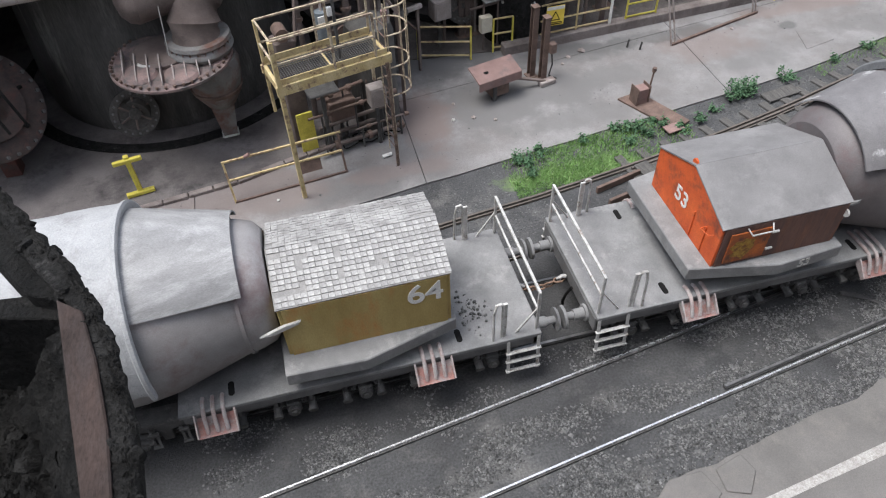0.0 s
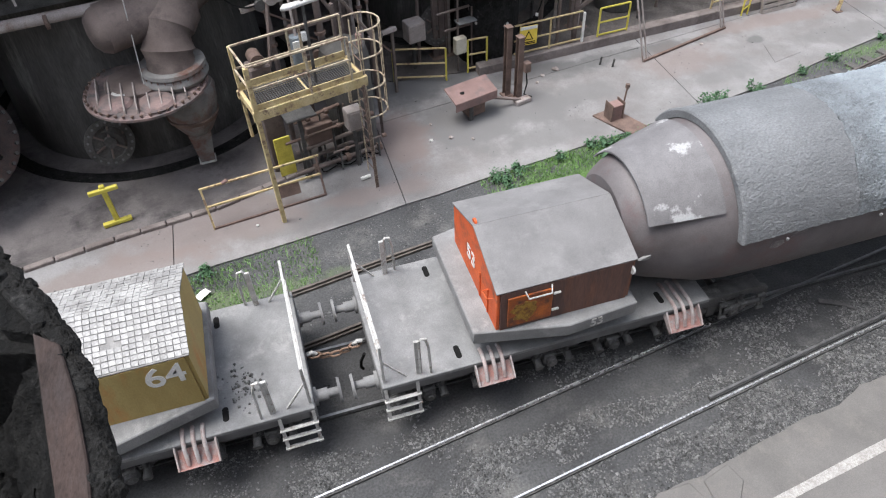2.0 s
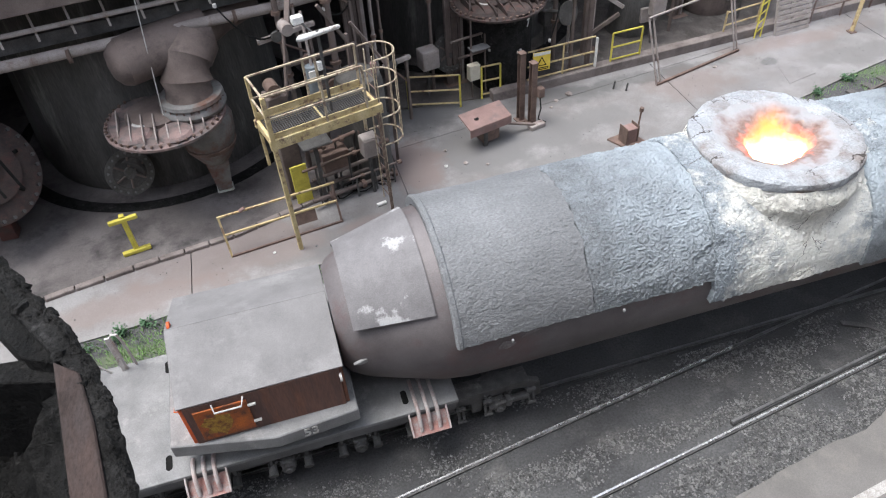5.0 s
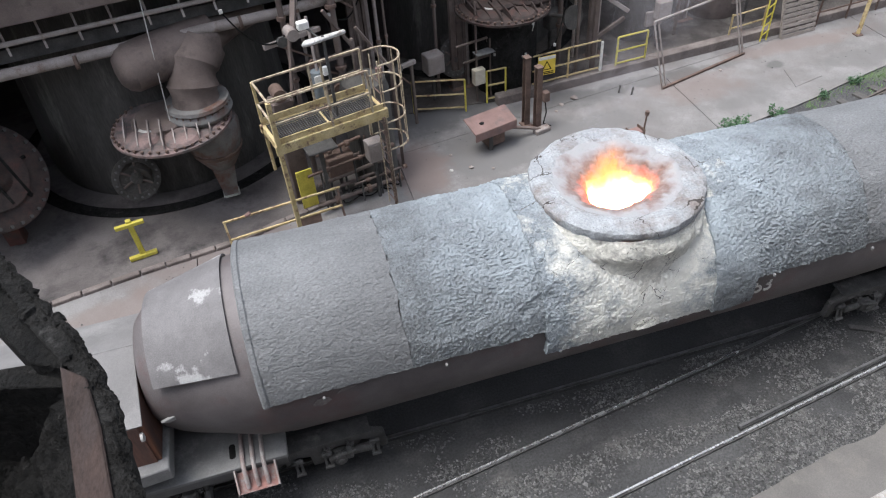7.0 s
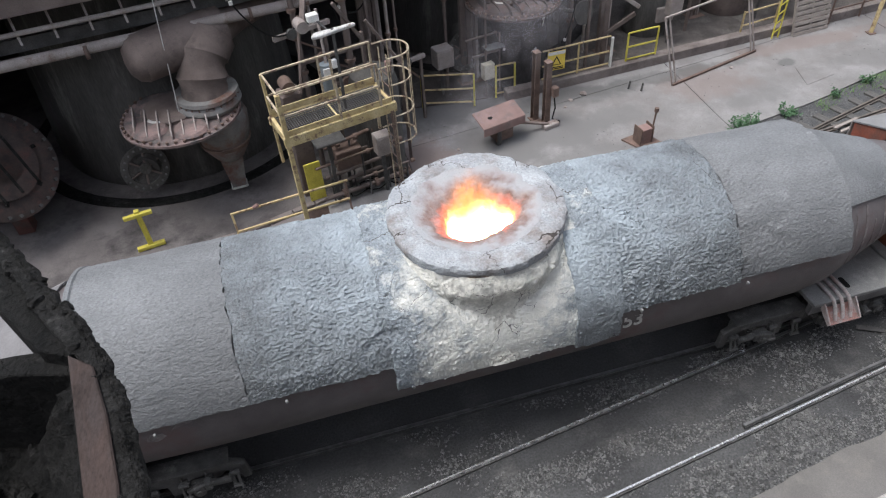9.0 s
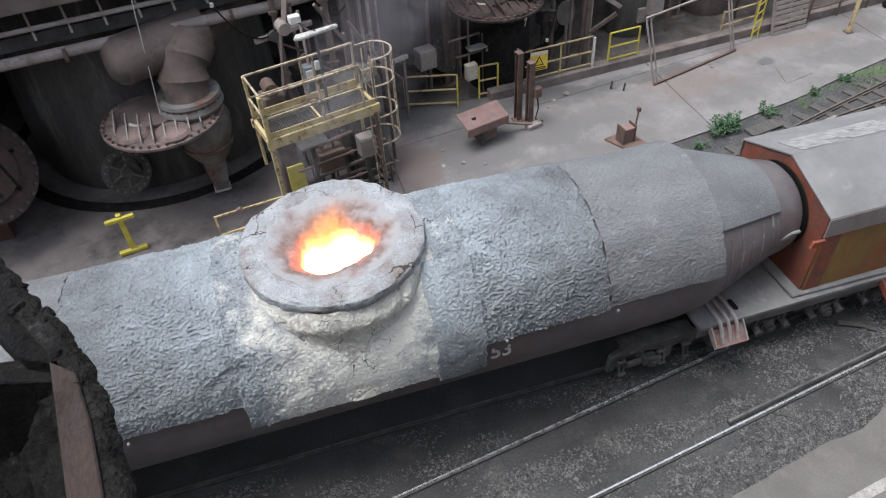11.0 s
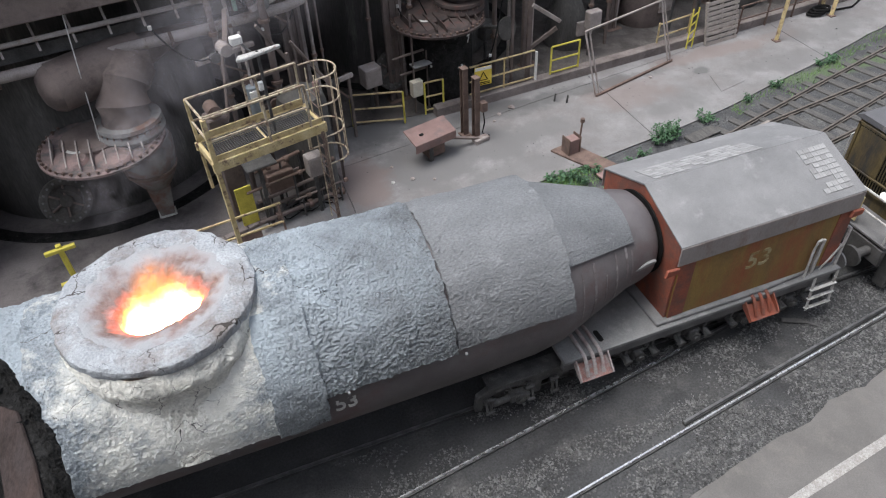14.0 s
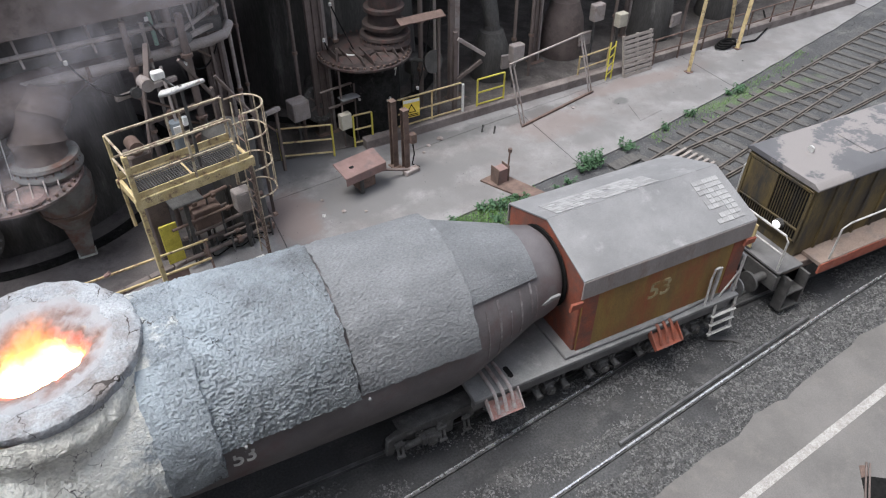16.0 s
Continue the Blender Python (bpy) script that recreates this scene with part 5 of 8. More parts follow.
# ---- building behind: roof, back walls, furnace drums ----
# the roof lies out of view, added to keep skylight out of the hall
roof = prism(B(), [(-40, 14.6), (-6, 14.9), (3.2, 17.0), (4.5, 19.0), (30, 21.5), (30, 40), (-40, 40)], 7.6, 7.9)
solo("ceiling", roof, "wall_dark", "dark unseen roof over the furnace hall, added to keep it dark", "ceiling", kind="structure", smooth=False)
solo("wall_north", box(B(), (-5, 31, 3.9), (70, 0.3, 7.9)), "wall_dark", "dark back wall of the furnace hall", "wall", kind="structure", smooth=False)
solo("wall_west", box(B(), (-13, 23, 3.9), (0.3, 16, 7.9)), "wall_dark", "dark side wall of the furnace hall", "wall", kind="structure", smooth=False)
solo("wall_east", box(B(), (30, 26.5, 3.9), (0.3, 9, 7.9)), "wall_dark", "dark end wall of the furnace hall", "wall", kind="structure", smooth=False)
# raised floor of the hall with its stone edge
kerb_pts = [(-30, 11.9), (-12, 12.55), (-6.96, 13.3), (-4.3, 13.8), (-1.9, 14.15), (0.5, 14.9), (2.0, 15.5), (2.2, 30), (-30, 30)]
sheet("floor", "hall_dirt", [(2.22, 18.4), (6.2, 17.95), (16, 18.68), (30, 19.7), (30, 31), (2.22, 31)], -0.2, 0.075, "dirty dark ground of the hall behind the plinth", "floor")
sheet("floor", "floor_dust", kerb_pts, -0.2, 0.13, "dusty dark concrete floor of the furnace hall", "floor")
kr = track("kerb", "worn reddish brick kerb along the hall floor")
kr["category"] = "kerb"
for (a, p), (b, q) in zip(kerb_pts[:5], kerb_pts[1:6]):
    n = max(1, int(math.hypot(b - a, q - p) / 0.55))
    for i in range(n):
        f0, f1 = i / n, (i + 0.96) / n
        bm = bar(B(), (a + (b - a) * f0, p + (q - p) * f0 - 0.05, 0.075 + random.uniform(-0.008, 0.008)), (a + (b - a) * f1, p + (q - p) * f1 - 0.05 + random.uniform(-0.012, 0.012), 0.075), 0.16, 0.15, 0.018)
        part("kerb_stone", bm, "plinth", kr)


def furnace(cx, cy, r, label):
    f = thing("furnace", (cx, cy, 0.13), 0, label, "furnace")
    part("drum", turned(B(), [(r * 0.98, 0), (r, 0.4), (r * 0.96, 3), (r * 0.9, 7.4)], 72), "furnace", f, "soot-streaked furnace drum")
    # a flat black ring marks the gutter round the drum base
    part("base_ring", turned(B(), [(r * 1.14, 0), (r * 1.24, 0), (r * 1.24, 0.02), (r * 1.23, 0.03), (r * 1.15, 0.03), (r * 1.14, 0.02)], 72, closed=False), "soot", f, "black gutter ring round the drum")
    return f


furnace(-3.4, 20.3, 3.6, "huge dark furnace drum streaked with soot and dust")
furnace(6.9, 23.6, 3.4, "second dark furnace drum in the shade of the hall")


def bolted_lid(parent, c, rx, ry, z, material, n=44):
    lid = part("flange", turned(B(), [(0.02, z - 0.10), (rx * 0.93, z - 0.10), (rx, z - 0.08), (rx, z - 0.02), (rx * 0.93, z - 0.01), (rx * 0.9, z + 0.03), (0.02, z + 0.05)], 64, "z", (c[0], c[1], 0)), material, parent, "dusty bolted flange lid")
    bolt = B()
    rod(bolt, (0, 0, -0.09), (0, 0, 0.06), 0.022, 6)
    rod(bolt, (0, 0, 0.02), (0, 0, 0.055), 0.04, 6)
    me = finish("bolt", bolt, "rust", False)
    for k in range(n):
        a = 2 * math.pi * k / n
        o = new("bolt", me)
        o.parent, o.matrix_basis = lid, pose(c[0] + rx * 0.955 * math.cos(a), c[1] + rx * 0.955 * math.sin(a), z)
    return lid


def dust_valve(base, rz, full):
    v = thing("gas_valve", base, rz, "rusty gas valve with bolted flange, bent duct and hopper" if full else "grimy gas valve with ribbed flange lid", "valve")
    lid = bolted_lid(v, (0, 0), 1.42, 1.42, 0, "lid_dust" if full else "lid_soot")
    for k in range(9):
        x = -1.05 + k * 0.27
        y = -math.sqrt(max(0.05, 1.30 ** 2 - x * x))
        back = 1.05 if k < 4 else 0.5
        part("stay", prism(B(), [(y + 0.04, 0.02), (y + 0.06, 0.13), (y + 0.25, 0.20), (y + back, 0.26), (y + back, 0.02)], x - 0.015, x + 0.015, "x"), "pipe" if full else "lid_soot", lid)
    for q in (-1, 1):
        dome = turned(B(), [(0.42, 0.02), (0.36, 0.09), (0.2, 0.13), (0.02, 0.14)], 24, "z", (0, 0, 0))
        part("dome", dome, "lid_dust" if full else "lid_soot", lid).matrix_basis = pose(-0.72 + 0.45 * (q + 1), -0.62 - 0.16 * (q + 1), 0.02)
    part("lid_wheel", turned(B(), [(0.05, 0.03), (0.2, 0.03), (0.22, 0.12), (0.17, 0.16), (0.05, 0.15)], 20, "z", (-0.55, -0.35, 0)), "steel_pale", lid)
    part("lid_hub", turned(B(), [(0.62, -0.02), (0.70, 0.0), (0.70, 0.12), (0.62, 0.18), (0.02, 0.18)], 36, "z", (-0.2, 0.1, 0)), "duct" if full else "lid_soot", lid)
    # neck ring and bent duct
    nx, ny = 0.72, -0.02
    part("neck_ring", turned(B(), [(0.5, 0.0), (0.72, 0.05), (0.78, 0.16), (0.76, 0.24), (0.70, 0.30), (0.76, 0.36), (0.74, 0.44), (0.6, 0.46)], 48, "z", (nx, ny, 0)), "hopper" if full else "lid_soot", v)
    ring = B()
    for k in range(26):
        a = 2 * math.pi * k / 26
        rod(ring, (nx + 0.72 * math.cos(a), ny + 0.72 * math.sin(a), 0.15), (nx + 0.72 * math.cos(a), ny + 0.72 * math.sin(a), 0.44), 0.02, 6)
    tagged(part("neck_bolts", ring, "rust", v), kind="stuff")
    if full:
        part("elbow", pipe(B(), [(nx, ny, 0.38), (nx + 0.02, ny + 0.05, 0.75), (nx + 0.14, ny + 0.28, 1.15), (nx + 0.42, ny + 0.62, 1.42)], 0.60, 30), "duct", v, "dusty swollen duct elbow")
        part("duct", pipe(B(), [(nx + 0.75, ny + 0.85, 1.5), (nx - 0.2, ny + 0.55, 1.45), (nx - 1.2, ny + 0.25, 1.4)], 0.56, 28), "duct", v, "broad brown-grey duct")
        part("duct_cap", turned(B(), [(0.555, 0), (0.48, 0.17), (0.31, 0.29), (0.02, 0.34)], 30, "x", (0, 0, 0)), "duct", v).matrix_basis = pose(nx - 1.19, ny + 0.25, 1.4, 0, 0, 197)
        part("branch", pipe(B(), [(nx + 0.35, ny + 0.6, 1.4), (nx + 1.1, ny + 1.2, 1.55), (nx + 1.9, ny + 1.8, 1.6)], 0.38, 20), "duct", v)
        part("tie_rod", rod(B(), (nx - 0.72, ny - 0.3, 0.2), (nx - 0.45, ny + 0.1, 3.0), 0.012, 8), "steel_pale", v, "thin hanging tie rod")
    else:
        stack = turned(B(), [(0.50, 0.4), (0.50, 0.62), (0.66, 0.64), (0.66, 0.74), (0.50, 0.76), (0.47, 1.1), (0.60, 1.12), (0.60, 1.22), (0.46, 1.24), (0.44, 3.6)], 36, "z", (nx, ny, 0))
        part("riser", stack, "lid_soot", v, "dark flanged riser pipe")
    if full:
        # hopper cone with square spout
        hx, hy = 0.82, -0.12
        cone = part("hopper", turned(B(), [(0.66, -0.1), (0.70, -0.22), (0.66, -0.62), (0.56, -1.05), (0.35, -1.40), (0.20, -1.48)], 14, "z", (hx, hy, 0)), "hopper" if full else "furnace", v, "worn grey hopper cone with rusty panels")
        part("hopper_band", turned(B(), [(0.60, -0.86), (0.645, -0.88), (0.61, -0.98), (0.58, -0.96)], 14, "z", (hx, hy, 0)), "rust", cone)
        sp = B()
        for q in (0,):
            b1 = [sp.verts.new((hx + sx * 0.30, hy + sy * 0.26, -1.22)) for sx, sy in ((-1, -1), (1, -1), (1, 1), (-1, 1))]
            b2 = [sp.verts.new((hx - 0.02 + sx * 0.17, hy + sy * 0.13, -2.35)) for sx, sy in ((-1, -1), (1, -1), (1, 1), (-1, 1))]
            for i in range(4):
                sp.faces.new((b1[i], b1[(i + 1) % 4], b2[(i + 1) % 4], b2[i]))
            sp.faces.new(b1)
        part("spout", sp, "hopper", cone, smooth=False)
        lip = B()
        for a, b in (((-1, -1), (1, -1)), ((1, -1), (1, 1)), ((1, 1), (-1, 1)), ((-1, 1), (-1, -1))):
            bar(lip, (hx - 0.02 + a[0] * 0.19, hy + a[1] * 0.15, -2.35), (hx - 0.02 + b[0] * 0.19, hy + b[1] * 0.15, -2.35), 0.05, 0.04)
        part("spout_lip", lip, "steel_pale", cone)
    else:
        part("drum", turned(B(), [(0.92, -2.7), (0.98, -2.5), (0.98, -0.3), (0.90, -0.10)], 48, "z", (0.15, 0.2, 0)), "soot", v, "black grimy valve drum")
        number(v, "7", 0.34, Matrix.Translation((0.70, -0.63, -0.62)) @ pose(0, 0, 0, 90, 0, 34))
        hw = part("hand_wheel", turned(B(), [(0.30, -0.03), (0.36, -0.03), (0.36, 0.03), (0.30, 0.03)], 28), "furnace", v, "dark spoked hand wheel")
        hw.matrix_basis = pose(2.2, -0.3, -0.78, 78, 0, 12)
        for k in range(4):
            a = k * math.pi / 4
            part("spoke", bar(B(), (-0.3 * math.cos(a), -0.3 * math.sin(a), 0), (0.3 * math.cos(a), 0.3 * math.sin(a), 0), 0.03, 0.03), "furnace", hw)
        part("spindle", rod(B(), (2.2, -0.28, -0.78), (1.15, 0.4, -0.7), 0.06, 10), "furnace", v)
    # hand wheel flange below, standing on edge
    sf = part("side_flange", turned(B(), [(0.02, 0.0), (0.60, 0.0), (0.60, 0.07), (0.42, 0.08), (0.40, 0.02), (0.16, 0.02), (0.14, 0.14), (0.02, 0.15)], 36), "furnace", v, "dark upright flange")
    sf.matrix_basis = pose(-1.38, 0.62, -1.68, 72, 0, 18)
    for k in range(18):
        a = k * math.pi / 9
        part("bolt", rod(B(), (0.52 * math.cos(a), 0.52 * math.sin(a), 0.05), (0.52 * math.cos(a), 0.52 * math.sin(a), 0.12), 0.03, 6), "deck_dark", sf)
    for a in (0.3, 1.35, 2.4):
        part("spoke", bar(B(), (-0.42 * math.cos(a), -0.42 * math.sin(a), 0.06), (0.42 * math.cos(a), 0.42 * math.sin(a), 0.06), 0.05, 0.05, 0.008), "duct", sf)
    part("flange_stub", rod(B(), (-1.36, 0.68, -1.70), (-1.1, 1.6, -1.5), 0.34, 24), "furnace", v)
    part("pedestal", rod(B(), (0.75, 0.85, -2.75), (0.75, 0.85, -0.1), 0.2, 20), "soot", v)
    return v


dust_valve((-2.72, 15.78, 2.78), 4, True)
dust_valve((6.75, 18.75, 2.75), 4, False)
# big round red-lined flange at the end of another blast pipe
bp = thing("blast_pipe", (-7.0, 15.6, 2.35), 0, "large dark blast pipe end with red-leaded face", "pipe")
FACE = Vector((0.62, -0.62, 0.48)).to_track_quat("Z", "Y").to_matrix().to_4x4()


def faced(name, bm, material, label=""):
    o = part(name, bm, material, bp, label)
    o.matrix_basis = FACE
    return o


faced("pipe_body", turned(B(), [(1.0, -2.4), (1.05, -0.6), (1.12, -0.1)], 40), "soot")
fl = faced("face_flange", turned(B(), [(0.98, -0.1), (1.30, -0.1), (1.30, 0.03), (1.1, 0.05), (0.98, 0.05)], 44), "lid_soot", "dark bolted face flange")
faced("face_plate", turned(B(), [(0.02, -0.06), (0.99, -0.06), (0.99, 0.0), (0.62, 0.01), (0.6, 0.07), (0.02, 0.08)], 36), "red_lead", "red-leaded face plate")
nut = finish("bolt", rod(B(), (0, 0, -0.02), (0, 0, 0.09), 0.045, 6), "iron", False)
for k in range(30):
    o = new("bolt", nut)
    o.parent, o.matrix_basis = fl, pose(1.21 * math.cos(k * math.pi / 15), 1.21 * math.sin(k * math.pi / 15), 0.03)
for r in (0.42, 0.78):
    faced("face_ring", turned(B(), [(r - 0.05, 0.0), (r + 0.05, 0.0), (r + 0.04, 0.13), (r - 0.04, 0.13)], 36), "lid_soot")
for k in range(6):
    a = k * math.pi / 3
    faced("spoke", bar(B(), (0.2 * math.cos(a), 0.2 * math.sin(a), 0.09), (0.95 * math.cos(a), 0.95 * math.sin(a), 0.06), 0.09, 0.08, 0.01), "soot")
for k in range(3):
    faced("cross_rib", box(B(), (-0.45 + 0.45 * k, 0, 0.11), (0.07, 1.5, 0.08), 0.01), "soot")
part("leg", box(B(), (-0.3, 0.3, -1.2), (0.4, 0.4, 1.8), 0.02), "red_lead", bp, "red-leaded pipe support")

# unseen wall on the camera's side, added to close the yard and block skylight
solo("wall_south", box(B(), (0, -5.5, 8), (90, 0.5, 16)), "wall_dark", "tall dark unseen plant wall behind the gantry, added to block the sky", "wall", kind="structure", smooth=False)

# ---- overhead gallery ----
gal = thing("pipe_gallery", (0, 0, 0), 0, "overhead gallery with grey girder and hanging pipe brackets", "gallery")
GY = lambda x: 16.42 + 0.125 * x
part("girder", prism(B(), [(-14, GY(-14) - 0.45), (3.0, GY(3.0) - 0.25), (3.0, GY(3) + 1.4), (-14, GY(-14) + 1.2)], 5.75, 7.0, bevel=0.02), "duct", gal, "broad dusty grey box girder")
part("lower_girder", prism(B(), [(-14, GY(-14) + 0.25), (2.6, GY(2.6) + 0.4), (2.6, GY(2.6) + 0.6), (-14, GY(-14) + 0.45)], 4.75, 5.05, bevel=0.01), "iron", gal)
main = part("main_pipe", pipe(B(), [(-14, GY(-14) - 0.1, 4.62), (-5.76, 15.8, 4.62), (0.4, 16.5, 4.62), (2.2, 16.95, 4.60), (2.6, 17.1, 4.64), (2.8, 17.4, 4.78)], 0.125, 16), "pipe", gal, "long pale rusty gas pipe")
for x in (-11, -8, -4.2, -0.6, 1.6):
    part("pipe_clamp", rod(B(), (x, GY(x) - 0.02 - (0.1 if x < -3 else 0.02), 4.62), (x + 0.07, GY(x + 0.07) - 0.02 - (0.1 if x < -3 else 0.02), 4.62), 0.15, 16), "rust", main)
part("thin_pipe", pipe(B(), [(-14, GY(-14) - 0.3, 5.28), (-5.4, 15.75, 5.28), (1.3, 16.62, 5.28), (1.55, 16.7, 5.2), (1.65, 16.75, 5.05), (2.6, 17.2, 5.35)], 0.055, 12), "pipe", gal, "thin pale pipe")
for k in range(16):
    x = -9 + k * 0.72
    y = GY(x) + 0.05
    part("hanger", bar(B(), (x, y + 0.2, 5.75), (x + 0.08, y - 0.05, 5.02), 0.05, 0.03), "pipe", gal)
for x, r, m in ((1.0, 0.05, "green_pipe"), (1.35, 0.10, "duct")):
    part("drop_pipe", rod(B(), (x, GY(x) + 0.1, 4.85), (x - 0.02, GY(x) + 0.2, 6.4), r, 14), m, gal)
# steel columns of bundled channels
def column(x, y, n=5, h=7.6, w=0.09, rz=8):
    c = thing("column", (x, y, 0.05), rz, "tall dusty steel column of bundled channels", "column", "hall columns")
    for k in range(n):
        part("channel", box(B(), (k * (w + 0.012), 0.04 * (k % 2), h / 2), (w, 0.14, h), 0.008), "pipe" if k == n - 1 else "duct", c)
    part("base_plate", box(B(), (n * w / 2, 0, 0.02), (n * w + 0.25, 0.45, 0.04), 0.008), "rust", c)
    return c


column(2.1, 17.7, 6)
column(5.25, 19.15, 6)
column(10.0, 19.4, 2, w=0.2)
column(14.0, 20.6, 4)
column(18.5, 21.0, 3)

# ---- access tower ----
tw = thing("access_tower", (-0.36, 13.09, 0.05), 13.5, "yellow steel access tower with grating platform and caged ladder", "access tower")
W, D, HP, HR = 2.52, 1.02, 3.05, 4.2
posts = [(0, 0, 0.10), (W, 0, 0.07), (0, D, 0.07), (W, D, 0.07)]
for x, y, w in posts:
    front = y == 0
    z0 = 0 if front else 1.9
    part("post", box(B(), (x, y, (z0 + (HP if x > 0 else HR)) / 2), (w, w, (HP if x > 0 else HR) - z0), 0.008), "yellow_worn" if x > 0 else "yellow_old", tw)
part("front_beam", box(B(), (W / 2, 0, HP), (W + 0.16, 0.09, 0.24), 0.01), "yellow_old", tw, "blistered yellow front beam")
part("back_beam", box(B(), (W / 2, D, HP), (W + 0.16, 0.09, 0.2), 0.01), "yellow_old", tw)
for x in (0, W):
    part("side_beam", box(B(), (x, D / 2, HP), (0.08, D - 0.1, 0.2), 0.01), "yellow_old", tw)
part("toe_board", box(B(), (W / 2, D - 0.02, HP + 0.2), (W, 0.03, 0.16), 0.005), "yellow_old", tw)
part("toe_board", box(B(), (W / 2, 0.02, HP + 0.18), (W, 0.03, 0.14), 0.005), "yellow_old", tw)
grate = thing("grating", (0, 0, 0))
grate.parent = tw
bar_me = finish("grate_bar", box(B(), (0, 0, 0), (0.012, D - 0.14, 0.035)), "iron", False)
for k in range(44):
    o = new("grate_bar", bar_me)
    o.parent, o.matrix_basis = grate, pose(0.07 + k * (W - 0.14) / 43, D / 2, HP + 0.09)
rodm = finish("cross_bar", box(B(), (0, 0, 0), (W - 0.12, 0.012, 0.02)), "iron", False)
for k in range(12):
    o = new("cross_bar", rodm)
    o.parent, o.matrix_basis = grate, pose(W / 2, 0.1 + k * (D - 0.2) / 11, HP + 0.095)
part("mid_bar", box(B(), (W / 2, D / 2, HP + 0.06), (0.06, D - 0.1, 0.09)), "yellow_old", tw)
for z in (HR, HP + 0.62):
    part("hand_rail", bar(B(), (0, 0, z), (W - 0.28, 0, z), 0.045, 0.045, 0.006), "yellow_worn", tw)
    part("hand_rail", bar(B(), (0, D, z), (W, D, z), 0.045, 0.045, 0.006), "yellow_worn", tw)
    part("hand_rail", bar(B(), (0, 0.03, z), (0, D - 0.03, z), 0.045, 0.045, 0.006), "yellow_worn", tw)
for x, y in ((1.28, 0), (1.28, D), (W - 0.28, 0), (W, D), (W * 0.62, D)):
    part("rail_post", box(B(), (x, y, (HP + HR) / 2), (0.05, 0.05, HR - HP), 0.006), "yellow_worn", tw)
# caged ladder at the end
lad = thing("caged_ladder", (0, 0, 0))
lad.parent = tw
def hoop(z, r=0.42):
    c = (W + 0.12, D * 0.45)
    return [(c[0] - 0.1, c[1] - r, z)] + [(c[0] + 0.16 + r * math.cos(a) * 0.95, c[1] + r * math.sin(a), z) for a in [radians(-90 + 15 * k) for k in range(13)]] + [(c[0] - 0.1, c[1] + r, z)]
for z in (4.2, 3.55, 2.75, 2.0):
    part("hoop", pipe(B(), hoop(z), 0.02, 8), "yellow_worn", lad)
for k in (2, 5, 7, 9, 12):
    p = hoop(0)[k]
    part("cage_strip", bar(B(), (p[0], p[1], 1.9), (p[0], p[1], 4.2), 0.035, 0.014), "yellow_worn", lad)
for y in (D * 0.25, D * 0.65):
    part("stile", bar(B(), (W + 0.08, y, 0), (W + 0.08, y, 4.2), 0.05, 0.02, 0.004), "yellow_worn", lad)
for k in range(13):
    part("rung", rod(B(), (W + 0.08, D * 0.25, 0.3 + k * 0.28), (W + 0.08, D * 0.65, 0.3 + k * 0.28), 0.014, 8), "rust", lad)
# cable trays and conduits run up the near leg
for k in range(3):
    part("conduit", rod(B(), (W - 0.06 + 0.03 * k, -0.08, 0), (W - 0.10 + 0.03 * k, -0.08, 3.0), 0.012, 6), "rust", tw)

# mast with floodlight and camera box on the platform
mast = thing("light_mast", (1.05, 13.85, 3.1), 13.5, "dark mast with floodlight and white camera housing", "floodlight")
part("pole", box(B(), (0, 0, 0.95), (0.06, 0.06, 2.1), 0.008), "iron", mast)
part("light_head", prism(B(), [(-0.5, -0.07), (-0.4, 0.08), (0.5, 0.06), (0.52, -0.02), (-0.35, -0.12)], 1.90, 1.98, bevel=0.02), "steel_pale", mast, "pale floodlight head")
part("camera_box", box(B(), (-0.30, 0.25, 2.22), (0.24, 0.16, 0.17), 0.02), "white", mast, "white camera housing")
part("arm", rod(B(), (-0.24, 0.2, 2.15), (0, 0, 1.85), 0.025, 8), "iron", mast)
part("switch", box(B(), (-0.1, -0.05, 1.25), (0.1, 0.08, 0.2), 0.01), "white", mast)
# damper drive behind the platform: winch drum, blue motor, levers
wd = thing("winch", (-0.2, 15.1, 0.13), 12, "rusty damper winch with drum and levers", "winch")
part("frame", box(B(), (0.1, 0.1, 1.5), (0.5, 0.5, 3.0), 0.03), "duct", wd)
part("drum", rod(B(), (0.05, -0.3, 3.25), (0.05, 0.1, 3.25), 0.16, 24), "rust", wd)
part("lever", bar(B(), (0.35, -0.1, 2.9), (0.75, 0.3, 4.6), 0.07, 0.07, 0.01), "duct", wd)
part("lever", bar(B(), (0.75, 0.1, 4.45), (1.15, 0.9, 4.95), 0.12, 0.12, 0.01), "duct", wd)
part("joint", rod(B(), (0.72, -0.05, 4.45), (0.72, 0.3, 4.45), 0.14, 16), "pipe", wd)
part("blue_motor", rod(B(), (1.05, -0.1, 2.7), (1.05, -0.1, 3.5), 0.14, 18), "blue_grey", wd, "blue-grey actuator")
part("tag", box(B(), (1.02, -0.26, 3.35), (0.17, 0.03, 0.2), 0.008), "white", wd)
part("actuator_rod", rod(B(), (1.08, -0.1, 3.4), (1.15, 0.2, 4.7), 0.035, 10), "pipe", wd)
tank = thing("tank", (1.95, 15.6, 0.13), 12, "grey drum-shaped tank behind the platform", "tank")
part("body", turned(B(), [(0.02, 0), (0.6, 0), (0.62, 2.6), (0.55, 2.85), (0.3, 3.0), (0.02, 3.02)], 36), "furnace", tank)
part("valve", rod(B(), (0.3, -0.4, 3.0), (0.3, -0.4, 3.25), 0.08, 12), "dull_red", tank)
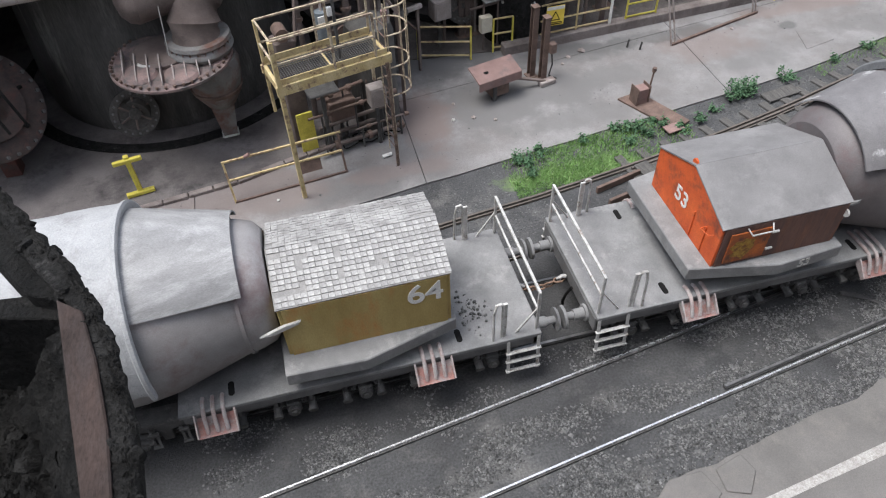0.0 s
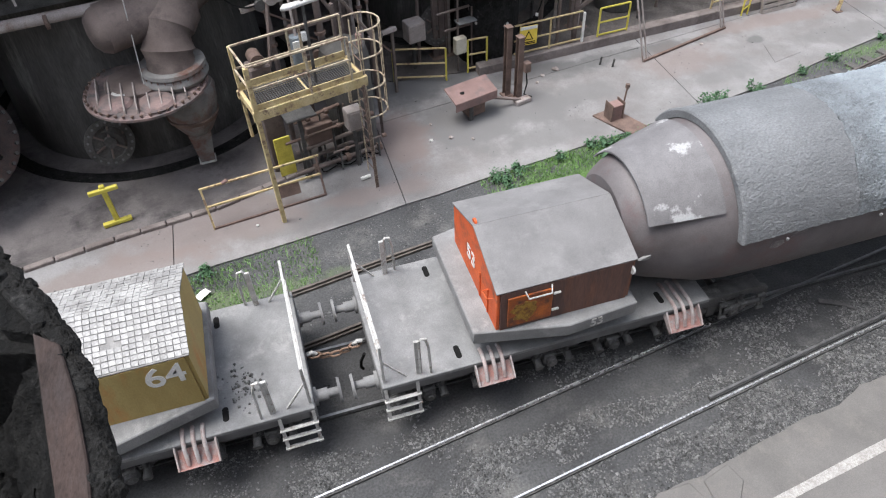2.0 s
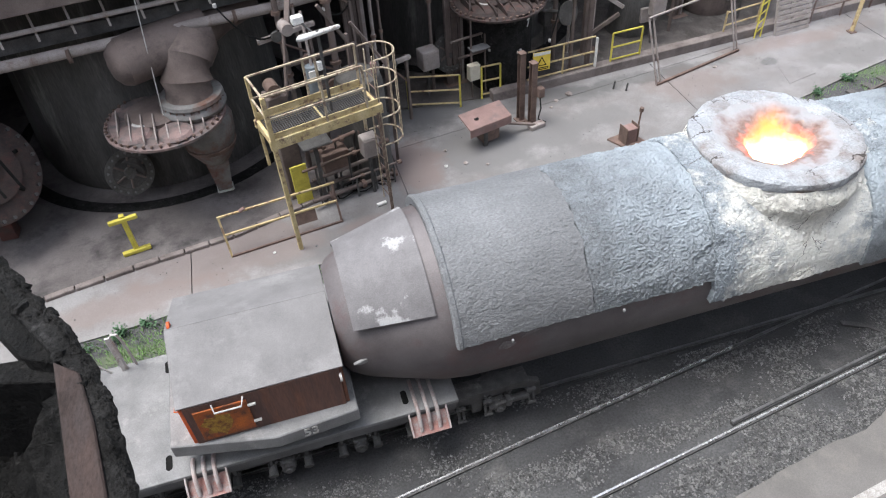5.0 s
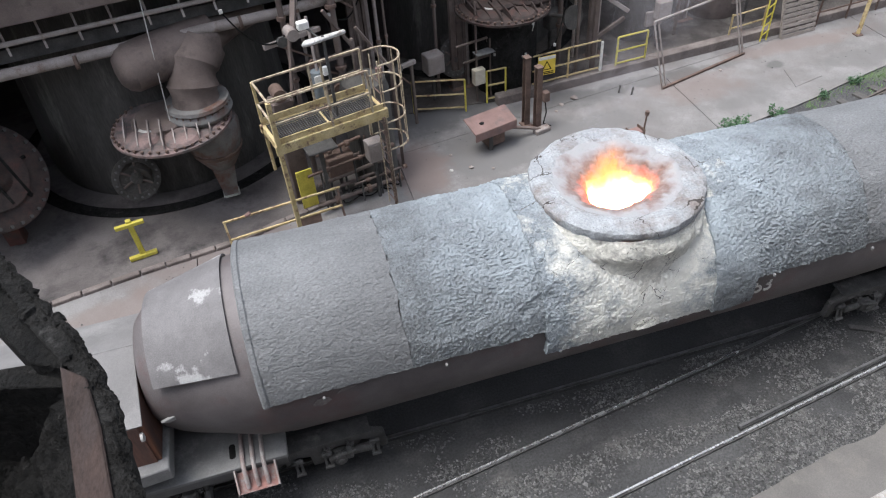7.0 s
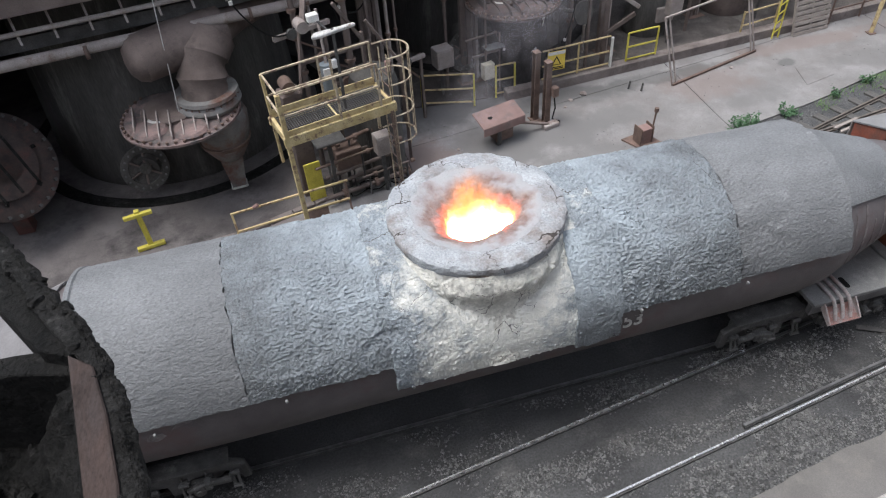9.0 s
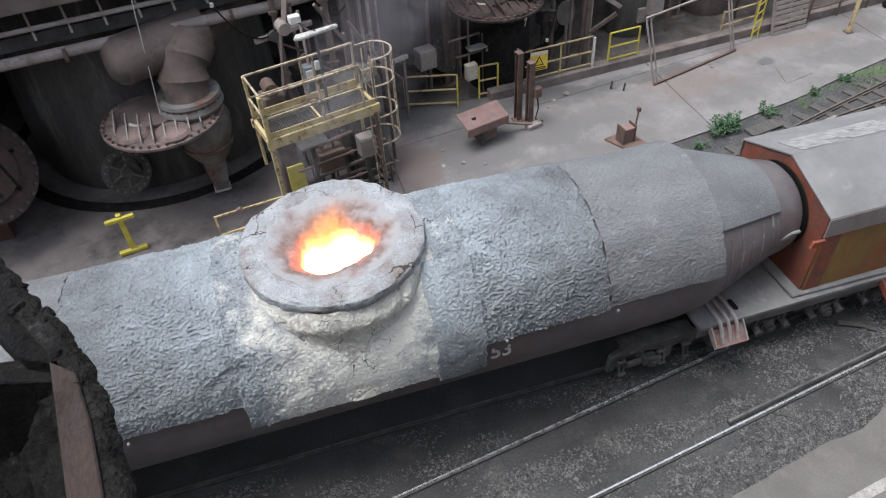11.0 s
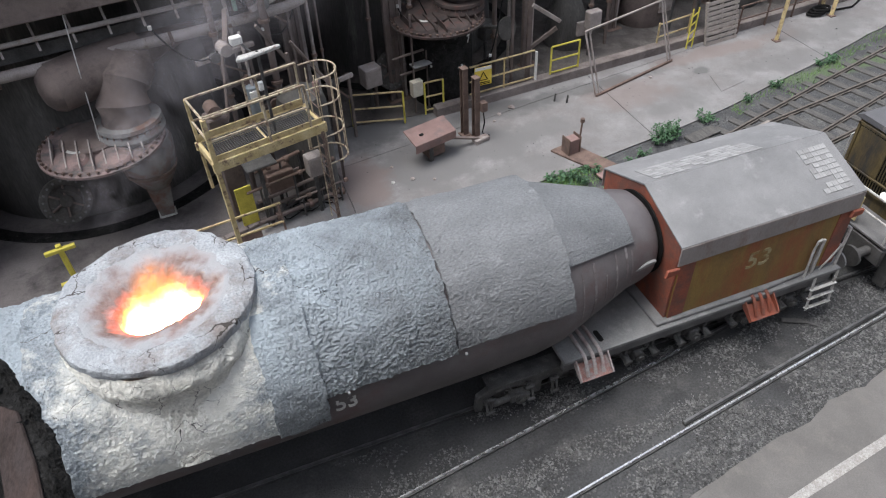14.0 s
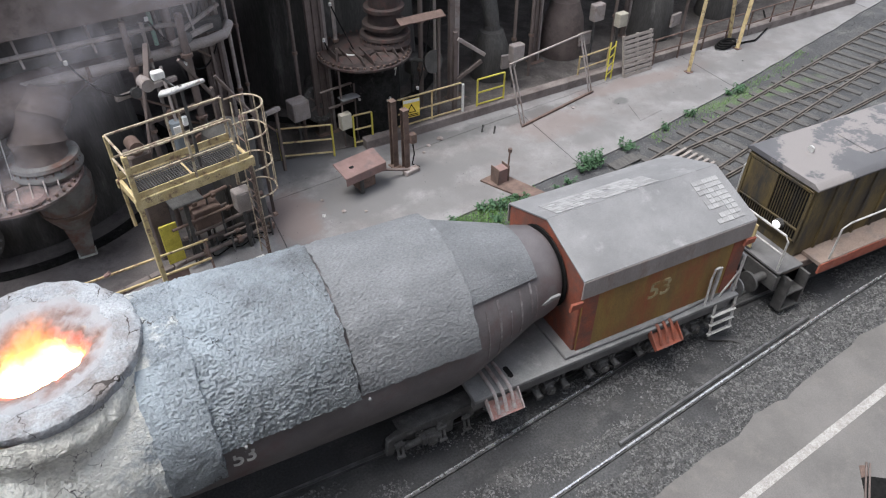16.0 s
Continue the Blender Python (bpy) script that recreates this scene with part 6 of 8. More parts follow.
for x, y, z, a in ((1.25, 15.3, 4.4, 30), (2.0, 15.9, 3.6, -20)):
    br = thing("brace", (x, y, z), a, "diagonal grey steel brace on a post", "brace", "steel braces")
    part("post", box(B(), (0.75, 0.1, -z / 2 - 0.2), (0.08, 0.08, z - 0.4), 0.006), "duct", br)
    part("bar", bar(B(), (0, 0, 0.6), (0.75, 0.1, -0.6), 0.07, 0.07, 0.008), "duct", br)

sc_ = thing("canopy", (8.35, 18.1, 0.05), 4, "rusty tilted sheet canopy on a post", "canopy")
part("sheet", box(B(), (0, 0, 3.62), (1.5, 0.30, 0.04), 0.008, Matrix.Rotation(radians(22), 4, "X")), "rust", sc_)
part("post", box(B(), (0.7, 0.2, 1.8), (0.08, 0.08, 3.6), 0.006), "duct", sc_)
xb_ = thing("brace", (9.7, 18.35, 0.05), 0, "crossed steel channel braces beside a column", "brace", "steel braces")
part("bar", bar(B(), (0, 0, 2.62), (0.94, -0.05, 1.94), 0.09, 0.12, 0.008), "pipe", xb_)
part("bar", bar(B(), (0.02, 0.1, 1.20), (0.89, 0.05, 1.70), 0.09, 0.12, 0.008), "duct", xb_)
part("post", box(B(), (-0.02, 0.14, 1.4), (0.14, 0.12, 2.8), 0.008), "duct", xb_)
# clutter below the platform
yb = solo("warning_board", box(B(), (0.02, 14.75, 0.72), (0.42, 0.05, 1.15), 0.01, Matrix.Rotation(radians(12), 4, "Z")), "yellow", "plain yellow board standing under the tower", "board")
for nm, c, s, m, lb in (("control_box", (1.85, 14.55, 1.55), (0.42, 0.34, 0.55), "pipe", "dusty brown control box"), ("canopy", (0.55, 14.45, 2.0), (0.75, 0.45, 0.06), "iron", "grey sheet canopy over the switches"),
                       ("motor", (0.95, 15.0, 1.1), (0.7, 0.5, 0.55), "rust", "rusty drive motor under the tower"), ("control_box", (2.6, 18.2, 1.3), (0.45, 0.4, 0.6), "rust", "rusty brown control box"),
                       ("junction_box", (4.5, 18.6, 1.35), (0.55, 0.45, 0.6), "pipe", "dusty brown junction box"), ("control_box", (9.0, 20.2, 1.2), (0.5, 0.4, 0.6), "iron", "dark steel control box in the hall")):
    t = thing(nm, (c[0], c[1], 0.05), 12, lb, "electrical box" if "box" in nm else nm)
    part("body", box(B(), (0, 0, c[2]), s, 0.02), m, t)
    part("leg", box(B(), (0, 0.1, c[2] / 2 - s[2] / 4), (0.08, 0.08, c[2] - s[2] / 2), 0.005), "iron", t)
    if "box" in nm:
        part("door", box(B(), (0, -s[1] / 2 - 0.008, c[2]), (s[0] * 0.82, 0.02, s[2] * 0.84), 0.006), m, t)
for k, (a, b) in enumerate((((0.3, 14.6, 0.85), (2.2, 15.05, 0.9)), ((0.3, 14.7, 0.5), (2.3, 15.15, 0.55)), ((0.5, 14.9, 1.1), (2.1, 15.3, 1.2)))):
    t = thing("pipe_run", (0, 0, 0), 0, "low rusty pipe run under the tower", "pipe", "low pipes")
    part("pipe", rod(B(), a, b, 0.05, 10), "duct", t)
    for f in (0.1, 0.9):
        p = Vector(a).lerp(Vector(b), f)
        part("stand", rod(B(), (p.x, p.y, 0.1), (p.x, p.y, p.z), 0.03, 8), "iron", t)
cab = thing("cable", (0, 0, 0), 0, "loose black cables coiled on the floor", "cable")
for k in range(4):
    pts = [(1.2 + 0.3 * k + 0.35 * math.cos(a + k), 14.75 + 0.1 * k + 0.22 * math.sin(a * 1.2), 0.16 + 0.02 * math.sin(3 * a)) for a in [i * 0.5 for i in range(12)]]
    part("loop", pipe(B(), pts, 0.018, 6), "black", cab)
solo("can", rod(B(), (1.75, 14.0, 0.10), (2.0, 14.05, 0.10), 0.05, 12), "white", "white can lying on the concrete", "can")

# conduits, hanging cables and brackets between the tower and the furnaces
def cable(pts, r=0.02, m="black", lb="slack dusty cable hanging in the hall"):
    t = thing("hanging_cable", pts[0], 0, lb, "cable", "hanging cables")
    o0 = Vector(pts[0])
    part("strand", pipe(B(), [tuple(Vector(p) - o0) for p in pts], r, 6), m, t)
    for p in (pts[0], pts[-1]):
        q = Vector(p) - o0
        part("clip", rod(B(), q - Vector((0, 0, 0.04)), q + Vector((0, 0, 0.04)), r * 2.2, 8), "steel_pale", t)


for a, b, s in (((0.9, 16.3, 5.6), (2.3, 17.6, 5.5), 0.9), ((1.5, 16.4, 4.4), (2.6, 17.6, 4.6), 0.5), ((3.0, 17.7, 6.6), (5.2, 19.0, 6.2), 1.1), ((5.9, 18.9, 4.2), (7.2, 18.0, 1.4), 0.3),
                ((9.0, 18.6, 4.6), (8.0, 17.7, 1.7), 0.5), ((5.6, 18.9, 3.2), (6.3, 18.2, 1.5), 0.2), ((-0.9, 15.7, 5.2), (0.4, 16.0, 4.3), 0.5)):
    a, b = Vector(a), Vector(b)
    cable([tuple(a.lerp(b, i / 9) - Vector((0, 0, s * 4 * (i / 9) * (1 - i / 9)))) for i in range(10)])
for k, (x, y, h, r, m) in enumerate(((0.35, 16.2, 5.6, 0.07, "duct"), (0.75, 16.5, 5.4, 0.045, "pipe"), (1.55, 16.4, 5.5, 0.09, "duct"), (2.75, 17.4, 6.8, 0.05, "pipe"), (3.0, 17.6, 6.8, 0.035, "duct"),
                                      (4.7, 18.9, 7.2, 0.05, "duct"), (6.05, 19.2, 7.0, 0.06, "pipe"), (8.9, 19.4, 6.6, 0.08, "duct"), (9.5, 19.6, 6.6, 0.05, "pipe"))):
    t = thing("stand_pipe", (x, y, 0.05), 0, "dusty upright conduit pipe with clamps", "pipe", "stand pipes")
    part("pipe", rod(B(), (0, 0, 0), (0.03, 0.05, h), r, 12), m, t)
    for z in (1.3, 2.9, 4.5):
        part("clamp", rod(B(), (0.01, 0.01, z), (0.01, 0.015, z + 0.08), r * 1.6, 12), "rust", t)
for k, (x, y, z, l, rz) in enumerate(((-0.2, 15.9, 4.1, 1.5, 20), (0.3, 16.1, 3.3, 1.9, 14), (1.3, 16.4, 4.9, 1.3, 35), (0.9, 16.2, 2.5, 1.6, 8), (5.9, 18.5, 2.5, 1.9, 12), (6.1, 18.4, 1.9, 1.5, 12), (2.9, 17.3, 2.1, 0.9, 20))):
    t = thing("bracket_frame", (x, y, z), rz, "brown steel bracket frame fixed between posts", "bracket", "steel brackets")
    part("beam", box(B(), (l / 2, 0, 0), (l, 0.10, 0.12), 0.01), "duct" if k % 2 else "pipe", t)
    part("post", box(B(), (l * 0.9, 0.09, -z / 2 + 0.04), (0.08, 0.08, z), 0.006), "duct", t)
    part("brace", bar(B(), (l * 0.2, 0.06, -0.03), (l * 0.86, 0.09, -0.75), 0.05, 0.05, 0.006), "rust", t)
    part("pulley", rod(B(), (l * 0.3, -0.13, 0.03), (l * 0.3, -0.04, 0.03), 0.13, 18), "rust" if k % 2 else "iron", t)
for k, (a, b, r) in enumerate((((0.1, 14.5, 1.25), (2.3, 15.0, 1.3), 0.035), ((0.2, 14.4, 0.35), (2.4, 14.9, 0.32), 0.06), ((0.4, 14.8, 1.6), (1.6, 15.1, 1.7), 0.045), ((1.2, 14.5, 0.7), (2.5, 14.8, 0.7), 0.03))):
    t = thing("pipe_run", (0, 0, 0), 0, "low rusty pipe run under the tower", "pipe", "low pipes")
    part("pipe", rod(B(), a, b, r, 10), "duct" if k % 2 else "rust", t)
    for f in (0.15, 0.55, 0.95):
        p = Vector(a).lerp(Vector(b), f)
        part("stand", rod(B(), (p.x, p.y, 0.1), (p.x, p.y, p.z), 0.025, 8), "iron", t)
        part("valve_body", rod(B(), (p.x + 0.12, p.y + 0.02, p.z), (p.x + 0.22, p.y + 0.045, p.z), r * 1.9, 10), "rust", t)

# barrier in front of the tower
bar_t = thing("barrier", (-2.0, 13.36, 0.05), 7.5, "leaning yellow-brown pipe barrier with rusty sign plate", "barrier")
for x in (0, 2.8):
    part("post", bar(B(), (x, 0, 0), (x - 0.02, 0.28, 1.05), 0.05, 0.05, 0.006), "rust" if x else "yellow_old", bar_t)
part("top_rail", bar(B(), (-0.05, 0.28, 1.05), (2.85, 0.28, 1.05), 0.05, 0.05, 0.006), "yellow_old", bar_t)
part("mid_rail", bar(B(), (0, 0.14, 0.6), (2.8, 0.14, 0.6), 0.05, 0.05, 0.006), "yellow_old", bar_t)
part("bottom_rail", bar(B(), (0, 0, 0.03), (2.8, 0, 0.03), 0.05, 0.05, 0.006), "rust", bar_t)
sg = part("plate", box(B(), (1.95, 0.1, 0.42), (0.55, 0.02, 0.32), 0.005, Matrix.Rotation(radians(-15), 4, "X")), "rust", bar_t, "rusted warning plate")
part("lug", rod(B(), (0.5, 0.28, 1.05), (0.62, 0.26, 1.12), 0.05, 10), "dull_red", bar_t)

# yellow stand shaped like a cross
cr = thing("marker_post", (-4.22, 14.3, 0.13), 10, "bright yellow steel marker post with two cross arms", "marker post")
part("upright", box(B(), (0, 0, 0.58), (0.12, 0.12, 1.16), 0.012), "yellow", cr)
part("arm", box(B(), (0, -0.05, 1.05), (0.66, 0.10, 0.10), 0.012), "yellow", cr)
part("foot_arm", box(B(), (0, -0.05, 0.07), (0.66, 0.12, 0.10), 0.012), "yellow", cr)

# tilted red-brown cover on a stand
tb = thing("cover_stand", (5.3, 15.75, 0.05), 14, "dull red sheet-metal cover on a short stand", "cover")
top = part("cover", box(B(), (0, 0, 0.86), (1.36, 0.66, 0.05), 0.012, Matrix.Rotation(radians(16), 4, "X")), "dull_red", tb)
part("apron", box(B(), (0, -0.31, 0.66), (1.34, 0.03, 0.24), 0.006), "dull_red", tb)
part("hole", rod(B(), (-0.3, -0.02, 0.875), (-0.3, -0.02, 0.89), 0.07, 12), "black", top)
part("body", box(B(), (0.1, 0.02, 0.45), (0.55, 0.4, 0.7), 0.02), "rust", tb)
part("leg", box(B(), (-0.1, -0.15, 0.35), (0.12, 0.12, 0.7), 0.01), "iron", tb)
part("lever_arm", bar(B(), (0.5, 0.0, 0.45), (1.55, -0.25, 0.12), 0.10, 0.06, 0.01), "duct", tb)
part("foot_block", box(B(), (1.6, -0.25, 0.07), (0.5, 0.22, 0.14), 0.02), "pipe", tb)

# brown stub columns by the fence
for x, y, h, d in ((6.62, 16.42, 2.15, 0.0), (6.86, 16.14, 1.95, 0.0)):
    c = thing("stub_column", (x, y, 0.05), 10, "rusty brown stub column of rolled steel", "column", "stub columns")
    b = B()
    for q in (-0.08, 0.08):
        box(b, (0, q, h / 2), (0.17, 0.025, h), 0.004)
    box(b, (0, 0, h / 2), (0.02, 0.14, h), 0.002)
    part("shaft", b, "rust", c)
    part("cap", box(B(), (0, 0, h + 0.01), (0.2, 0.22, 0.02), 0.004), "rust", c)
    part("foot", box(B(), (0, 0, 0.02), (0.3, 0.3, 0.04), 0.006), "rust", c)
jb = thing("socket_box", (7.05, 16.05, 0.05), 10, "small rusty socket box on a stub column", "electrical box")
part("body", box(B(), (0, 0, 1.05), (0.2, 0.2, 0.3), 0.02), "rust", jb)
part("conduit", pipe(B(), [(0, 0, 0.9), (0.05, 0, 0.5), (-0.02, 0.02, 0.15), (0.2, -0.05, 0.03)], 0.02, 6), "black", jb)

# plinth wall with yellow fence
def py(x):
    return 17.72 + 0.072 * (x - 7.5)
solo("plinth", prism(B(), [(6.2, py(6.2)), (16, py(16)), (30, py(30)), (30, py(30) + 0.35), (16, py(16) + 0.35), (6.2, py(6.2) + 0.35)], 0.0, 0.34, bevel=0.02), "plinth", "low brown concrete plinth wall along the fence", "plinth", kind="structure")
fn = thing("fence", (0, 0, 0.34), 0, "yellow pipe fence with warning sign on the plinth", "fence")
def fence_run(parent, a, b, zs, posts_x, m="yellow_old", dy=0.17):
    for x in posts_x:
        part("post", box(B(), (x, py(x) + dy, max(zs) / 2), (0.05, 0.05, max(zs)), 0.006), m, parent)
    for z in zs:
        part("rail", bar(B(), (a, py(a) + dy, z), (b, py(b) + dy, z), 0.045, 0.045, 0.006), m, parent)
fence_run(fn, 7.4, 9.68, (0.08, 0.5, 1.0), (7.6, 8.6))
part("end_post", box(B(), (9.72, py(9.72) + 0.12, 0.42), (0.07, 0.07, 1.12), 0.008), "white", fn, "white painted end post")
sgn = part("sign", box(B(), (7.78, py(7.8) - 0.02, 0.72), (0.56, 0.02, 0.62), 0.006), "sign_yellow", fn, "yellow and white warning sign")
part("sign_head", box(B(), (7.78, py(7.8) - 0.034, 0.97), (0.54, 0.008, 0.10)), "white", sgn)
tri = part("triangle", prism(B(), [(7.78 - 0.16, 0.58), (7.78 + 0.16, 0.58), (7.78, 0.88)], py(7.8) - 0.040, py(7.8) - 0.033, "y"), "black", sgn)
part("triangle_field", prism(B(), [(7.78 - 0.11, 0.61), (7.78 + 0.11, 0.61), (7.78, 0.82)], py(7.8) - 0.044, py(7.8) - 0.0405, "y"), "sign_yellow", tri)
for z in (0.51, 0.46):
    part("text_bar", box(B(), (7.78, py(7.8) - 0.034, z), (0.44, 0.006, 0.026)), "black", sgn)
gt = thing("gate", (0, 0, 0.34), 0, "short bright yellow pipe gate on the plinth", "gate")
fence_run(gt, 10.3, 11.35, (0.06, 0.48, 0.95), (10.3, 11.35), "yellow")
f2 = thing("fence", (0, 0, 0.05), 0, "low yellow pipe fence by the hall floor", "fence")
for a, b in (((3.7, 18.2), (5.2, 17.75)), ((5.95, 17.95), (6.55, 17.95))):
    for z in (0.15, 0.6, 1.08):
        part("rail", bar(B(), (a[0], a[1], z), (b[0], b[1], z), 0.045, 0.045, 0.006), "yellow_old", f2)
    for p in (a, b):
        part("post", box(B(), (p[0], p[1], 0.54), (0.05, 0.05, 1.08), 0.006), "yellow", f2)
cb = thing("meter_box", (5.72, 18.0, 0.05), 10, "cream meter box on a thin post", "electrical box")
part("post", box(B(), (0, 0.12, 1.6), (0.05, 0.05, 3.2), 0.006), "duct", cb)
part("body", box(B(), (0, 0, 0.95), (0.36, 0.22, 0.5), 0.02), "cream", cb)
part("hood", box(B(), (0.25, 0.1, 1.62), (0.6, 0.34, 0.03), 0.006), "deck", cb)
# bent rod and conduit frame beside the second valve
fr2 = thing("conduit_rack", (0, 0, 0.05), 0, "grey conduit rack with cross pipes", "rack")
for a, b in (((5.1, 18.2, 1.9), (7.6, 18.6, 2.0)), ((5.3, 18.2, 1.35), (6.6, 18.4, 1.4)), ((6.2, 18.3, 0), (6.2, 18.3, 1.95)), ((7.4, 18.55, 0.3), (7.4, 18.55, 1.95))):
    part("conduit", rod(B(), a, b, 0.04, 8), "duct", fr2)
part("loose_cable", pipe(B(), [(7.3, 18.4, 1.9), (7.1, 18.0, 1.3), (7.3, 17.8, 0.9), (7.0, 17.5, 0.6)], 0.02, 6), "steel_pale", fr2)

# leaning steel frame
lf = thing("leaning_frame", (11.2, 16.68, 0.05), 15.5, "tall pale-brown steel frame leaning against the plinth", "steel frame")
for x in (0, 0.16, 3.42, 3.55):
    part("upright", bar(B(), (x, 0, 0), (x - 0.1, 0.62, 1.98), 0.05, 0.04, 0.005), "pipe", lf)
part("top_bar", bar(B(), (-0.1, 0.62, 1.98), (3.45, 0.62, 1.98), 0.06, 0.05, 0.006), "pipe", lf)
part("bottom_bar", bar(B(), (0, 0, 0.04), (3.6, 0, 0.04), 0.08, 0.07, 0.006), "rust", lf)
# yellow lattice stand and pallet
ys = thing("lattice_stand", (15.75, 18.2, 0.05), 5, "bright yellow lattice stand behind the pallet", "stand")
for x in (-0.12, 0.12):
    part("leg", bar(B(), (x, 0, 0), (x + 0.1, 0.1, 1.35), 0.05, 0.05, 0.005), "yellow", ys)
for k in range(4):
    part("brace", bar(B(), (-0.1 + 0.02 * k, 0.02 * k, 0.2 + 0.3 * k), (0.14 + 0.02 * k, 0.02 * k, 0.35 + 0.3 * k), 0.03, 0.03), "yellow", ys)
t = thing("fence", (0, 0, 0.05), 0, "yellow pipe rails between the stands", "fence")
for z in (0.5, 0.95):
    part("rail", bar(B(), (14.6, 18.5, z), (16.0, 18.7, z), 0.045, 0.045, 0.005), "yellow_old", t)
for x, y in ((14.6, 18.5), (16.0, 18.7)):
    part("post", box(B(), (x, y, 0.5), (0.05, 0.05, 1.0), 0.005), "yellow_old", t)
pl = thing("pallet", (16.3, 18.02, 0.05), 5.5, "weathered wooden pallet leaning upright on the fence", "pallet")
for k in range(9):
    z = 0.06 + k * 0.165
    part("board", box(B(), (0.72, 0.0 + z * 0.22, z), (1.42 + random.uniform(-0.03, 0.03), 0.025, 0.115), 0.006, Matrix.Rotation(radians(-12), 4, "X")), "wood", pl)
for x in (0.07, 0.72, 1.37):
    part("bearer", bar(B(), (x, 0.07, 0.02), (x, 0.07 + 0.32, 1.42), 0.09, 0.09, 0.008), "wood", pl)
# slanting yellow poles
for (x, y), (x2, y2, z2), r in (((18.75, 17.36), (18.95, 17.5, 4.6), 0.06), ((21.85, 18.1), (22.6, 18.6, 4.0), 0.07), ((22.0, 18.7), (21.2, 18.5, 3.6), 0.06)):
    t = thing("support_pole", (x, y, 0.05), 0, "tall slanting yellow pole stained with rust", "pole", "support poles")
    part("pole", bar(B(), (0, 0, 0), (x2 - x, y2 - y, z2), r * 2, r * 1.6, 0.01), "yellow_old", t)
    part("foot", box(B(), (0, 0, 0.02), (0.25, 0.25, 0.04), 0.008), "rust", t)
# dark railing and dark machinery further along
rl = thing("fence", (0, 0, 0.05), 0, "dark railing along the plinth", "fence")
for x in np.arange(17.9, 27, 1.3):
    part("post", box(B(), (x, py(x) - 0.1 + 0.02 * (x - 17), 0.5), (0.05, 0.05, 1.0), 0.006), "rust", rl)
for z in (0.5, 1.0):
    part("rail", bar(B(), (17.8, py(17.8) - 0.08, z), (26.9, py(26.9) + 0.1, z), 0.045, 0.045, 0.006), "rust", rl)
for k, (x, y, s, m) in enumerate(((12.1, 20.4, 1.0, "furnace"), (15.5, 20.9, 1.2, "duct"), (19.6, 20.8, 1.3, "furnace"), (23.5, 21.2, 1.1, "furnace"))):
    t = thing("pump", (x, y, 0.05), 8 * k, "grimy dark machine in the shade of the hall", "machine", "hall machines")
    part("casing", turned(B(), [(0.02, 0), (0.7 * s, 0), (0.74 * s, 0.2), (0.6 * s, 1.2 * s), (0.42 * s, 1.7 * s), (0.02, 1.8 * s)], 28), m, t)
    part("pipe", pipe(B(), bend((0, 0, 1.5 * s), (0, 0, 2.6 * s), (0.4, 1.6, 3.0 * s)), 0.28, 16), m, t)
    part("panel", box(B(), (0.3, -0.75 * s, 0.8), (0.6, 0.12, 0.5), 0.02), "pipe", t)
for x in (12.6, 13.3, 17.0, 20.6):
    t = thing("stand_pipe", (x, 19.3 + 0.03 * x, 0.05), 0, "thin dusty stand pipe in the hall", "pipe", "stand pipes")
    part("pipe", rod(B(), (0, 0, 0), (0.05, 0.1, 6.5), 0.06, 10), "duct", t)
    part("collar", rod(B(), (0, 0.02, 1.5), (0.01, 0.03, 1.6), 0.1, 10), "rust", t)
for x, y, z, w in ((12.35, 19.1, 1.35, 0.5), (16.9, 19.35, 1.6, 0.42), (15.9, 19.5, 2.0, 0.5)):
    t = thing("control_box", (x, y, 0.05), 6, "dusty cream control box on a post", "electrical box", "control boxes")
    part("body", box(B(), (0, 0, z), (w, 0.3, w * 1.2), 0.03), "cream" if w < 0.45 else "pipe", t)
    part("post", box(B(), (0, 0.1, z / 2), (0.07, 0.07, z), 0.005), "iron", t)

# switch stand on its base plate
ss = thing("switch_stand", (9.0, 14.2, 0.05), 8, "rusty red switch stand with lever on a plate", "switch stand")
part("base_plate", prism(B(), [(-0.45, 0.45), (0.25, 0.5), (0.75, -1.2), (0.2, -1.35), (-0.2, -0.3)], 0.0, 0.06, bevel=0.01), "rust", ss)
part("box", box(B(), (0, 0.1, 0.28), (0.34, 0.3, 0.46), 0.015), "dull_red", ss)
part("side_plate", box(B(), (-0.19, 0.1, 0.30), (0.02, 0.36, 0.55), 0.005), "rust", ss)
part("side_plate", box(B(), (0.19, 0.1, 0.30), (0.02, 0.36, 0.55), 0.005), "rust", ss)
part("lever", rod(B(), (0.22, 0.05, 0.1), (0.27, 0.05, 0.98), 0.025, 8), "rust", ss)
part("knob", rod(B(), (0.27, 0.05, 0.95), (0.275, 0.05, 1.06), 0.06, 10), "rust", ss)
solo("drain_plate", box(B(), (9.35, 12.95, 0.10), (0.5, 0.32, 0.05), 0.01, Matrix.Rotation(radians(10), 4, "Z")), "dull_red", "rusty steel cover plate beside the rail", "cover plate")
solo("drain_plate", box(B(), (12.9, 13.55, 0.06), (1.1, 0.4, 0.06), 0.01, Matrix.Rotation(radians(10), 4, "Z")), "sleeper", "flat grey cover slab beside the rail", "cover plate")
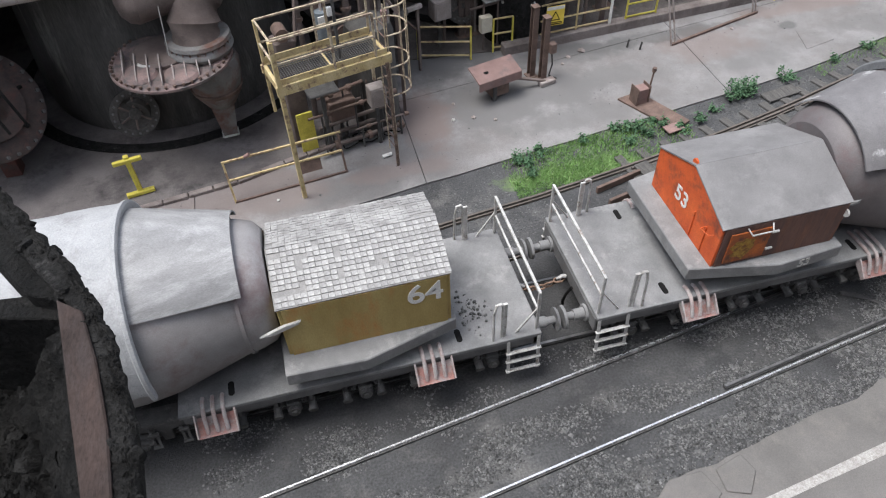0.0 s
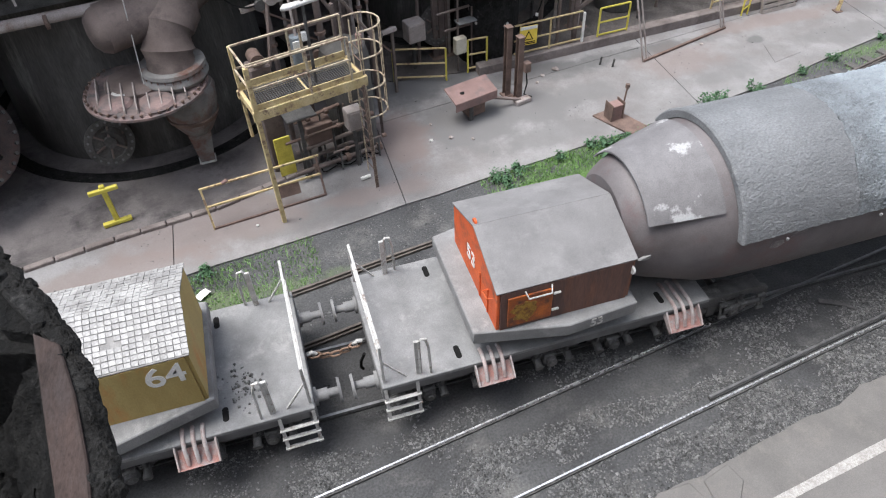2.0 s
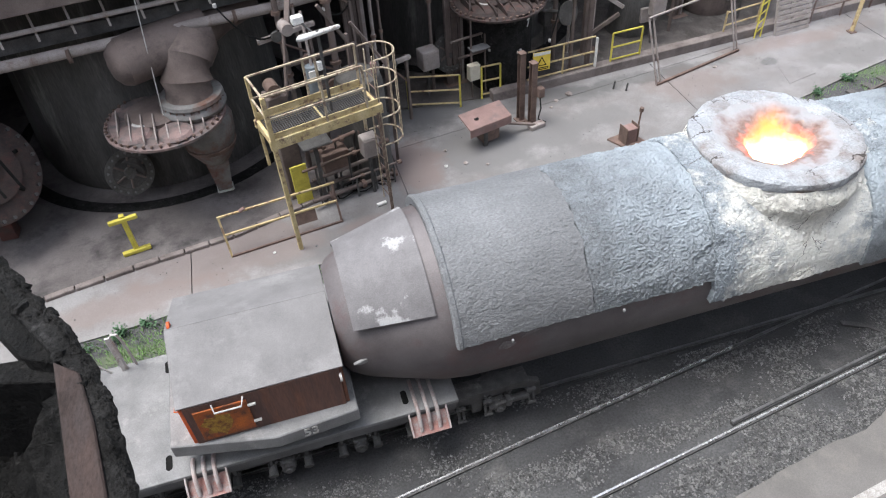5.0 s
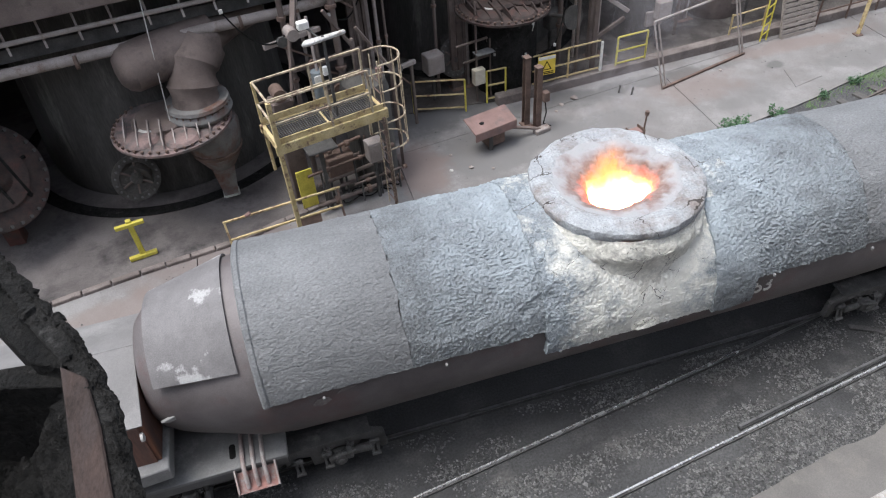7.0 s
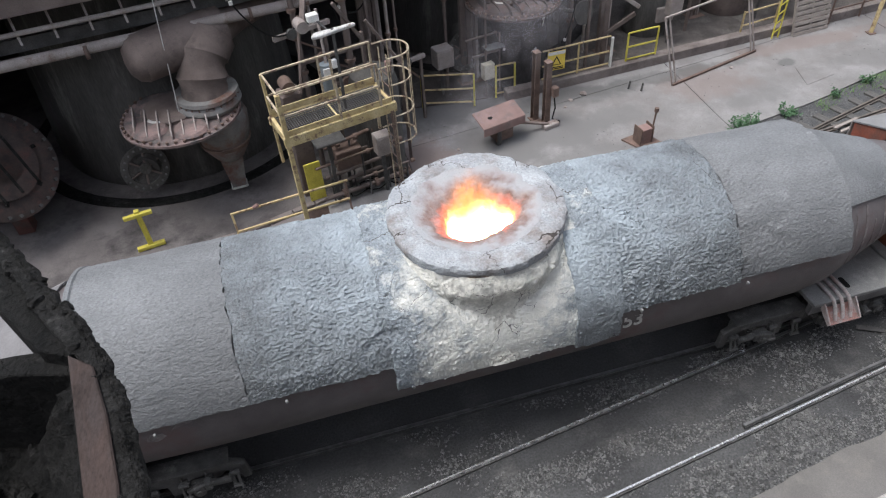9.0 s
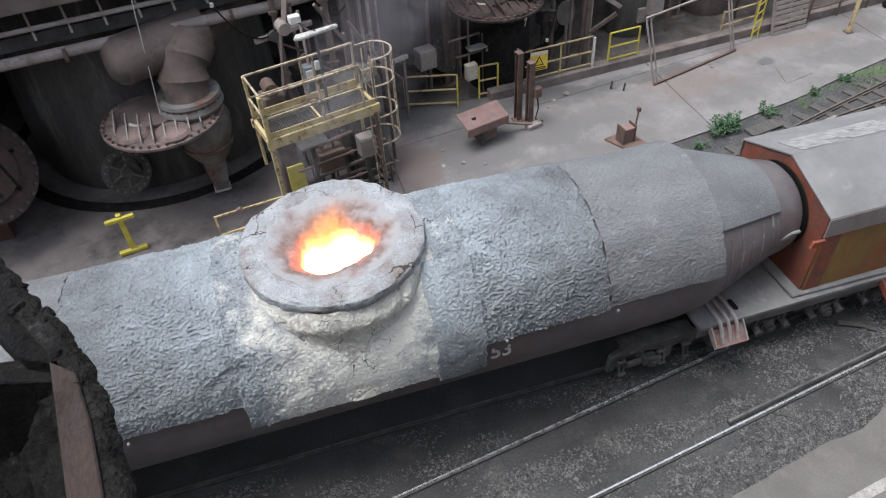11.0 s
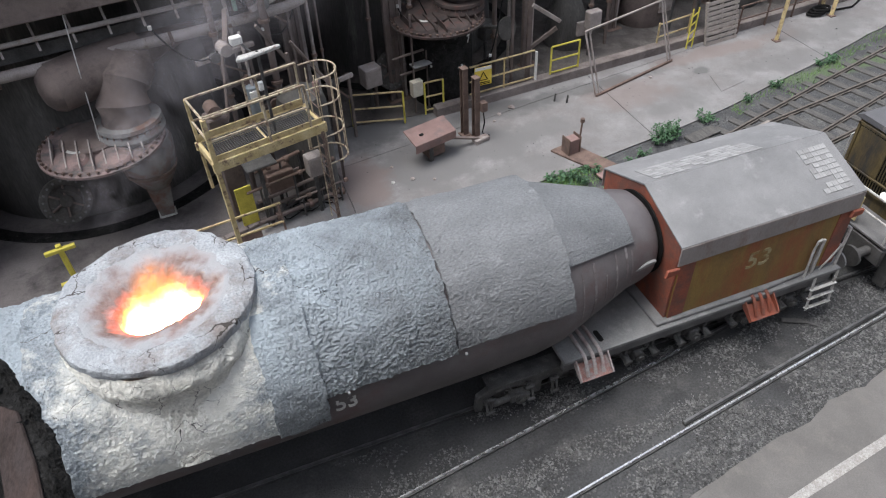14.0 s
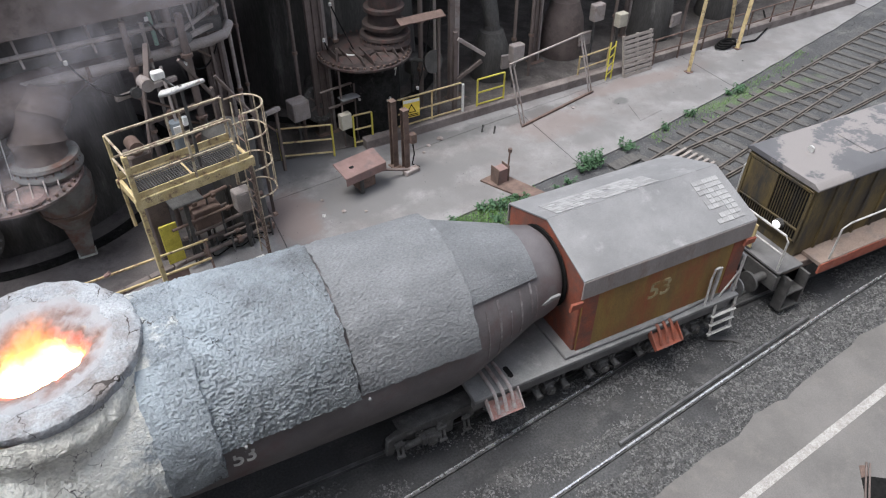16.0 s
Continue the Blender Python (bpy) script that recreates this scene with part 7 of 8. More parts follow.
# point machine cover seen near the turnout, and a stacked rack of bars
rk = thing("bar_rack", (14.6, 12.6, 0.05), 14, "pale timber rack across the turnout rails", "timber rack")
for k in range(6):
    part("slat", box(B(), (0, -0.5 + k * 0.2, 0.12), (0.9, 0.09, 0.06), 0.008), "wood", rk)
pm = thing("point_cover", (7.1, 11.15, 0), 12, "rusty steel trough beside the far rail", "trough")
part("side", bar(B(), (-0.6, -0.25, 0.1), (0.7, -0.2, 0.1), 0.08, 0.18, 0.01), "rust", pm)
part("side", bar(B(), (-0.6, 0.25, 0.1), (0.7, 0.3, 0.1), 0.08, 0.18, 0.01), "rust", pm)
part("plate", box(B(), (0.9, 0.1, 0.12), (0.4, 0.9, 0.04), 0.008), "sleeper", pm)

pap = B()
bmesh.ops.create_grid(pap, x_segments=6, y_segments=6, size=0.16)
for v in pap.verts:
    v.co.z = 0.05 + 0.02 * noise.noise(v.co * 9)
    v.co.y *= 0.6
bmesh.ops.solidify(pap, geom=list(pap.faces), thickness=0.004)
solo("paper_sheet", pap, "white", "crumpled white sheet lying on the track-side grass", "paper").matrix_basis = pose(-2.41, 11.29, 0.04, 0, 0, 40)
# small debris on the concrete
for x, y, a, s, m in ((3.9, 15.0, 30, 0.12, "steel_pale"), (4.45, 14.95, 60, 0.13, "pipe"), (8.0, 17.0, 10, 0.14, "pipe"), (8.5, 17.2, 50, 0.2, "plinth"), (7.7, 16.7, 80, 0.1, "pipe"), (13.4, 17.0, 15, 0.12, "pipe"),
                      (-1.0, 13.15, 20, 0.08, "steel_pale"), (4.1, 15.7, 10, 0.1, "pipe"), (5.0, 14.7, 70, 0.08, "pipe"), (-5.6, 13.9, 0, 0.16, "pipe"), (-5.2, 13.95, 40, 0.1, "steel_pale")):
    b = B()
    bmesh.ops.create_icosphere(b, subdivisions=1, radius=s * 0.6)
    for v in b.verts:
        v.co *= 1 + 0.5 * noise.noise(v.co * 9 + Vector((x, y, 0)))
        v.co.z *= 0.5
        v.co.z = max(v.co.z, -0.02)
    o = solo("rubble", b, m, "small lump of pale rubble on the concrete", "rubble", "loose rubble", smooth=False)
    o.matrix_basis = pose(x, y, 0.07, 0, 0, a)
for x, y in ((9.9, 17.0), (10.2, 16.75)):
    t = thing("ground_peg", (x, y, 0.05), 0, "short dark steel peg in the concrete", "peg", "pegs")
    part("peg", rod(B(), (0, 0, 0), (0.03, 0, 0.26), 0.03, 8), "iron", t)
drift = thing("steel_offcut", (10.35, 6.75, 0), -18, "bent dark steel offcut lying on the ballast", "scrap")
part("strip", bar(B(), (-0.35, 0.1, 0.05), (0.15, 0, 0.06), 0.12, 0.03, 0.006), "iron", drift)
part("tail", bar(B(), (0.1, 0, 0.06), (0.35, -0.12, 0.04), 0.07, 0.03, 0.006), "iron", drift)
tyres = thing("hose_coil", (21.4, 18.4, 0.05), 0, "black hose bundle on the concrete", "hose")
for k in range(3):
    part("hose", pipe(B(), [(0.35 * math.cos(a) + 0.1 * k, 0.2 * math.sin(a), 0.08 + 0.07 * k) for a in [i * 0.4 for i in range(17)]], 0.045, 8), "black", tyres)
part("tail", pipe(B(), [(0.3, 0, 0.05), (1.6, -0.1, 0.05), (3.0, 0.6, 0.05), (4.2, 2.0, 0.05)], 0.035, 6), "black", tyres)
# rusted pit frame with two pipes at the edge of the road
pit = thing("pit_frame", (9.9, 2.75, 0.06), 38, "rusty pit frame with two pipes over a dark opening", "pit frame")
pit.scale = (0.45, 0.45, 0.45)
part("opening", prism(B(), [(-0.5, -0.1), (0.75, 0.12), (0.95, -0.1), (1.2, -0.9), (-0.4, -1.0)], -0.02, 0.012), "black", pit)
part("plate", prism(B(), [(0.75, 0.12), (1.35, 0.22), (1.5, -0.1), (0.95, -0.12)], 0.0, 0.03, bevel=0.006), "rust", pit)
for y in (-0.02, -0.16):
    part("pipe", rod(B(), (-0.6, y, 0.06), (1.6, y - 0.02, 0.07), 0.04, 10), "duct", pit)


# ---- sooty steel bin at the gantry, close to the camera ----
bin_ = thing("steel_bin", (-1.8, -1.0, 0), 0, "open rusty steel bin caked with black coke dust", "bin")
part("support_column", box(B(), (0, 0, 4.0), (0.3, 0.3, 8.0), 0.02), "beam_rust", bin_)
RIM = [(-2.08, 4.11), (-1.81, 3.64), (-1.57, 3.23), (-1.32, 2.83), (-1.22, 2.61), (-1.14, 2.41), (-1.09, 2.19), (-1.04, 2.02), (-0.99, 1.72), (-0.97, 1.48), (-0.90, 0.6), (-0.86, -0.9)]
INN = [(-1.00, -0.9), (-1.00, 0.7), (-1.07, 1.51), (-1.10, 1.83), (-1.18, 2.22), (-1.27, 2.53), (-1.38, 2.69), (-1.57, 2.99), (-1.76, 3.36), (-2.03, 3.84)]
bx, by = -1.8, -1.0


def loc(pts):
    return [(x - bx, y - by) for x, y in pts]


rimp = part("crusted_rim", prism(B(), loc(RIM + INN), 8.72, 8.88, bevel=0.01), "soot", bin_, "rim caked with black crust")
part("rust_plate", prism(B(), loc([(-1.39, 2.66), (-1.255, 2.545), (-1.165, 2.22), (-1.09, 1.83), (-1.055, 1.51), (-1.0, 0.6), (-0.98, -0.9), (-1.10, -0.9), (-1.13, 0.6), (-1.18, 1.54), (-1.265, 1.99), (-1.35, 2.45)]), 8.80, 8.905, bevel=0.008), "plate_rust", bin_, "worn rust-brown rim plate")
part("side_arm", prism(B(), loc([(-2.07, 3.95), (-1.8, 3.45), (-1.58, 3.06), (-1.38, 2.72), (-1.60, 2.84), (-1.74, 3.05), (-2.02, 3.48)]), 8.50, 8.80, bevel=0.008), "coke", bin_)
part("cross_wall", prism(B(), loc([(-2.6, 2.98), (-1.79, 2.95), (-1.47, 2.91), (-1.42, 2.70), (-1.76, 2.80), (-2.6, 2.86)]), 8.0, 8.70, bevel=0.008), "coke", bin_)
iw = B()
edge_ = [(-1.00, -0.9), (-1.02, 0.7), (-1.09, 1.51), (-1.12, 1.83), (-1.20, 2.22), (-1.29, 2.53), (-1.40, 2.69)]
up_ = [iw.verts.new((x - bx, y - by, 8.80)) for x, y in edge_]
dn_ = [iw.verts.new((x - 0.62 - bx, y - 0.05 - by, 7.95)) for x, y in edge_]
up2 = [iw.verts.new((x + 0.03 - bx, y - by, 8.80)) for x, y in edge_]
dn2 = [iw.verts.new((x - 0.58 - bx, y - 0.05 - by, 7.92)) for x, y in edge_]
for k in range(len(edge_) - 1):
    for a_, b_ in ((up_, dn_), (up2, dn2)):
        iw.faces.new((a_[k], a_[k + 1], b_[k + 1], b_[k]))
bmesh.ops.subdivide_edges(iw, edges=list(iw.edges), cuts=16, use_grid_fill=True)
for v in iw.verts:
    v.co.x += 0.05 * noise.noise(v.co * 6) + 0.035 * noise.noise(v.co * 17)
    v.co.z += 0.03 * noise.noise(v.co * 11) * (v.co.z < 8.78)
part("inner_wall", iw, "coke", bin_, "sloping sooty hopper wall")
bm = B()
bmesh.ops.create_grid(bm, x_segments=110, y_segments=190, size=1)
for v in bm.verts:
    x, y = v.co.x * 0.95 - 2.0, v.co.y * 2.0 + 1.0
    z = 8.04 + 0.16 * noise.noise((x * 3, y * 3, 0)) + 0.12 * abs(noise.noise((x * 8, y * 8, 1))) + 0.06 * noise.noise((x * 19, y * 19, 2))
    v.co = (min(x, -1.56 - 0.02 * y) - bx, y - by, z)
part("coke_fill", bm, "coke", bin_, "black coke dust and lumps filling the bin")
part("bin_floor", box(B(), (-2.3 - bx, 1.0 - by, 7.85), (1.4, 4.0, 0.1), 0.01), "beam_rust", bin_)
# knobbly crust grown over the rim, and loose lumps on it
cb_ = B()
rows_ = []
for i in range(430):
    k = i / 429 * 10.4
    j = int(k)
    a, b = Vector(RIM[j]), Vector(RIM[j + 1])
    p, u = a.lerp(b, k - j), (b - a).normalized()
    inw = Vector((u.y, -u.x))
    if inw.x > 0:
        inw = -inw
    wide = 0.075 + 0.02 * noise.noise((k, 0, 4))
    ring_ = []
    for q in range(17):
        f = q / 16
        h_ = math.sin(math.pi * min(1, f * 1.1)) ** 0.6 if f < 0.909 else 0
        g_ = Vector((p.x * 16, p.y * 16, f * 2.2))
        bump_ = abs(noise.noise(g_)) * 0.6 + abs(noise.noise(g_ * 2.3)) * 0.45 + noise.noise(g_ * 5) * 0.22
        off_ = inw * (f * wide - 0.02 - 0.035 * noise.noise((p.x * 9, p.y * 9, 2)) * (1 - f))
        ring_.append(cb_.verts.new((p.x + off_.x - bx, p.y + off_.y - by, 8.855 + h_ * (0.02 + 0.06 * bump_))))
    rows_.append(ring_)
for r0, r1 in zip(rows_, rows_[1:]):
    for q in range(16):
        cb_.faces.new((r0[q], r1[q], r1[q + 1], r0[q + 1]))
part("crust_ridge", cb_, "soot", rimp, "knobbly black crust grown over the rim")
lumps = B()
for i in range(900):
    f = random.random() ** 0.9
    k = f * 9.6
    j = int(k)
    a, b = Vector(RIM[j]), Vector(RIM[j + 1])
    p = a.lerp(b, k - j)
    s = random.uniform(0.006, 0.018) * (random.uniform(1.6, 2.8) if random.random() < 0.14 else 1)
    inward = Vector((-0.8, -0.45)) * random.uniform(-0.01, 0.11)
    r = bmesh.ops.create_icosphere(lumps, subdivisions=2 if s > 0.035 else 1, radius=s)
    for v in r["verts"]:
        v.co = v.co * (1 + 0.55 * noise.noise(v.co * 40 + Vector((i, 0, 0))))
        v.co += Vector((p.x + inward.x - bx, p.y + inward.y - by, 8.86 + random.uniform(-0.002, 0.002)))
tagged(part("crust_rest", lumps, "soot", rimp, "knobbly black crust"), kind="stuff")
stones = B()
for i in range(140):
    x, y = random.uniform(-2.5, -1.65), random.uniform(0.6, 2.75)
    s = random.uniform(0.015, 0.06)
    r = bmesh.ops.create_icosphere(stones, subdivisions=1, radius=s)
    z = 8.05 + 0.10 * noise.noise((x * 3, y * 3, 0)) + 0.07 * noise.noise((x * 9, y * 9, 1))
    for v in r["verts"]:
        v.co = v.co * (1 + 0.5 * noise.noise(v.co * 30 + Vector((i, 3, 0)))) + Vector((x - bx, y - by, z))
tagged(part("coke_lump", stones, "soot", bin_), kind="stuff")


# ---- gravel ----
def scatter(name, n, place, smin, smax, material, label):
    rng = np.random.default_rng(7)
    base = np.array([(1, 0, 0), (-1, 0, 0), (0, 1, 0), (0, -1, 0), (0, 0, 1), (0, 0, -1)], float)
    tri = np.array([(0, 2, 4), (2, 1, 4), (1, 3, 4), (3, 0, 4), (2, 0, 5), (1, 2, 5), (3, 1, 5), (0, 3, 5)])
    pts = []
    while len(pts) < n:
        x, y = place(rng)
        if x is not None:
            pts.append((x, y))
    verts = np.zeros((n * 6, 3))
    for i, (x, y) in enumerate(pts):
        s = rng.uniform(smin, smax) * (1 + (rng.random() < 0.03) * 0.8)
        v = base * rng.uniform(0.6, 1.25, (6, 1)) * s * np.array([1, rng.uniform(0.6, 1), 0.7])
        a = rng.uniform(0, 6.28)
        c, q = math.cos(a), math.sin(a)
        verts[i * 6:i * 6 + 6] = np.stack([v[:, 0] * c - v[:, 1] * q + x, v[:, 0] * q + v[:, 1] * c + y, v[:, 2] + s * 0.25], 1)
    faces = (tri[None] + np.arange(n)[:, None, None] * 6).reshape(-1, 3)
    me = bpy.data.meshes.new(name)
    me.from_pydata(verts.tolist(), [], faces.tolist())
    me.materials.append(M[material])
    return tagged(new(name, me), label, "gravel", kind="stuff")


def near_bed(rng):
    x = rng.uniform(-3, 17)
    y = rng.uniform(3.4, 7.3)
    d = 0.06 + 1.9 * noise.noise((x * 0.75, y * 1.5, 2)) + 0.045 * x
    e = y - road_edge(x)
    r_ = y - smooth_y(NEAR, x)
    if min(abs(r_), abs(r_ - 0.13), abs(r_ - 1.52)) < 0.06:
        return None, None
    if e < 0.0 or rng.random() > d + (0.6 if e < 0.7 else 0):
        return None, None
    return x, y


def far_bed(rng):
    x = rng.uniform(-6, 30)
    y = slab_edge(x) - rng.uniform(0.02, 2.6)
    if y < 9.2 or rng.random() > 0.5 + 0.8 * noise.noise((x * 0.7, y, 8)):
        return None, None
    return x, y


gm = M["gravel"]
gn, gl = gm.node_tree.nodes, gm.node_tree.links
geo = gn.new("ShaderNodeNewGeometry")
gmr = gn.new("ShaderNodeMapRange")
gmr.inputs["To Min"].default_value, gmr.inputs["To Max"].default_value = 0.35, 1.6
gsc = gn.new("ShaderNodeVectorMath")
gsc.operation = "SCALE"
gb = gn["Principled BSDF"]
gl.new(geo.outputs["Random Per Island"], gmr.inputs["Value"])
gl.new(gb.inputs["Base Color"].links[0].from_socket, gsc.inputs[0])
gl.new(gmr.outputs[0], gsc.inputs["Scale"])
gl.new(gsc.outputs[0], gb.inputs["Base Color"])
scatter("gravel", 42000, near_bed, 0.011, 0.034, "gravel", "loose grey and black gravel between the rails")
scatter("gravel", 9000, far_bed, 0.010, 0.028, "gravel", "loose grey gravel beside the far rail")


def crumbs(rng):
    x = rng.uniform(-6, 22)
    f = rng.random() ** 1.6
    y = slab_edge(x) + 0.1 + (1 - f) * (16.6 + 0.16 * x - slab_edge(x))
    if rng.random() > 0.35 + 1.2 * noise.noise((x * 0.7, y * 0.7, 5)):
        return None, None
    return x, y


crumb = scatter("rubble_crumbs", 550, crumbs, 0.008, 0.024, "gravel", "crumbs of slag and dirt scattered on the concrete")
crumb.location.z = 0.052


# ---- weeds and grass in the strip beside the apron ----
def strip(x, f):
    lo, hi = smooth_y(FAR, x) + 0.08, slab_edge(x) - 0.02
    return lo + (hi - lo) * f


gv, gf = [], []
rng = np.random.default_rng(3)
for i in range(30000):
    u = rng.random()
    x = rng.uniform(4.6, 9.8) if u < 0.5 else (rng.uniform(-6.5, 0.2) if u < 0.8 else rng.uniform(14.5, 24))
    f = rng.random()
    if u < 0.5:
        keep = 0.9 - abs(x - 6.4) * 0.2 + 0.7 * noise.noise((x * 1.1, f * 2, 0))
    elif u < 0.8:
        keep = 0.55 + 0.6 * noise.noise((x * 0.9, f * 2, 4))
    else:
        keep = (0.25 if f > 0.45 else 0.0) + 0.5 * noise.noise((x * 0.8, f * 3, 6))
    if rng.random() > keep:
        continue
    y = strip(x, f)
    h, a, w = rng.uniform(0.04, 0.15), rng.uniform(0, 6.28), rng.uniform(0.006, 0.012)
    dx, dy = rng.normal(0, 0.04, 2)
    k = len(gv)
    gv += [(x - w * math.cos(a), y - w * math.sin(a), 0), (x + w * math.cos(a), y + w * math.sin(a), 0), (x + dx, y + dy, h)]
    gf.append((k, k + 1, k + 2))
me = bpy.data.meshes.new("grass")
me.from_pydata(gv, [], gf)
me.materials.append(M["grass"])
tagged(new("grass", me), "short bright green grass in the track-side strip", "grass", kind="stuff")


def weed_mesh(seed, h, spread, leaves):
    rnd = random.Random(seed)
    b = B()
    for s in range(5):
        a = rnd.uniform(0, 6.28)
        tip = Vector((math.cos(a) * spread * rnd.uniform(0.3, 1), math.sin(a) * spread * rnd.uniform(0.3, 1), h * rnd.uniform(0.6, 1)))
        rod(b, (0, 0, 0), tip, 0.008, 5, 0.003)
        for k in range(leaves):
            p = tip * rnd.uniform(0.3, 1.05) + Vector((rnd.gauss(0, 0.04), rnd.gauss(0, 0.04), rnd.gauss(0, 0.03)))
            p.z = max(p.z, 0.03)
            l, w = rnd.uniform(0.05, 0.10), rnd.uniform(0.02, 0.04)
            m = Matrix.Translation(p) @ pose(0, 0, 0, rnd.uniform(-50, 50), rnd.uniform(-50, 50), rnd.uniform(0, 360))
            q = [b.verts.new(m @ Vector(c)) for c in ((0, 0, 0), (l * 0.5, w, 0.008), (l, 0, -0.012), (l * 0.5, -w, 0.008))]
            b.faces.new((q[0], q[1], q[2]))
            b.faces.new((q[0], q[2], q[3]))
    return finish("weed", b, "leaf", False)


WEEDS = [weed_mesh(1, 0.30, 0.22, 26), weed_mesh(2, 0.45, 0.28, 34), weed_mesh(3, 0.20, 0.25, 22)]
spots = [(5.0, 0.9), (5.3, 0.8), (5.2, 0.5), (5.6, 0.95), (6.9, 0.92), (7.9, 0.9), (8.3, 0.85), (8.1, 0.5), (8.6, 0.6), (8.9, 0.9), (9.2, 0.7), (9.5, 0.4), (10.2, 0.5), (10.8, 0.6),
         (11.5, 0.8), (11.8, 0.95), (11.9, 0.7), (12.2, 0.85), (13.3, 0.9), (13.6, 0.85), (-5.8, 0.9), (-5.4, 0.8), (-4.6, 0.9), (-4.0, 0.95), (-3.2, 0.9), (-2.4, 0.95), (16.6, 0.9), (18.9, 0.8), (19.3, 0.7), (19.6, 0.9), (15.3, 0.9)]
for k, (x, f) in enumerate(spots):
    o = new("weed", WEEDS[1 if x in (11.8, 11.5, 12.2, 11.9, 13.3) else (k % 2) * 2])
    s = random.uniform(0.8, 1.15)
    o.matrix_basis = pose(x, strip(x, f), 0, 0, 0, random.uniform(0, 360)) @ Matrix.Diagonal((s, s, s, 1))
    tagged(o, "low leafy green weed growing beside the concrete apron", "weed", "weeds")


# ---- thin smoke over the hot mouth ----
smoke_m = bpy.data.materials.new("smoke")
smoke_m.use_nodes = True
sn, sk = smoke_m.node_tree.nodes, smoke_m.node_tree.links
sb = sn["Principled BSDF"]
sb.inputs["Base Color"].default_value, sb.inputs["Roughness"].default_value = (0.62, 0.59, 0.64, 1), 1.0
sb.inputs["Specular IOR Level"].default_value = 0.0
stc = sn.new("ShaderNodeTexCoord")
sgr = sn.new("ShaderNodeTexGradient")
sgr.gradient_type = "QUADRATIC_SPHERE"
sk.new(stc.outputs["Object"], sgr.inputs["Vector"])
snz = sn.new("ShaderNodeTexNoise")
snz.inputs["Scale"].default_value, snz.inputs["Detail"].default_value, snz.inputs["Distortion"].default_value = 1.7, 6, 1.2
soi = sn.new("ShaderNodeObjectInfo")
sva = sn.new("ShaderNodeVectorMath")
sk.new(stc.outputs["Object"], sva.inputs[0])
sk.new(soi.outputs["Location"], sva.inputs[1])
sk.new(stc.outputs["Object"], snz.inputs["Vector"])
smr = sn.new("ShaderNodeMapRange")
smr.inputs["From Min"].default_value, smr.inputs["From Max"].default_value = 0.36, 0.74
smr.inputs["To Max"].default_value = 0.20
sk.new(snz.outputs[0], smr.inputs["Value"])
smu = sn.new("ShaderNodeMath")
smu.operation = "MULTIPLY"
sk.new(sgr.outputs["Fac"], smu.inputs[0])
sk.new(smr.outputs[0], smu.inputs[1])
sk.new(smu.outputs[0], sb.inputs["Alpha"])
smoke = thing("smoke", (16.95, CY, 4.6), 0, "thin pale smoke rising from the glowing ladle mouth", "smoke")
WISPS = []
for k in range(11):
    u = k / 10
    bm = B()
    bmesh.ops.create_grid(bm, x_segments=14, y_segments=14, size=1)
    for v in bm.verts:
        v.co.z = 0.12 * noise.noise(v.co * 1.7 + Vector((k * 3.1, 0, 0)))
    w = part("wisp", bm, smoke_m, smoke)
    size = 0.55 + 1.5 * u
    w.scale = (size, size * 1.25, size)
    w.visible_shadow = False
    WISPS.append((w, (0.25 * math.sin(k * 2.1) + 4.4 * u, 0.2 + 3.0 * u, 0.1 + 3.3 * u), k * 67))


# ragged flames licking up in the mouth
flame_m = bpy.data.materials.new("flame")
flame_m.use_nodes = True
fn_, fk = flame_m.node_tree.nodes, flame_m.node_tree.links
fb = fn_["Principled BSDF"]
fb.inputs["Base Color"].default_value, fb.inputs["Specular IOR Level"].default_value = (0, 0, 0, 1), 0.0
fb.inputs["Emission Color"].default_value, fb.inputs["Emission Strength"].default_value = (1.0, 0.34, 0.08, 1), 1.8
ftc, fgr, fnz, fmr, fmu = fn_.new("ShaderNodeTexCoord"), fn_.new("ShaderNodeTexGradient"), fn_.new("ShaderNodeTexNoise"), fn_.new("ShaderNodeMapRange"), fn_.new("ShaderNodeMath")
fgr.gradient_type = "QUADRATIC_SPHERE"
fnz.inputs["Scale"].default_value, fnz.inputs["Detail"].default_value, fnz.inputs["Distortion"].default_value = 1.5, 5, 1.0
fmr.inputs["From Min"].default_value, fmr.inputs["From Max"].default_value, fmr.inputs["To Max"].default_value = 0.3, 0.7, 0.9
fmu.operation = "MULTIPLY"
fk.new(ftc.outputs["Object"], fgr.inputs["Vector"])
fk.new(ftc.outputs["Object"], fnz.inputs["Vector"])
fk.new(fnz.outputs[0], fmr.inputs["Value"])
fk.new(fgr.outputs["Fac"], fmu.inputs[0])
fk.new(fmr.outputs[0], fmu.inputs[1])
fk.new(fmu.outputs[0], fb.inputs["Alpha"])
fire = thing("fire", (16.95, CY, 4.2), 0, "orange flames licking up from the molten iron", "fire")
FLAMES = []
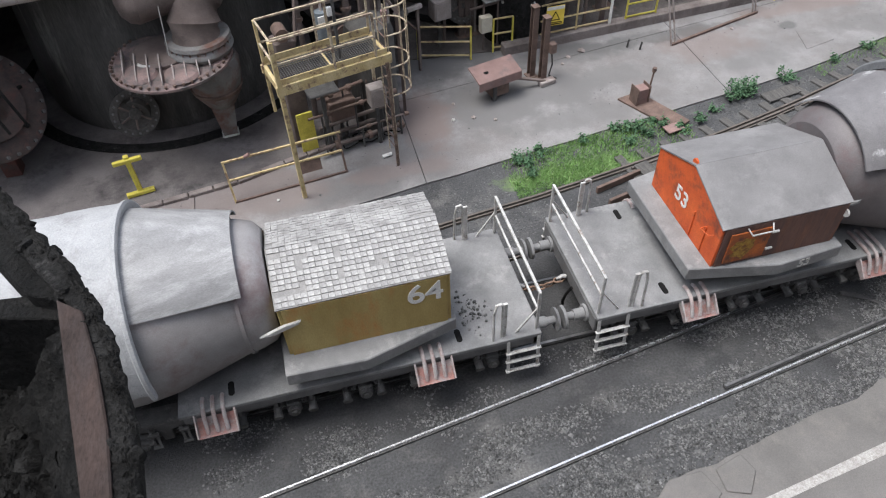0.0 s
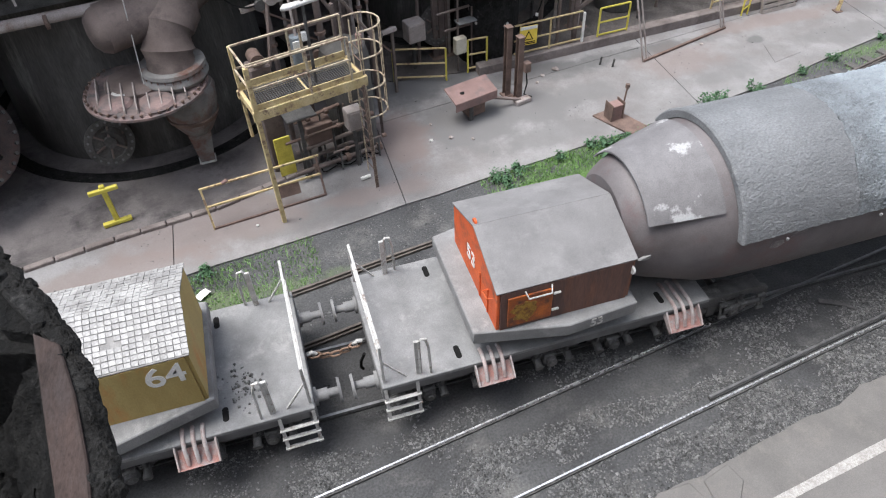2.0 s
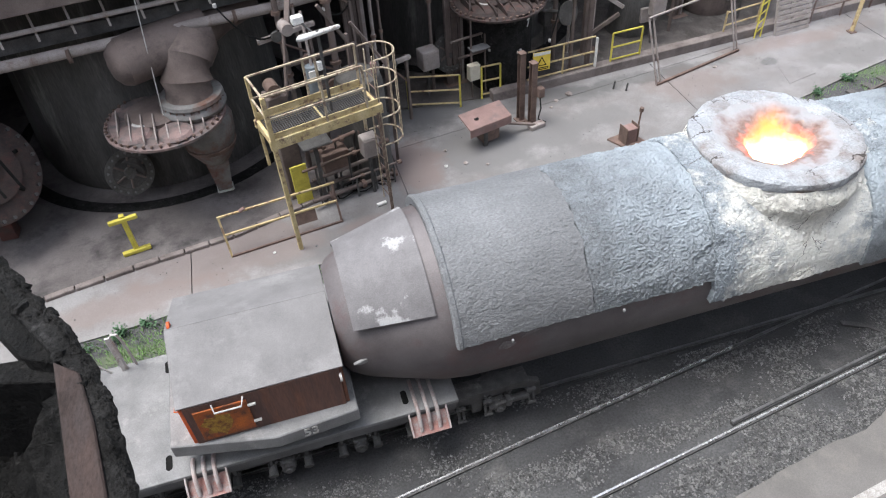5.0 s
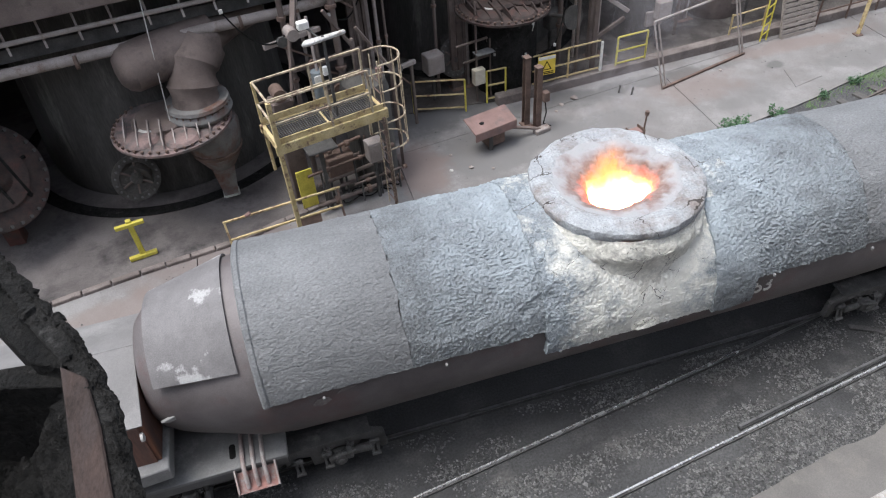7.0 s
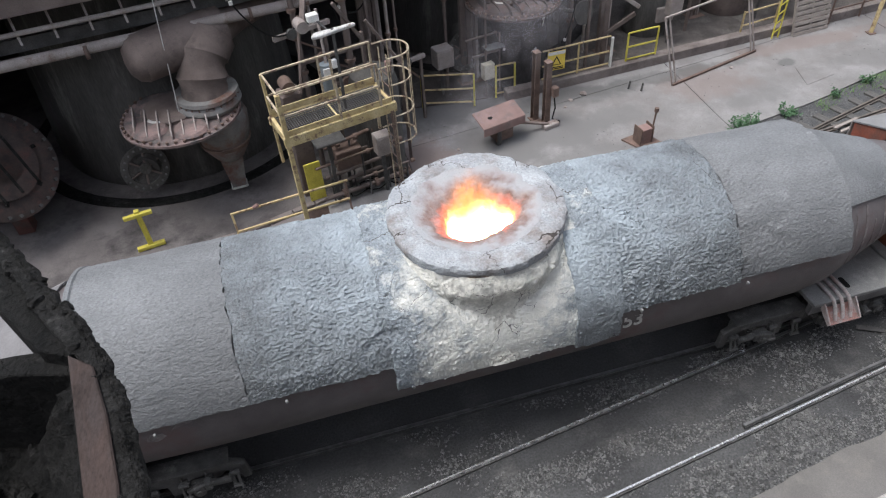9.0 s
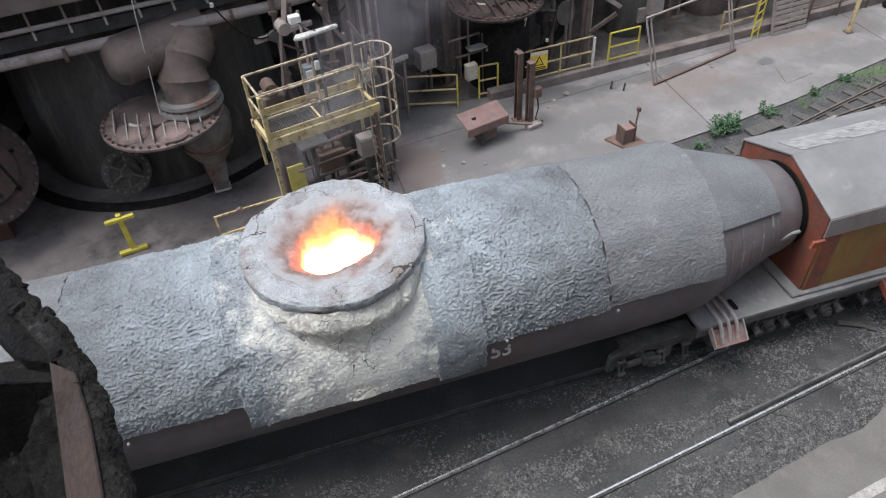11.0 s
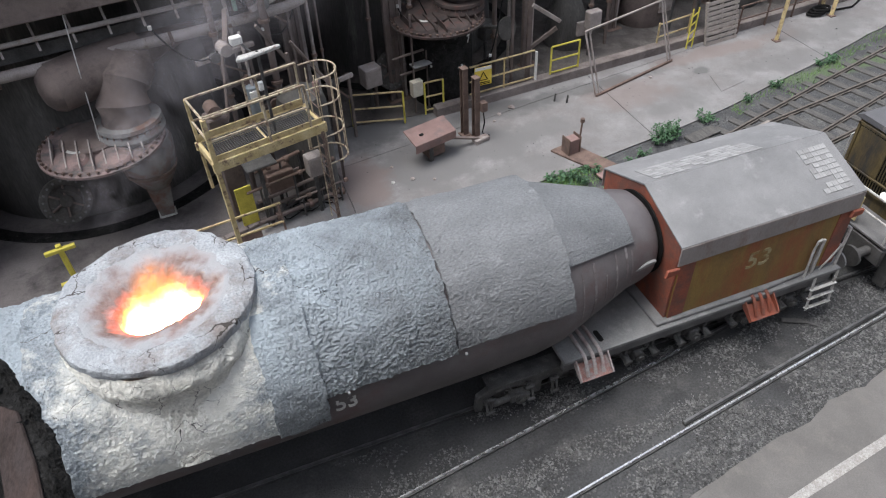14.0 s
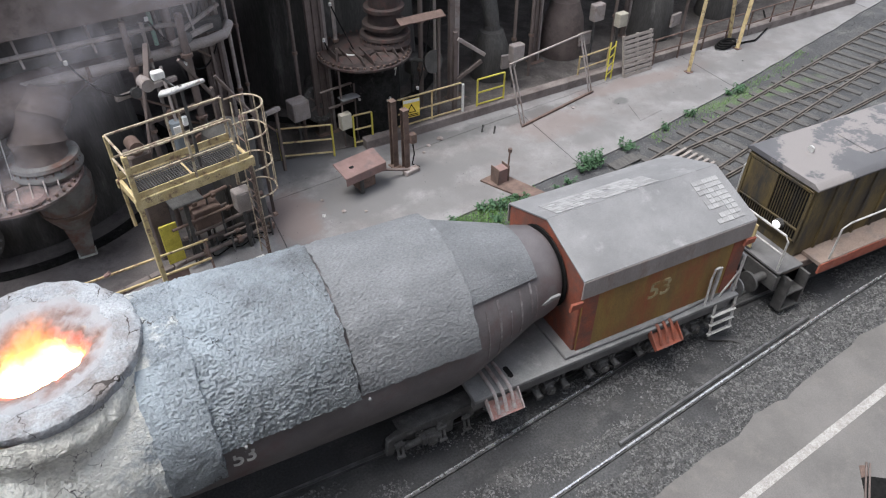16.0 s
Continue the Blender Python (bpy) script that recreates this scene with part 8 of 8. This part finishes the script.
for k, (x, y, z, size) in enumerate(((-0.05, -0.02, 0.16, 0.60), (0.16, 0.05, 0.20, 0.50), (-0.20, 0.02, 0.18, 0.46), (0.02, 0.14, 0.30, 0.46))):
    bm = B()
    bmesh.ops.create_grid(bm, x_segments=12, y_segments=12, size=1)
    for v in bm.verts:
        v.co.z = 0.15 * noise.noise(v.co * 1.9 + Vector((k * 5.3, 2, 0)))
    w = part("flame", bm, flame_m, fire)
    w.scale = (size * 0.8, size, size)
    w.visible_shadow = False
    FLAMES.append((w, (x, y, z), k))


# ---- movement: the train rolls slowly past and brakes ----
def motions():
    shift = [(0.0, 0.00), (0.5, -0.92), (1.0, -1.85), (1.5, -2.81), (2.0, -3.71), (2.5, -4.61), (3.0, -5.51), (3.5, -6.35), (4.0, -7.26), (4.5, -8.16), (7.0, -12.08), (7.5, -12.81), (8.0, -13.45), (10.5, -16.19), (11.0, -16.66), (11.5, -17.05), (12.0, -17.43), (12.5, -17.76), (13.0, -18.04), (13.5, -18.30), (14.0, -18.52), (14.5, -18.71), (15.0, -18.87), (15.5, -19.01), (16.0, -19.08)]
    ts = [0.25 * k for k in range(65)]
    for w, x, s in WHEELS:
        walk(w, [(t, pose(x, s * 0.77, 0.54, 0, math.degrees(smooth_y(shift, t) / 0.42), 0) @ pose(0, 0, 0, 0, 0, 0 if s > 0 else 180)) for t in ts])
    for w, (x, y, z), roll in WISPS:
        walk(w, [(t, pose(x - 0.02 * t, y + 0.05 * t, z + 0.07 * t, 42, 0, -14) @ pose(0, 0, 0, 0, 0, roll + 2.0 * t)) for t in (0, 4, 8, 12, 16)])
    for w, (x, y, z), k in FLAMES:
        walk(w, [(t, pose(x + 0.06 * math.sin(5 * t + k), y + 0.05 * math.sin(3.7 * t + 2 * k), z + 0.07 * math.sin(6.1 * t + k), 50, 0, -14 + 18 * math.sin(2.9 * t + k))) for t in ts])
    walk(fire, [(t, pose(16.95 + s, CY, 4.2)) for t, s in shift])
    walk(smoke, [(t, pose(16.95 + s, CY, 4.6)) for t, s in shift])
    for ob, x, slack in ((hot_car, O, 0), (cold_car, O2, 1), (coup, 3.8, 0.5), (loco, LX, 0)):
        # the leading wagon runs out into the slack of its coupling
        walk(ob, [(t, pose(x + s + slack * (0.06 - 0.05 * min(t, 3)), CY, 0)) for t, s in shift])


motions()
